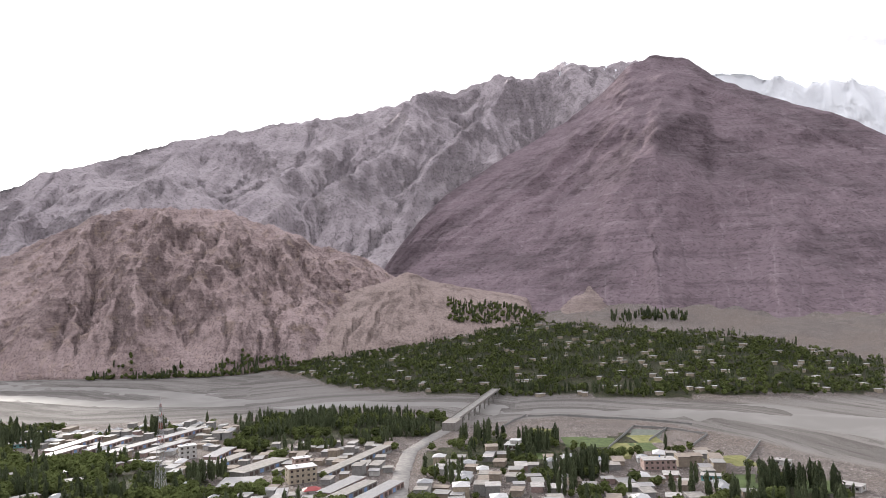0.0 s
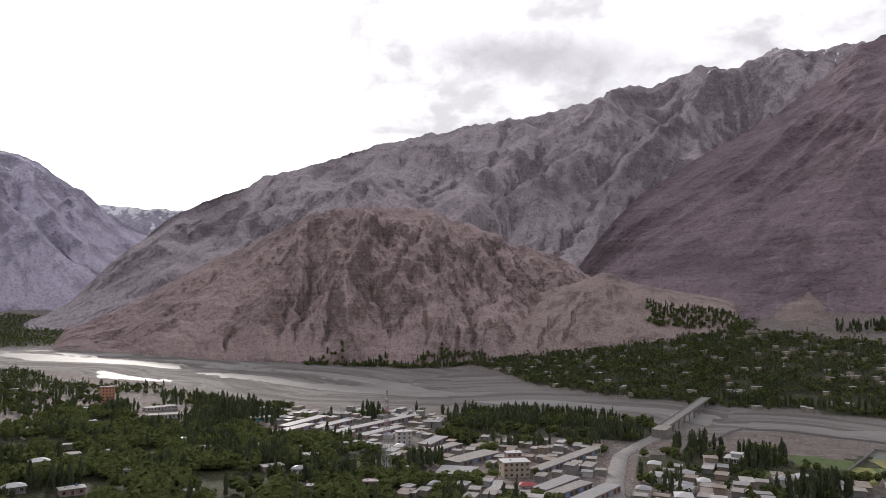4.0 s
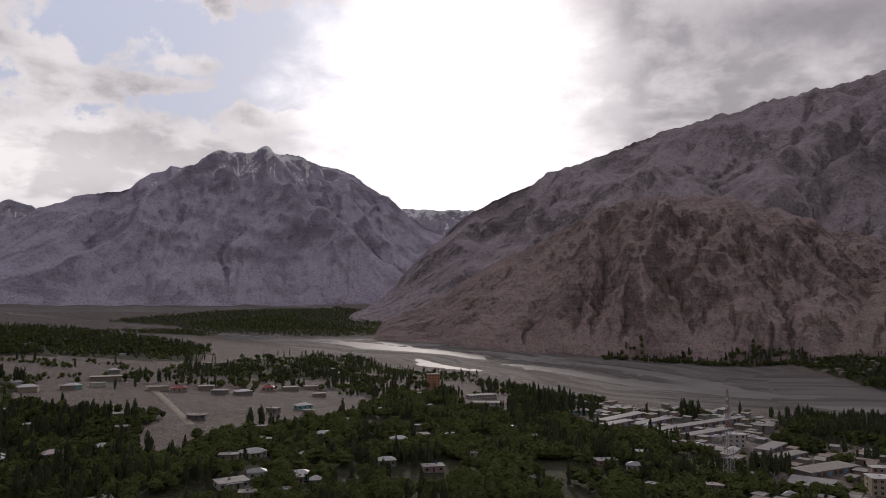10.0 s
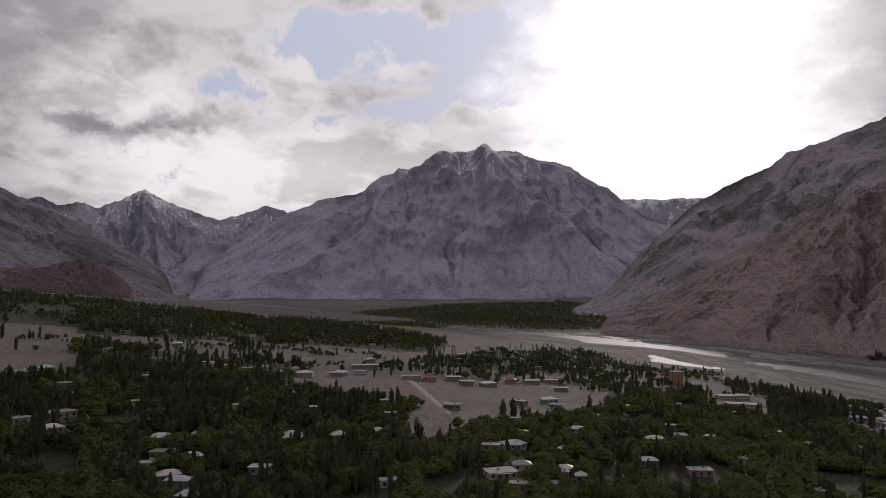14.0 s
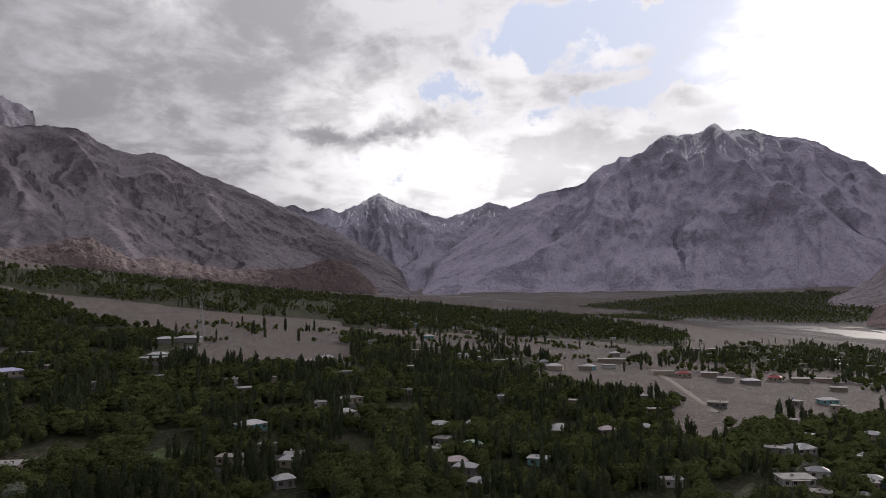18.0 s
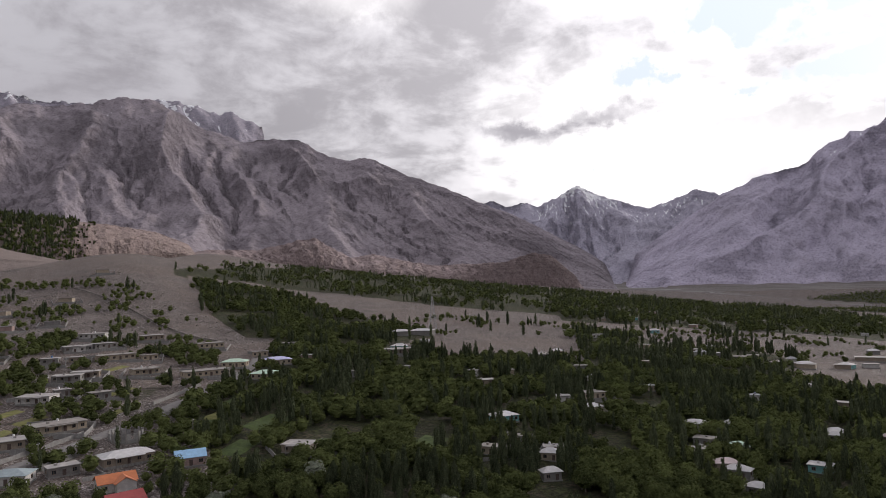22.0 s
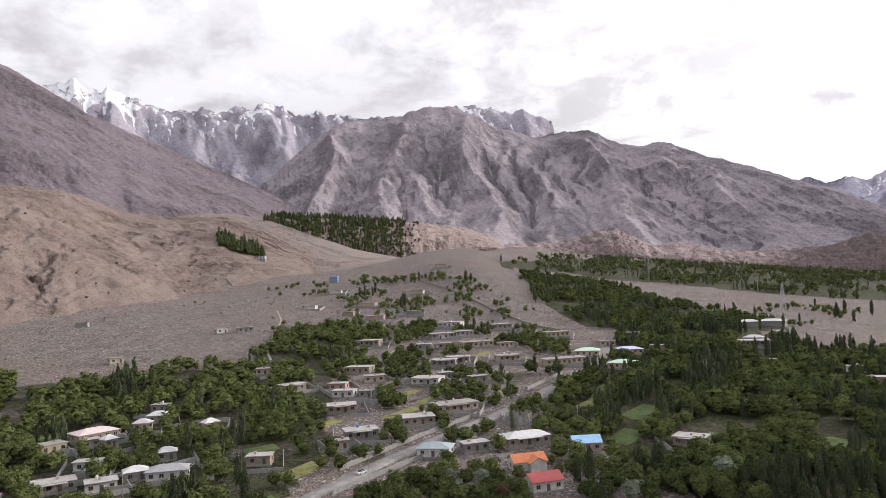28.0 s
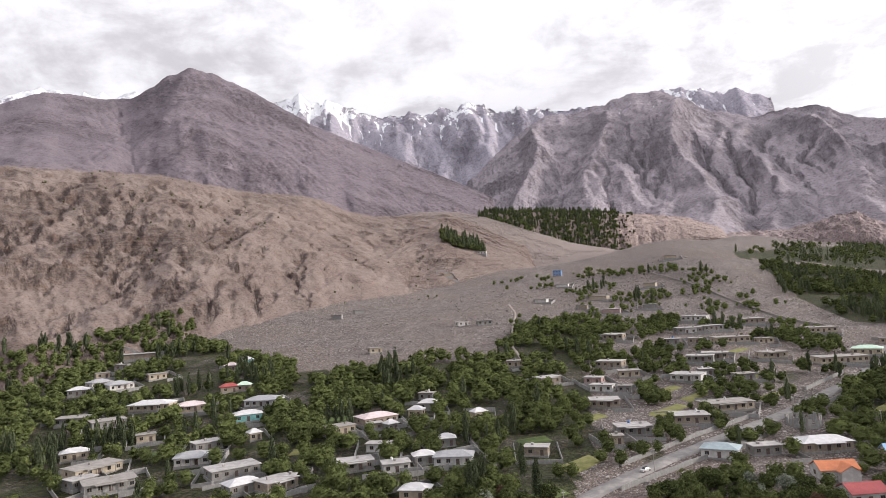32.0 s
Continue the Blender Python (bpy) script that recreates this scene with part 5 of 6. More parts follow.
CROP_GREEN, CROP_YELLOW = crop("green_crop", (0.042, 0.062, 0.02), (0.08, 0.108, 0.034)), crop("yellowing_grass", (0.12, 0.125, 0.04), (0.2, 0.19, 0.075))
for x, y, w, d, turn in ((-338, 462, 45, 26, 133), (-285, 470, 40, 22, 133), (-250, 440, 36, 24, 133), (-150, 330, 40, 26, 130), (-176, 318, 30, 22, 130), (-330, 400, 26, 18, 133), (-327, 462, 40, 22, 110), (-297, 452, 30, 18, 110), (-353, 379, 18, 12, 110), (-310, 325, 20, 12, 110), (-183, 404, 26, 16, 110), (-157, 428, 26, 18, 110),
                         (-170, -375, 24, 12, 30), (-196, -355, 26, 14, 20), (-235, -330, 26, 14, 20), (-205, -440, 30, 10, 32), (-30, -425, 16, 9, 10), (50, -480, 20, 10, 0), (120, -455, 18, 9, -10), (-20, -372, 18, 8, 20), (-200, -400, 30, 16, 25), (-180, -415, 18, 8, 30)):
    field(x, y, w, d, turn, CROP_GREEN, "bright green walled garden plot")
for x, y, w, d, turn in ((-98, -446, 26, 8, 30), (-118, -462, 18, 7, 30), (-150, -452, 16, 6, 30), (-62, -446, 16, 8, 20), (-112, -478, 20, 7, 25), (-170, -492, 22, 6, 30), (-188, -545, 20, 7, 25), (-60, -470, 14, 9, 10), (-232, -590, 24, 8, 30), (10, -440, 16, 8, 0), (60, -440, 18, 8, -5), (110, -480, 18, 8, -10), (-40, -395, 20, 10, 30), (-190, -425, 26, 8, 32), (-237, 451, 20, 14, 110), (-220, 465, 18, 12, 110), (-389, 480, 34, 22, 110), (-300, 500, 40, 24, 133), (-215, 470, 40, 20, 133)):
    field(x, y, w, d, turn, CROP_YELLOW, "yellowing grass plot beside stony ground")


def plot(corners, mat, label):
    """A field with straight edges between four corners, following the land."""
    a, b, c, d = (np.array(p, float) for p in corners)
    u, v = np.meshgrid(np.linspace(0, 1, 11), np.linspace(0, 1, 11))
    xy = (a * (1 - u)[..., None] + b * u[..., None]) * (1 - v)[..., None] + (d * (1 - u)[..., None] + c * u[..., None]) * v[..., None]
    z = ground_z(xy[..., 0], xy[..., 1])
    z = np.maximum(z, np.median(z) - 0.3) + 0.3
    z[0], z[-1], z[:, 0], z[:, -1] = z[0] - 1.0, z[-1] - 1.0, z[:, 0] - 1.0, z[:, -1] - 1.0
    tagged(new("field", grid_mesh("field", xy[..., 0], xy[..., 1], z, mat)), label, "field", "fields by the bridge")
    for p in xy[1:-1:3, 1:-1:3].reshape(-1, 2):
        CLEAR.append((p[0], p[1], 6.5))
        PLOTS.append((p[0], p[1], 11.0))


PLOTS = []
CROP_WET = crop("flooded_plot", (0.09, 0.1, 0.085), (0.13, 0.14, 0.12))
plot([(-358, 469), (-322, 496), (-299, 458), (-332, 434)], CROP_GREEN, "long green meadow beside the river bed")
plot([(-315, 473), (-297, 486), (-268, 425), (-284, 412)], CROP_YELLOW, "yellow-green grass strip behind the houses")
plot([(-338, 540), (-310, 551), (-290, 505), (-313, 493)], CROP_WET, "grey-green flooded plot by the river")
plot([(-203, 432), (-192, 441), (-179, 408), (-189, 400)], CROP_GREEN, "bright green field between walls")
plot([(-172, 439), (-149, 458), (-139, 422), (-160, 405)], CROP_GREEN, "bright green field between poplars")
# long rows of shops, the white mosque and the tall blocks of the bazaar
TAKEN = []
SHEDS = (((-620, 168), (-658, 219), 10, "white"), ((-602, 188), (-631, 232), 9, "white"), ((-574, 187), (-627, 293), 9, "white"), ((-348, 232), (-362, 268), 9, "white"), ((-335, 228), (-348, 266), 8, "silver"),
         ((-320, 236), (-336, 276), 9, "white"), ((-392, 262), (-428, 345), 8, "silver"), ((-436, 226), (-450, 268), 14, "silver"), ((-585, 149), (-612, 190), 9, "white"), ((-556, 212), (-580, 260), 9, "white"),
         ((-415, 205), (-400, 222), 22, "white"), ((-470, 225), (-488, 262), 9, "silver"), ((-500, 240), (-522, 268), 10, "white"))
for (ax, ay), (bx, by), deep, tone in SHEDS:
    cx, cy, ln = (ax + bx) / 2, (ay + by) / 2, math.hypot(bx - ax, by - ay)
    ob = house(cx, cy, ln, "grey" if tone == "silver" else "pink", "flat", ROOFS["dusty"] if tone == "white" else CONCRETE, "long row of bazaar shops with pale flat roof", turn=math.degrees(math.atan2(by - ay, bx - ax)) + 180, group="rows of shops", d=deep, near=False, name="shop_row")
    for k in range(int(ln / 5)):
        for side in (-1, 1):
            bm = bmesh.new()
            box(bm, -1.6, 1.6, -0.06, 0.06, 0.05, 2.4)
            part("shutter", bm, DARK_FRAME if (k + side) % 3 else WALLS["blue"], ob, "", pose(-ln / 2 + 2.5 + 5 * k, side * (deep / 2 + 0.03), 0))
    for t in np.linspace(0, 1, max(2, int(ln / 12))):
        TAKEN.append((ax + (bx - ax) * t, ay + (by - ay) * t, deep * 0.5 + 7))
mosque = house(-361, 416, 15, "white", "flat", ROOFS["white"], "white mosque with a raised square upper storey", turn=28, d=15, name="mosque")
bm = bmesh.new()
box(bm, -3.5, 3.5, -3.5, 3.5, 3.344, 5.8)
part("upper_wall", bm, WALLS["white"], mosque)
bm = bmesh.new()
box(bm, -4.2, 4.2, -4.2, 4.2, 5.803, 6.1)
part("upper_roof", bm, ROOFS["white"], mosque)
for k in range(5):
    bm = bmesh.new()
    box(bm, -6.6 + k * 3.0, -5.4 + k * 3.0, -7.7, -7.52, 0.4, 2.7)
    part("arch", bm, DARK_FRAME, mosque)
for x, y, w, fl, wall, label in ((-392, 246, 17, 3, "cream", "cream three-storey hotel with rows of windows"), (-416, 262, 10, 3, "pink", "pink plastered three-storey block"), (-523, 234, 12, 3, "white", "white plastered three-storey block"), (-244, 416, 20, 2, "pink", "two-storey house with pink walls"), (-140, 437, 14, 1, "white", "white house beside the fields"),
                                 (-190, 478, 9, 1, "white", "white house at the edge of the fields"), (-206, 409, 11, 1, "turquoise", "turquoise house in the fields"), (-769, 91, 30, 1, "white", "long low white plastered building"), (-709, 86, 26, 1, "white", "long low white plastered building"), (-679, 165, 22, 1, "turquoise", "turquoise and white building")):
    house(x, y, w, wall, "flat", PALE_ROOF if fl < 3 else ROOFS["white"], label, floors=fl, group="town buildings", name="town_block")
    TAKEN.append((x, y, w * 0.5 + 8))
TAKEN += [(-361, 416, 22), (-364, 235, 14)] + PLOTS
town(TOWN, (11.0, 8.6), 133, 5, "town buildings")
town(TOWN_EAST, (12.8, 10.5), 128, 6, "town buildings")


# ---- roads, walls, bridge ----
def ribbon(name, line, width, mat, label, lift=0.25, step=6.0, category="road"):
    """A strip laid on the land along a line."""
    pts = []
    for (ax, ay), (bx, by) in zip(line, line[1:]):
        n = max(1, int(math.hypot(bx - ax, by - ay) / step))
        pts += [(ax + (bx - ax) * k / n, ay + (by - ay) * k / n) for k in range(n)]
    pts = np.array(pts + [line[-1]], float)
    for _ in range(3):
        pts[1:-1] = (pts[:-2] + 2 * pts[1:-1] + pts[2:]) / 4
    t = np.gradient(pts, axis=0)
    t /= np.linalg.norm(t, axis=1)[:, None]
    nrm = np.stack([-t[:, 1], t[:, 0]], -1)
    z = ground_z(pts[:, 0], pts[:, 1])
    rows = []
    for k, off in enumerate((-0.62, -0.5, 0, 0.5, 0.62)):
        edge = pts + nrm * width * off * (1 + 0.08 * np.sin(np.arange(len(pts)) * 1.7 + k))[:, None]
        g = np.maximum(ground_z(edge[:, 0], edge[:, 1]), z - 1.5)
        rows.append((edge[:, 0], edge[:, 1], np.maximum(g, z) + (lift if 0 < k < 4 else -0.6)))
    x, y, zz = (np.array([r[i] for r in rows]) for i in range(3))
    CLEAR.extend((px, py, width * 0.75 + 1.0) for px, py in pts)
    return tagged(new(name, grid_mesh(name, x, y, zz, mat)), label, category, kind="structure")


def dusty(name, a, b, scale=0.3):
    m, n, bsdf = material(name, 0.95)
    p = place(n)
    paint(n, bsdf, n.mix(n.ramp(n.noise(p, scale, 6, 0.65, 0.4), 0.35, 0.68), a, b))
    bump(n, bsdf, n.noise(p, 1.5, 5, 0.65), 0.4, 0.2)
    return m


ASPHALT = dusty("dusty_asphalt", (0.17, 0.16, 0.155), (0.25, 0.235, 0.22))
DIRT = dusty("dirt_track", (0.2, 0.172, 0.148), (0.27, 0.238, 0.208))
STONE = dusty("dry_stone", (0.16, 0.145, 0.13), (0.3, 0.28, 0.26), 1.2)
ribbon("road_village", [(0, -340), (-32, -367), (-69, -389), (-108, -410), (-145, -429), (-179, -450), (-218, -477), (-252, -503), (-275, -530)], 5.5, ASPHALT, "dusty grey village road")
ribbon("road_town", ROAD_TOWN[:], 10.0, ASPHALT, "grey road rising to the bridge", 0.5)
ribbon("track_fan", [(-60, -560), (-63, -607), (-76, -657), (-95, -726), (-101, -780)], 1.7, DIRT, "pale dirt track over the stony fan")
ribbon("road_plain", [(-520, -148), (-540, -156), (-602, -182), (-675, -213), (-697, -224)], 6.0, DIRT, "pale dirt road across the bare plain")


def stone_wall(line, height, label, thick=0.5, mat=None, group="stone walls"):
    """A field wall: one part for each straight run, following the land."""
    ob = tagged(new("stone_wall"), label, "wall", group)
    ox, oy = line[0]
    oz = drop(ox, oy)
    ob.matrix_world = pose(ox, oy, oz)
    for (ax, ay), (bx, by) in zip(line, line[1:]):
        ln = math.hypot(bx - ax, by - ay)
        n = max(1, int(ln / 5))
        bm = bmesh.new()
        tx, ty = (bx - ax) / ln, (by - ay) / ln
        rows = []
        for k in range(n + 1):
            x, y = ax + (bx - ax) * k / n, ay + (by - ay) * k / n
            z = drop(x, y) - oz
            hh = height * (1 + 0.12 * math.sin(k * 2.3 + ax))
            rows.append([bm.verts.new((x - ox + s * -ty * thick * f, y - oy + s * tx * thick * f, z + q)) for s, f, q in ((-1, 0.6, -0.8), (-1, 0.4, hh), (1, 0.4, hh), (1, 0.6, -0.8))])
        for a, b in zip(rows, rows[1:]):
            for k in range(4):
                bm.faces.new((a[k], a[(k + 1) % 4], b[(k + 1) % 4], b[k]))
        bm.faces.new(rows[0]), bm.faces.new(rows[-1])
        part("wall_run", bm, mat or STONE, ob)
    return ob


stone_wall([(-265, -837), (-275, -758), (-274, -673), (-274, -615), (-282, -594)], 1.6, "long grey dry-stone wall across the fan")
walls = random.Random(8)
for x, y, w in FAN_FLAT + FAN_UPPER[:16] + VILLAGE_FLAT + VILLAGE_WHITE + WOOD_HOUSES[:8]:
    az = math.degrees(math.atan2(-(x - CX), y - CY)) + walls.uniform(-20, 20)
    m = pose(x, y, 0, 0, 0, az)
    a, b, c = w * 0.5 + walls.uniform(3, 6), walls.uniform(7, 10), walls.uniform(8, 13)
    ring = [(m @ Vector(p))[:2] for p in ((-a, b, 0), (a, b, 0), (a, -c, 0), (2.0, -c, 0))] if walls.random() < 0.5 else [(m @ Vector(p))[:2] for p in ((a, b, 0), (a, -c, 0), (-a, -c, 0), (-a, b, 0))]
    stone_wall(ring, walls.uniform(1.5, 2.1), "grey block wall round a house yard", 0.35, BLOCK, "yard walls")
for line in ([(-44, -368), (-78, -384), (-118, -404)], [(-150, -424), (-184, -445), (-222, -471), (-250, -492)], [(-52, -388), (-92, -410), (-128, -428)], [(-170, -455), (-208, -480)],
             [(-294, 428), (-338, 546)], [(-256, 482), (-275, 552)], [(-207, 458), (-233, 551)], [(-338, 546), (-313, 557), (-275, 552)], [(-421, 459), (-466, 559)], [(-459, 553), (-312, 601)], [(-313, 557), (-293, 492)]):
    stone_wall(line, 1.7, "grey block wall beside the road", 0.4, BLOCK)


def bridge():
    """Concrete girder bridge with parapets on round piers."""
    a, b = Vector((-476, 473, 6.5)), Vector((-578, 642, 6.5))
    ln = (b - a).length
    ob = tagged(new("bridge"), "long grey concrete road bridge over the river", "bridge")
    ob.matrix_world = Matrix.Translation(a) @ pose(0, 0, 0, 0, 0, math.degrees(math.atan2(b.y - a.y, b.x - a.x)))
    bm = bmesh.new()
    box(bm, -14, ln + 6, -4.6, 4.6, -0.5, 0.0)
    part("deck", bm, CONCRETE, ob)
    bm = bmesh.new()
    box(bm, -14, ln + 6, -3.6, 3.6, 0.004, 0.06)
    part("roadway", bm, ASPHALT, ob)
    for y in (-4.6, 4.3):
        bm = bmesh.new()
        box(bm, -14, ln + 6, y, y + 0.3, 0.003, 1.05)
        part("parapet", bm, CONCRETE, ob)
    for y in (-3.0, 0, 3.0):
        bm = bmesh.new()
        box(bm, -10, ln + 2, y - 0.3, y + 0.3, -2.0, -0.503)
        part("girder", bm, CONCRETE, ob)
    for k in range(8):
        x = 6 + k * (ln - 12) / 7
        bm = bmesh.new()
        box(bm, x - 0.6, x + 0.6, -4.0, 4.0, -3.0, -2.003)
        part("pier_cap", bm, CONCRETE, ob)
        for y in (-2.4, 2.4):
            bm = bmesh.new()
            bmesh.ops.create_cone(bm, cap_ends=True, segments=12, radius1=0.8, radius2=0.7, depth=12, matrix=Matrix.Translation((x, y, -9.0)))
            part("pier", bm, CONCRETE, ob)
    bm = bmesh.new()
    box(bm, -40, -14, -6, 6, -8, -0.1, 0.0)
    part("abutment", bm, STONE, ob)


bridge()
STEEL = plaster("galvanised_steel", (0.42, 0.42, 0.43), 1.5, 0.5)
RED_STEEL = plaster("red_painted_steel", (0.45, 0.13, 0.1), 1.5, 0.5)


def strut(bm, a, b, r):
    a, b = Vector(a), Vector(b)
    m = Matrix.Translation((a + b) / 2) @ (b - a).to_track_quat("Z", "Y").to_matrix().to_4x4()
    bmesh.ops.create_cone(bm, cap_ends=True, segments=5, radius1=r, radius2=r, depth=(b - a).length, matrix=m)


def lattice_tower(name, x, y, height, base, label, arms=0, panels=12):
    ob = tagged(new(name), label, "tower")
    ob.matrix_world = pose(x, y, drop(x, y), 0, 0, 30)
    half = lambda z: base / 2 * (1 - 0.86 * z / height)
    corner = lambda k, z: (half(z) * (1, 1, -1, -1)[k % 4], half(z) * (1, -1, -1, 1)[k % 4], z)
    for k in range(4):
        bm = bmesh.new()
        strut(bm, corner(k, -0.5), corner(k, height), 0.13)
        part("leg", bm, STEEL, ob)
    zs = [height * (1 - (1 - i / panels) ** 1.25) for i in range(panels + 1)]
    for i in range(panels):
        for k in range(4):
            for a, b in ((corner(k, zs[i]), corner(k + 1, zs[i + 1])), (corner(k + 1, zs[i]), corner(k, zs[i + 1])), (corner(k, zs[i + 1]), corner(k + 1, zs[i + 1]))):
                bm = bmesh.new()
                strut(bm, a, b, 0.06)
                part("brace", bm, RED_STEEL if panels > 10 and i % 2 and i > 6 else STEEL, ob)
    for i in range(arms):
        z = height * (0.78 + 0.09 * i)
        bm = bmesh.new()
        for sx in (-1, 1):
            strut(bm, (0, 0, z), (sx * 4.2, 0, z - 0.1), 0.1)
            strut(bm, (0, 0, z + 1.1), (sx * 4.2, 0, z - 0.1), 0.06)
        part("cross_arm", bm, STEEL, ob)
    if not arms:
        bm = bmesh.new()
        strut(bm, (0, 0, height), (0, 0, height + 4), 0.06)
        part("antenna", bm, STEEL, ob)
        for z in (0.82, 0.9):
            bm = bmesh.new()
            bmesh.ops.create_cone(bm, cap_ends=True, segments=14, radius1=0.9, radius2=0.3, depth=0.5, matrix=Matrix.Translation((0, -0.9, height * z)) @ pose(0, 0, 0, 90))
            part("dish", bm, TANK_WHITE, ob)


lattice_tower("radio_mast", -414, 168, 52, 5.0, "tall red and grey lattice radio mast", 0, 14)
lattice_tower("power_pylon", -468, -553, 34, 6.5, "grey steel lattice power pylon", 2, 9)


def power_pole(x, y, h=9.0):
    ob = tagged(new("power_pole"), "grey concrete power pole with cross arm", "pole", "power poles")
    ob.matrix_world = pose(x, y, drop(x, y), 0, 0, 30)
    bm = bmesh.new()
    strut(bm, (0, 0, -0.5), (0, 0, h), 0.14)
    part("pole", bm, CONCRETE, ob)
    bm = bmesh.new()
    box(bm, -0.9, 0.9, -0.06, 0.06, h - 0.7, h - 0.55)
    part("cross_arm", bm, STEEL, ob)


for x, y in ((-20, -352), (-60, -378), (-102, -400), (-140, -420), (-182, -446), (-222, -474), (-160, -395), (-4, -330), (20, -395)):
    power_pole(x, y)


def car(x, y, turn, colour):
    ob = tagged(new("car"), f"{colour} parked car on the village road", "car", "parked cars")
    ob.matrix_world = pose(x, y, drop(x, y) + 0.28, 0, 0, turn)
    mat = WALLS["white"] if colour == "white" else DARK_FRAME
    bm = bmesh.new()
    box(bm, -2.1, 2.1, -0.85, 0.85, 0.3, 0.9, 0.06)
    part("body", bm, mat, ob)
    bm = bmesh.new()
    box(bm, -1.3, 1.0, -0.78, 0.78, 0.903, 1.45, 0.22)
    part("cabin", bm, PANE, ob)
    for px in (-1.3, 1.3):
        for py in (-0.85, 0.85):
            bm = bmesh.new()
            bmesh.ops.create_cone(bm, cap_ends=True, segments=12, radius1=0.33, radius2=0.33, depth=0.22, matrix=Matrix.Translation((px, py, 0.33)) @ pose(0, 0, 0, 90))
            part("wheel", bm, DARK_FRAME, ob)


for row in ((-110, -408.5, 28, "white"), (-58, -381, 28, "white"), (-195, -458, 30, "white"), (-122, -370, 80, "dark")):
    car(*row)


def boulders():
    """Loose stones strewn over the fan and the open ground."""
    g = np.random.default_rng(12)
    n = 11000
    x, y = g.uniform(-330, 130, n), g.uniform(-900, -360, n)
    green = green_cover(x, y) > 0.3
    ok = ~green & keep_clear(x, y, CLEAR)
    x, y = x[ok], y[ok]
    z = ground_z(x, y)
    cube = np.array([[-1, -1, -1], [1, -1, -1], [1, 1, -1], [-1, 1, -1], [-1, -1, 1], [1, -1, 1], [1, 1, 1], [-1, 1, 1]], float)
    faces = np.array([(4, 5, 6, 7), (0, 1, 5, 4), (1, 2, 6, 5), (2, 3, 7, 6), (3, 0, 4, 7)])
    s = 0.18 + 0.75 * g.random(len(x)) ** 4
    v = cube[None] * g.uniform(0.5, 1.0, (len(x), 8, 3)) * s[:, None, None] * np.array([1.2, 1.0, 0.7])
    v += np.stack([x, y, z + s * 0.25], -1)[:, None]
    tagged(new("boulders", quads_mesh("boulders", v[:, faces].reshape(-1, 4, 3), STONE)), "loose grey boulders strewn over the stony fan", "boulders", kind="stuff")

# ---- trees ----
def leaf_material(name, dark, light):
    m = bpy.data.materials.new(name)
    m.use_nodes = True
    n = Nodes(m.node_tree)
    isl = n.add("ShaderNodeNewGeometry").outputs["Random Per Island"]
    own = n.add("ShaderNodeObjectInfo").outputs["Random"]
    t = n.math("ADD", n.math("MULTIPLY", isl, 0.35), n.math("MULTIPLY", n.math("POWER", n.math("ADD", attr(n, "tint"), own), 1.6), 0.62))
    c = n.mix(t, dark, light)
    spray = n.noise(place(n), 2.8, 4, 0.72)
    # shade of the gaps between leaves is put into the colour, raised sprays pale
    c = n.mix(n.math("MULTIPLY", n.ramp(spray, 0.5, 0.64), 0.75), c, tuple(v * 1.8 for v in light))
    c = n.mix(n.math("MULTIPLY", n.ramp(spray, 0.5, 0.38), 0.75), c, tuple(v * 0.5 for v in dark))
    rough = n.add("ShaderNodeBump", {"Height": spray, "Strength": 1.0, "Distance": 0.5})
    d = n.add("ShaderNodeBsdfDiffuse", {"Color": c, "Roughness": 0.6, "Normal": rough.outputs[0]})
    tr = n.add("ShaderNodeBsdfTranslucent", {"Color": c})
    mx = n.add("ShaderNodeMixShader", {0: 0.1, 1: d.outputs[0], 2: tr.outputs[0]})
    n.add("ShaderNodeOutputMaterial", {"Surface": mx.outputs[0]})
    return m


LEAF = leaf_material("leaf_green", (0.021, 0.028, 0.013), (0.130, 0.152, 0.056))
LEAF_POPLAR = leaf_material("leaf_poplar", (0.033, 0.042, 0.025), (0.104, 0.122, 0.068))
LEAF_PALE = leaf_material("leaf_silver", (0.13, 0.15, 0.11), (0.24, 0.26, 0.2))
LEAF_RUST = leaf_material("leaf_rust", (0.07, 0.045, 0.03), (0.13, 0.085, 0.06))


def bark_material():
    m, n, bsdf = material("bark", 0.9)
    p = place(n)
    paint(n, bsdf, n.mix(n.noise(p, 3.0, 4, 0.6), (0.1, 0.085, 0.07), (0.24, 0.21, 0.18)))
    return m


BARK = bark_material()
rng = np.random.default_rng(7)


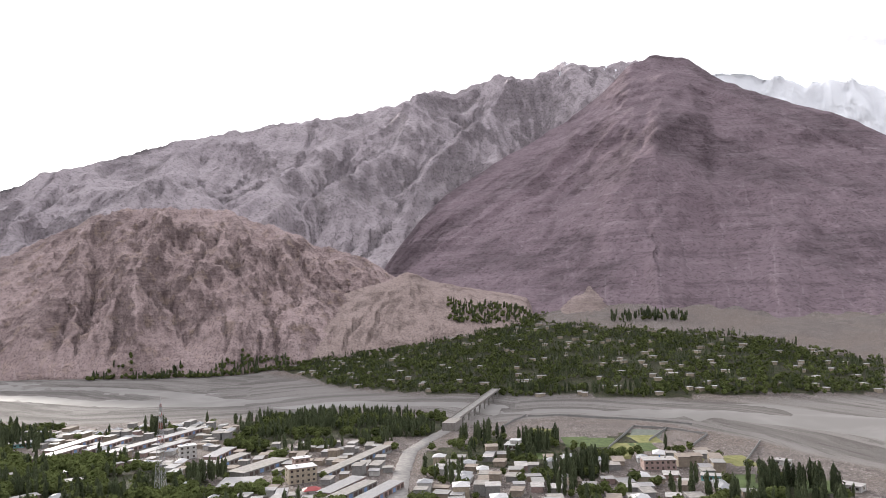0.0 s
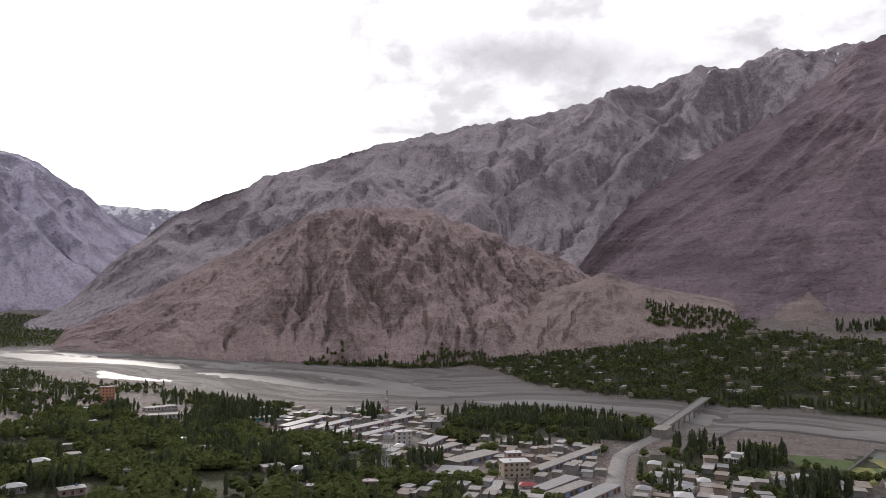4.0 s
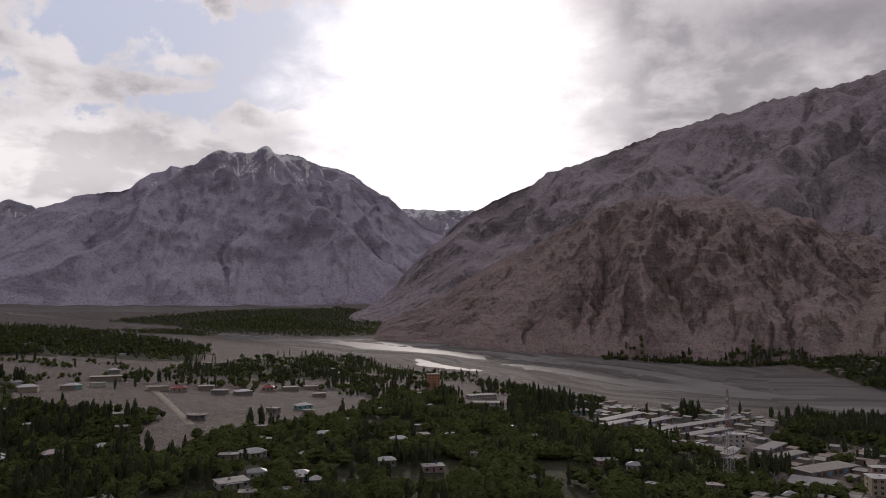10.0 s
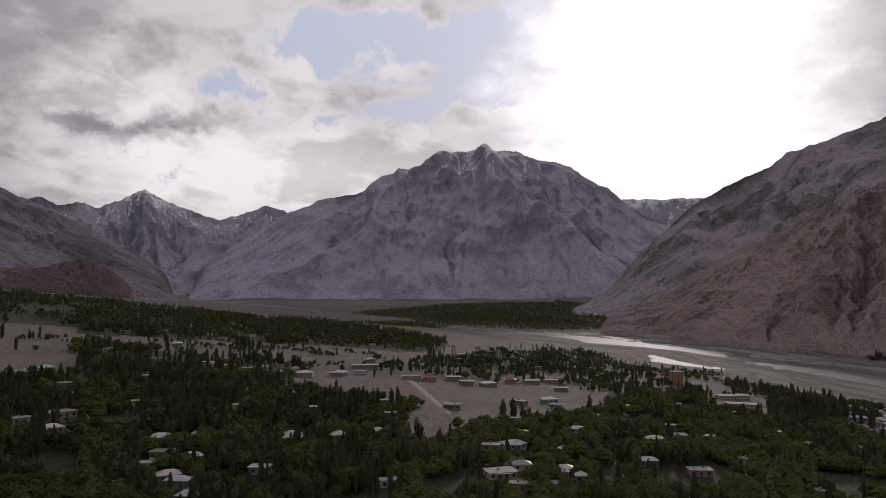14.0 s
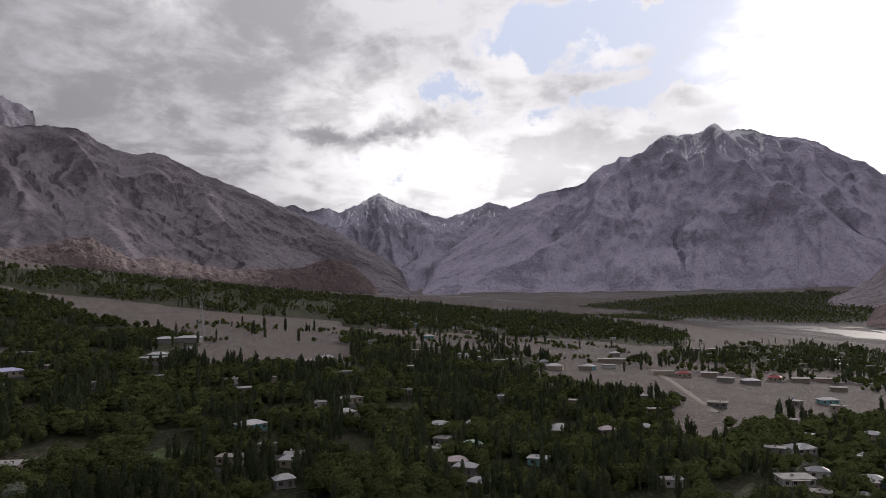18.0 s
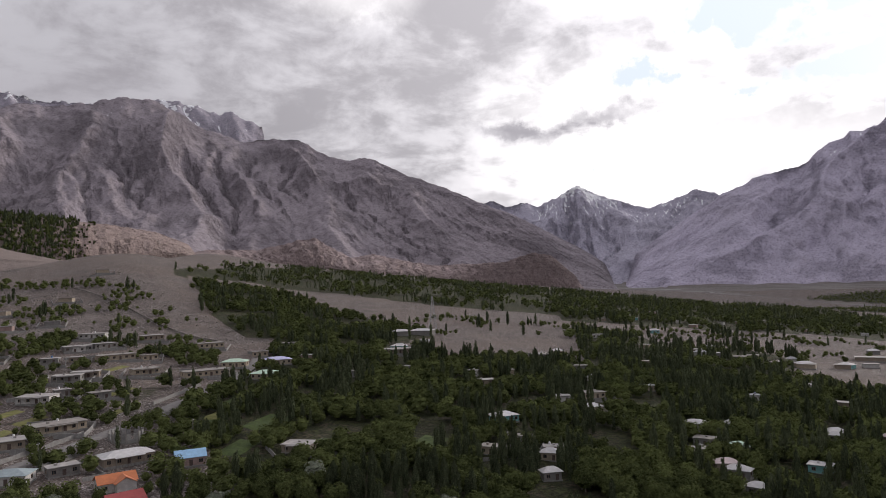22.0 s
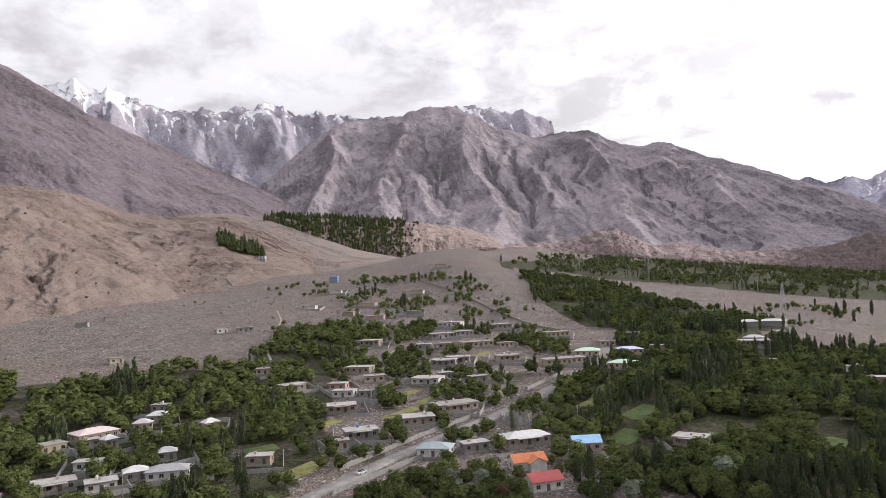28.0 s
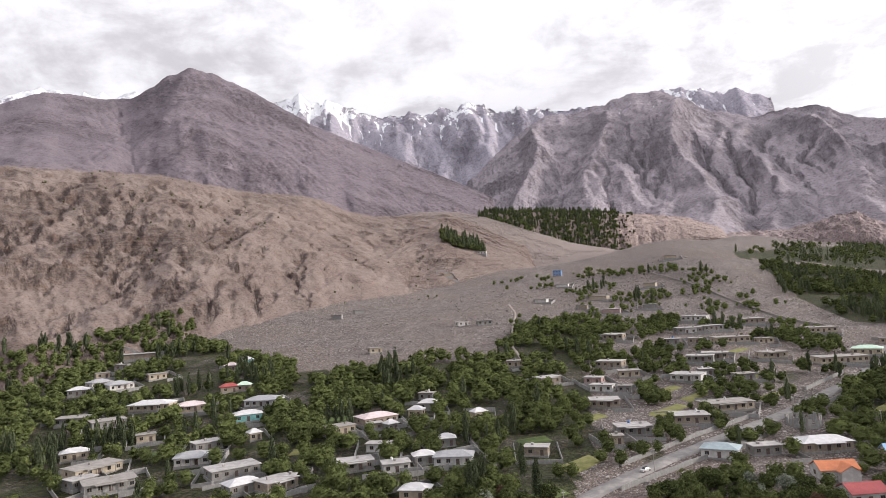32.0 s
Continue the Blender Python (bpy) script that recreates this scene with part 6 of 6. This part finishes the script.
def crown_template(kind, leaves, size, seed):
    """Leaf sprays over an uneven crown: triangles of (n, 3, 3), for a tree of height 1 and unit spread."""
    g = np.random.default_rng(seed)
    if kind == "poplar":
        h = g.uniform(0.06, 1.0, leaves) ** 0.9
        rad = 0.5 * (1 - np.abs(2 * h - 0.9) ** 3 / 1.45) * (0.55 + 0.45 * g.random(leaves))
        a = g.uniform(0, 2 * np.pi, leaves)
        c = np.stack([np.cos(a) * rad, np.sin(a) * rad, h], -1)
        lift, face = 0.5, None
    else:
        lobes = max(5, min(12, leaves // 7))
        la = np.arange(lobes) * 2.4 + g.uniform(-0.4, 0.4, lobes)
        lh = 0.34 + 0.46 * (np.arange(lobes) + g.random(lobes)) / lobes
        lr = (0.31 - 0.75 * np.abs(lh - 0.5) ** 1.5) * g.uniform(0.55, 1.0, lobes)
        centre = np.stack([np.cos(la) * lr, np.sin(la) * lr, lh], -1)
        ball = g.uniform(0.15, 0.23, lobes)
        pick = g.integers(0, lobes, leaves)
        d = g.normal(size=(leaves, 3))
        d[:, 2] = np.where(d[:, 2] < -0.4, -d[:, 2], d[:, 2])
        d /= np.linalg.norm(d, axis=1)[:, None]
        c = centre[pick] + d * (ball[pick] * g.uniform(0.8, 1.08, leaves))[:, None]
        c[:, 2] = np.clip(c[:, 2], 0.1, 1.02)
        face = d
        lift = 0.8
    out = c - np.array([0, 0, 0.5])
    out = out / (np.linalg.norm(out, axis=1)[:, None] + 1e-6)
    nrm = (out if face is None else 0.4 * out + face) + g.normal(size=c.shape) * 0.4 + np.array([0, 0, lift * 0.4])
    nrm /= np.linalg.norm(nrm, axis=1)[:, None]
    t = np.cross(nrm, g.normal(size=c.shape))
    t /= np.linalg.norm(t, axis=1)[:, None]
    b = np.cross(nrm, t)
    s = size * g.uniform(0.6, 1.25, (leaves, 1))
    return np.stack([c - t * s - b * s * 0.7, c + t * s - b * s * 0.8, c + t * s * 0.15 + b * s * 1.15], 1)


def core_template(kind):
    """A dark closed heart of the crown, so that it cannot be seen through."""
    ring = 5
    rows = ((0.12, 0.3), (0.45, 0.42), (0.8, 0.26), (0.96, 0.03)) if kind == "poplar" else ((0.2, 0.2), (0.45, 0.4), (0.72, 0.3), (0.88, 0.06))
    pts = np.array([[(math.cos(k * math.tau / ring + i) * r, math.sin(k * math.tau / ring + i) * r, h) for k in range(ring)] for i, (h, r) in enumerate(rows)])
    quads = []
    for i in range(len(rows) - 1):
        for k in range(ring):
            quads.append([pts[i][k], pts[i][(k + 1) % ring], pts[i + 1][(k + 1) % ring]])
            quads.append([pts[i][k], pts[i + 1][(k + 1) % ring], pts[i + 1][k]])
    return np.array(quads) * np.array([0.85, 0.85, 1.0])


def quads_mesh(name, quads, mat, tint=None):
    """A mesh of separate faces, (n, corners, 3)."""
    n, k = quads.shape[:2]
    me = bpy.data.meshes.new(name)
    me.vertices.add(n * k)
    me.vertices.foreach_set("co", quads.astype(np.float32).ravel())
    me.loops.add(n * k)
    me.loops.foreach_set("vertex_index", np.arange(n * k, dtype=np.int32))
    me.polygons.add(n)
    me.polygons.foreach_set("loop_start", np.arange(0, n * k, k, dtype=np.int32))
    a = me.attributes.new("tint", "FLOAT", "POINT")
    a.data.foreach_set("value", np.repeat(np.zeros(n) if tint is None else tint, k).astype(np.float32))
    me.update(calc_edges=True)
    me.materials.append(mat)
    return me


def template(kind, leaves, size, seed):
    return np.concatenate([core_template(kind), crown_template(kind, leaves, size, seed)])


LEVELS = {
    "near": {"round": [template("round", 190, 0.062, k) for k in range(5)], "poplar": [template("poplar", 100, 0.082, k) for k in range(5)]},
    "mid": {"round": [template("round", 58, 0.106, 20 + k) for k in range(4)], "poplar": [template("poplar", 36, 0.15, 20 + k) for k in range(4)]},
    "far": {"round": [crown_template("round", 20, 0.2, 40 + k) for k in range(4)], "poplar": [crown_template("poplar", 16, 0.22, 40 + k) for k in range(4)]},
}


def keep_clear(x, y, spots):
    ok = np.ones(len(x), bool)
    for sx, sy, r in spots:
        ok &= (x - sx) ** 2 + (y - sy) ** 2 > r * r
    return ok



NEAR_TREES = []


def scatter(poly, spacing, poplar, name, label, seed, height=(6.0, 10.0), tall=(8.5, 14.5), clump=0.35):
    """Fill an outline with trees; those near the path are kept for single trees, the rest joined."""
    g = np.random.default_rng(seed)
    px, py = zip(*poly)
    xs, ys = np.meshgrid(np.arange(min(px), max(px), spacing), np.arange(min(py), max(py), spacing))
    xs, ys = xs.ravel(), ys.ravel()
    xs, ys = xs + g.uniform(-0.5, 0.5, len(xs)) * spacing, ys + g.uniform(-0.5, 0.5, len(ys)) * spacing
    bx, by = xs + fractal(xs / 40, ys / 40, 3, 0.6, seed + 2) * spacing * 3.5, ys + fractal(xs / 40 + 9, ys / 40, 3, 0.6, seed + 3) * spacing * 3.5
    ok = inside(bx, by, poly) & (fractal(xs / 55, ys / 55, 4, 0.6, seed) > -clump) & (g.random(len(xs)) < 0.9) & keep_clear(xs, ys, CLEAR)
    ok &= ~inside(xs, ys, BARE_PLAIN) | (g.random(len(xs)) < 0.1)
    xs, ys = xs[ok], ys[ok]
    zs = np.array([drop(u, v) for u, v in zip(xs, ys)]) if poly is WOOD_VILLAGE else ground_z(xs, ys)
    low = zs - ground_z(xs, ys) < 16
    xs, ys, zs = xs[low], ys[low], zs[low]
    r = np.hypot(xs - CX, ys - CY)
    stand = fractal(xs / 45 + 7, ys / 45, 2, 0.5, seed + 5)
    is_pop = stand + g.uniform(-0.25, 0.25, len(xs)) > np.quantile(stand, 1 - poplar) if poplar > 0 else np.zeros(len(xs), bool)
    plant(xs, ys, zs, r, is_pop, name, label, g, height, tall)


def plant(xs, ys, zs, r, is_pop, name, label, g, height, tall):
    parts = {"round": [], "poplar": []}
    tints = {"round": [], "poplar": []}
    for x, y, z, d, pop in zip(xs, ys, zs, r, is_pop):
        kind = "poplar" if pop else "round"
        h = g.uniform(*(tall if pop else height)) * (1 if d < 1500 else 0.8)
        w = h * (g.uniform(0.2, 0.32) if pop else g.uniform(0.85, 1.25))
        if d < SINGLE:
            NEAR_TREES.append((x, y, z, h, w, kind, g.random()))
            continue
        level = LEVELS["near" if d < 400 else "mid" if d < 950 else "far"][kind]
        q = level[g.integers(len(level))]
        a = g.uniform(0, math.tau)
        c, s = math.cos(a) * w, math.sin(a) * w
        v = np.empty_like(q)
        v[..., 0] = q[..., 0] * c - q[..., 1] * s + x
        v[..., 1] = q[..., 0] * s + q[..., 1] * c + y
        v[..., 2] = q[..., 2] * h + z - 0.3
        parts[kind].append(v)
        tints[kind].append(np.full(len(q), g.random()))
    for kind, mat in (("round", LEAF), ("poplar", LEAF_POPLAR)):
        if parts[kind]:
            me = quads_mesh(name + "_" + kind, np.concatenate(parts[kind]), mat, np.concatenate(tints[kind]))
            tagged(new(name + ("_poplars" if kind == "poplar" else "_trees"), me), label, "trees", kind="stuff")


def trunk_mesh(kind, seed):
    g = random.Random(seed)
    bm = bmesh.new()

    def limb(a, b, ra, rb):
        a, b = Vector(a), Vector(b)
        m = Matrix.Translation((a + b) / 2) @ (b - a).to_track_quat("Z", "Y").to_matrix().to_4x4()
        bmesh.ops.create_cone(bm, segments=6, radius1=ra, radius2=rb, depth=(b - a).length, matrix=m)

    if kind == "poplar":
        limb((0, 0, -0.02), (0, 0, 0.55), 0.06, 0.035)
        limb((0, 0, 0.55), (0, 0, 0.92), 0.035, 0.01)
        for k in range(5):
            a = g.uniform(0, 6.28)
            h = 0.2 + 0.12 * k
            limb((0, 0, h), (math.cos(a) * 0.25, math.sin(a) * 0.25, h + 0.14), 0.018, 0.006)
    else:
        limb((0, 0, -0.03), (0.01, 0, 0.36), 0.035, 0.026)
        for k in range(5):
            a = k * 1.26 + g.uniform(-0.3, 0.3)
            limb((0.01, 0, 0.3), (math.cos(a) * 0.24, math.sin(a) * 0.24, g.uniform(0.5, 0.75)), 0.018, 0.006)
    me = bpy.data.meshes.new("trunk")
    bm.to_mesh(me)
    bm.free()
    me.materials.append(BARK)
    return me


SINGLE = 302.0


def single_trees():
    """The trees beside the path, each a thing of its own with trunk and crown."""
    looks = {"round": (LEAF, "broad dark green leafy orchard tree", 620, 0.05), "poplar": (LEAF_POPLAR, "tall slender dark green poplar tree", 460, 0.055),
             "pale": (LEAF_PALE, "round silver-leaved willow tree", 560, 0.05), "rust": (LEAF_RUST, "small rust-brown leafy tree", 460, 0.055)}
    made = {}
    for kind, (mat, label, leaves, size) in looks.items():
        form = "poplar" if kind == "poplar" else "round"
        made[kind] = []
        for k in range(6):
            crown = quads_mesh("crown", np.concatenate([core_template(form), crown_template(form, leaves, size, 70 + k)]), mat)
            made[kind].append((trunk_mesh(form, k), crown))
    for i, (x, y, z, h, w, kind, u) in enumerate(NEAR_TREES):
        if kind == "round" and u < 0.05:
            kind = "pale"
        elif kind == "round" and u > 0.975:
            kind = "rust"
        trunk, crown = made[kind][i % 6]
        tree = tagged(new("tree" if kind != "poplar" else "poplar_tree"), looks[kind][1], "tree", "trees of the village woods")
        tree.matrix_world = pose(x, y, z - 0.2, 0, 0, (i * 77) % 360) @ Matrix.Diagonal((w, w, h, 1))
        for nm, me in (("trunk", trunk), ("crown", crown)):
            ob = new(nm, me)
            ob.parent = tree


WOODS = (
    (WOOD_VILLAGE, 5.4, 0.04, "village_wood", "dense dark green orchard trees among the village houses", 0.13, (4.5, 9.0)),
    (WOOD_POPLAR, 4.9, 0.3, "poplar_wood", "dense dark wood of poplars and leafy trees", 0.17, (5.5, 9.5)),
    (WOOD_UPPER, 6.5, 0.12, "upper_wood", "dark green trees along the edge of the fan", 0.15, (5.0, 9.0)),
    (WOOD_EAST, 5.3, 0.16, "east_wood", "dense dark wood with poplars below the village", 0.1, (6.0, 10.0)),
    (WOOD_PLAIN, 6.0, 0.38, "plain_wood", "dark poplars and trees beside the bare plain", 0.1, (5.0, 9.0)),
    (WOOD_MID, 9.0, 0.3, "middle_wood", "dark green belt of trees", 0.02, (6.0, 10.0)),
    (WOOD_BELT, 10.0, 0.3, "belt_wood", "long dark green belt of trees on the fan", 0.0, (6.0, 10.0)),
    (WOOD_SHORE, 9.0, 0.4, "shore_wood", "dark trees between houses by the river", -0.05, (6.0, 10.0)),
    (WOOD_BRIDGE, 5.2, 0.6, "bridge_wood", "tall dark poplars beside the bridge road", 0.12, (6.0, 10.0)),
    (WOOD_TOWN, 6.0, 0.5, "town_trees", "dark trees at the edge of the town", 0.2, (6.0, 10.0)),
    (WOOD_TOWN_SOUTH, 5.6, 0.2, "town_wood", "dense dark trees south of the town", 0.12, (6.0, 10.0)),
    (WOOD_FIELD, 7.0, 0.35, "field_trees", "dark trees and poplars among green fields", 0.02, (5.0, 9.0)),
    (WOOD_FIELD_EAST, 6.0, 0.6, "field_poplars", "row of tall dark poplars in the fields", 0.2, (5.0, 9.0)),
    (WOOD_ISLAND, 15.0, 0.2, "island_wood", "dark tree belt beyond the river channels", 0.3, (7.0, 11.0)),
    (WOOD_RIVERSIDE, 12.0, 0.2, "riverside_wood", "dark tree belt along the far river bank", 0.3, (7.0, 11.0)),
    (WOOD_FAR, 6.6, 0.15, "far_wood", "dark green woods of the village across the river", 0.16, (4.5, 8.5)),
    (WOOD_HILLFOOT, 9.0, 0.2, "hillfoot_wood", "dark trees at the foot of the hill", 0.1, (6.0, 10.0)),
)
SPARSE = (
    ([(-20, -335), (-60, -362), (-100, -385), (-140, -405), (-180, -400), (-200, -370), (-150, -320), (-60, -300)], 5.2, 0.03, "lower_gardens", "green orchard trees round the lower houses", 0.22, (4.0, 8.5)),
    ([(-420, -600), (-560, -640), (-740, -520), (-900, -380), (-850, -260), (-660, -300), (-640, -480), (-470, -540)], 7.0, 0.1, "strip_shrubs", "scattered shrubs and small trees on the stony strip", -0.12, (2.5, 6.0)),
    (BARE_FAN, 5.0, 0.02, "fan_shrubs", "low green trees and shrubs among the fan houses", 0.0, (3.5, 7.5)),
    (TOWN, 5.0, 0.2, "bazaar_trees", "scattered dark trees among the bazaar roofs", 0.16, (4.5, 9.0)),
    (TOWN_EAST, 5.4, 0.2, "bazaar_gardens", "scattered dark trees in the town gardens", 0.12, (4.5, 9.0)),
    ([(-260, -560), (-330, -700), (-300, -840), (-215, -960), (-120, -960), (-150, -760), (-120, -600)], 7.0, 0.02, "upper_fan_shrubs", "scattered green trees high on the stony fan", -0.1, (3.0, 7.0)),
    ([(-640, -290), (-900, -240), (-1150, -60), (-1050, 120), (-860, 160), (-740, 60), (-720, -80)], 8.0, 0.3, "river_gardens", "dark trees between the houses by the river", 0.02, (4.0, 8.0)),
)
# clearings with houses in the woods across the river
far_dice = random.Random(21)
px, py = zip(*WOOD_FAR)
roofs, bodies = [], []
while len(roofs) < 1300:
    x, y = far_dice.uniform(min(px), max(px)), far_dice.uniform(min(py), max(py))
    if inside(np.array([x]), np.array([y]), WOOD_FAR)[0]:
        z, w, d = float(ground_z(x, y)), far_dice.uniform(5, 11), far_dice.uniform(4, 7)
        m = pose(x, y, z, 0, 0, far_dice.uniform(0, 180))
        for store, top, low, grow in ((bodies, 3.3, -2.0, 0.0), (roofs, 3.65, 3.3, 0.7)):
            c = [m @ Vector((sx * (w / 2 + grow), sy * (d / 2 + grow), h)) for h in (low, top) for sx, sy in ((-1, -1), (1, -1), (1, 1), (-1, 1))]
            store += [[c[i] for i in f] for f in ((4, 5, 6, 7), (0, 1, 5, 4), (1, 2, 6, 5), (2, 3, 7, 6), (3, 0, 4, 7))]
        CLEAR.append((x, y, w * 0.6 + 2.0))
        CLEAR.append((x + 4.5, y - 8, w * 0.5 + 1.5))
tagged(new("far_house_walls", quads_mesh("far_house_walls", np.array([[tuple(v) for v in q] for q in bodies]), WALLS["cream"])), "cream walls of houses across the river", "houses", kind="stuff")
tagged(new("far_house_roofs", quads_mesh("far_house_roofs", np.array([[tuple(v) for v in q] for q in roofs]), PALE_ROOF)), "pale roofs of houses across the river", "houses", kind="stuff")
for k, (poly, spacing, poplar, name, label, clump, height) in enumerate(WOODS + SPARSE):
    scatter(poly, spacing, poplar, name, label, 100 + 11 * k, height, clump=clump)
single_trees()


def hill_grove(az, r, name, label, count, seed, tall=0.7, size=1.0):
    """Trees that stand on a hillside between two azimuths and distances."""
    g = np.random.default_rng(seed)
    a, d = g.uniform(*az, count), g.uniform(*r, count)
    x, y = polar(a, d)
    z = np.array([drop(u, v) for u, v in zip(x, y)])
    plant(x, y, z, np.full(count, 700.0), g.random(count) < tall, name, label, g, (6.0 * size, 10.0 * size), (11.0 * size, 17.0 * size))


for k in range(9):
    hill_grove((159.6 + 1.28 * k, 161.4 + 1.28 * k), (1555 - 10 * k - 5 * (k % 3), 1665 - 8 * k + 14 * (k % 2)), "terrace_grove", "dense dark poplar grove on the terrace", (90, 220, 270)[min(k, 2)], 31 + 40 * k, 0.25 + 0.1 * (k % 3), (0.7, 0.9, 1.0)[min(k, 2)])
hill_grove((158.2, 162.5), (1530, 1575), "scarp_trees", "dark trees scattered down the terrace bank", 60, 500, 0.2, 0.8)
for k, span in enumerate((((55.5, 59.0), (1345, 1375)), ((59.0, 63.0), (1322, 1350)), ((63.0, 66.5), (1345, 1375)), ((66.5, 69.5), (1385, 1412)))):
    hill_grove(*span, "hillfoot_trees", "dark trees at the foot of the rust-brown hill", (80, 90, 70, 40)[k], 61 + k, 0.3)
hill_grove((36.5, 43.5), (1440, 1520), "upper_far_wood", "dark trees above the village across the river", 260, 62, 0.3)
hill_grove((25.5, 31.0), (1360, 1420), "upper_far_poplars", "row of poplars above the village across the river", 90, 63, 0.8)
hill_grove((176.0, 203.0), (780, 1080), "hillside_shrubs", "scattered green shrubs on the dry hillside", 70, 64, 0.0, 0.35)
hill_grove((172.0, 175.2), (1060, 1110), "gully_grove", "dark trees in a gully of the hillside", 150, 32, 0.5)
hill_grove((169.0, 173.2), (1555, 1580), "crest_trees", "dark trees along the terrace crest", 60, 33)
# rows and clumps of poplars in the fields by the bridge
g = np.random.default_rng(5)
for cx, cy, count, spread in ((-340, 413, 16, 5), (-268, 354, 22, 7), (-265, 374, 12, 5), (-168, 409, 18, 6), (-152, 414, 9, 4), (-145, 421, 7, 3), (-400, 420, 14, 8), (-690, 150, 30, 18), (-640, 130, 24, 16), (-660, 268, 8, 4), (-648, 262, 5, 3)):
    x, y = cx + g.normal(size=count) * spread, cy + g.normal(size=count) * spread
    plant(x, y, ground_z(x, y), np.full(count, 350.0), np.ones(count, bool), "field_row", "clump of tall dark poplars beside fields", g, (6, 9), (13, 19))
boulders()
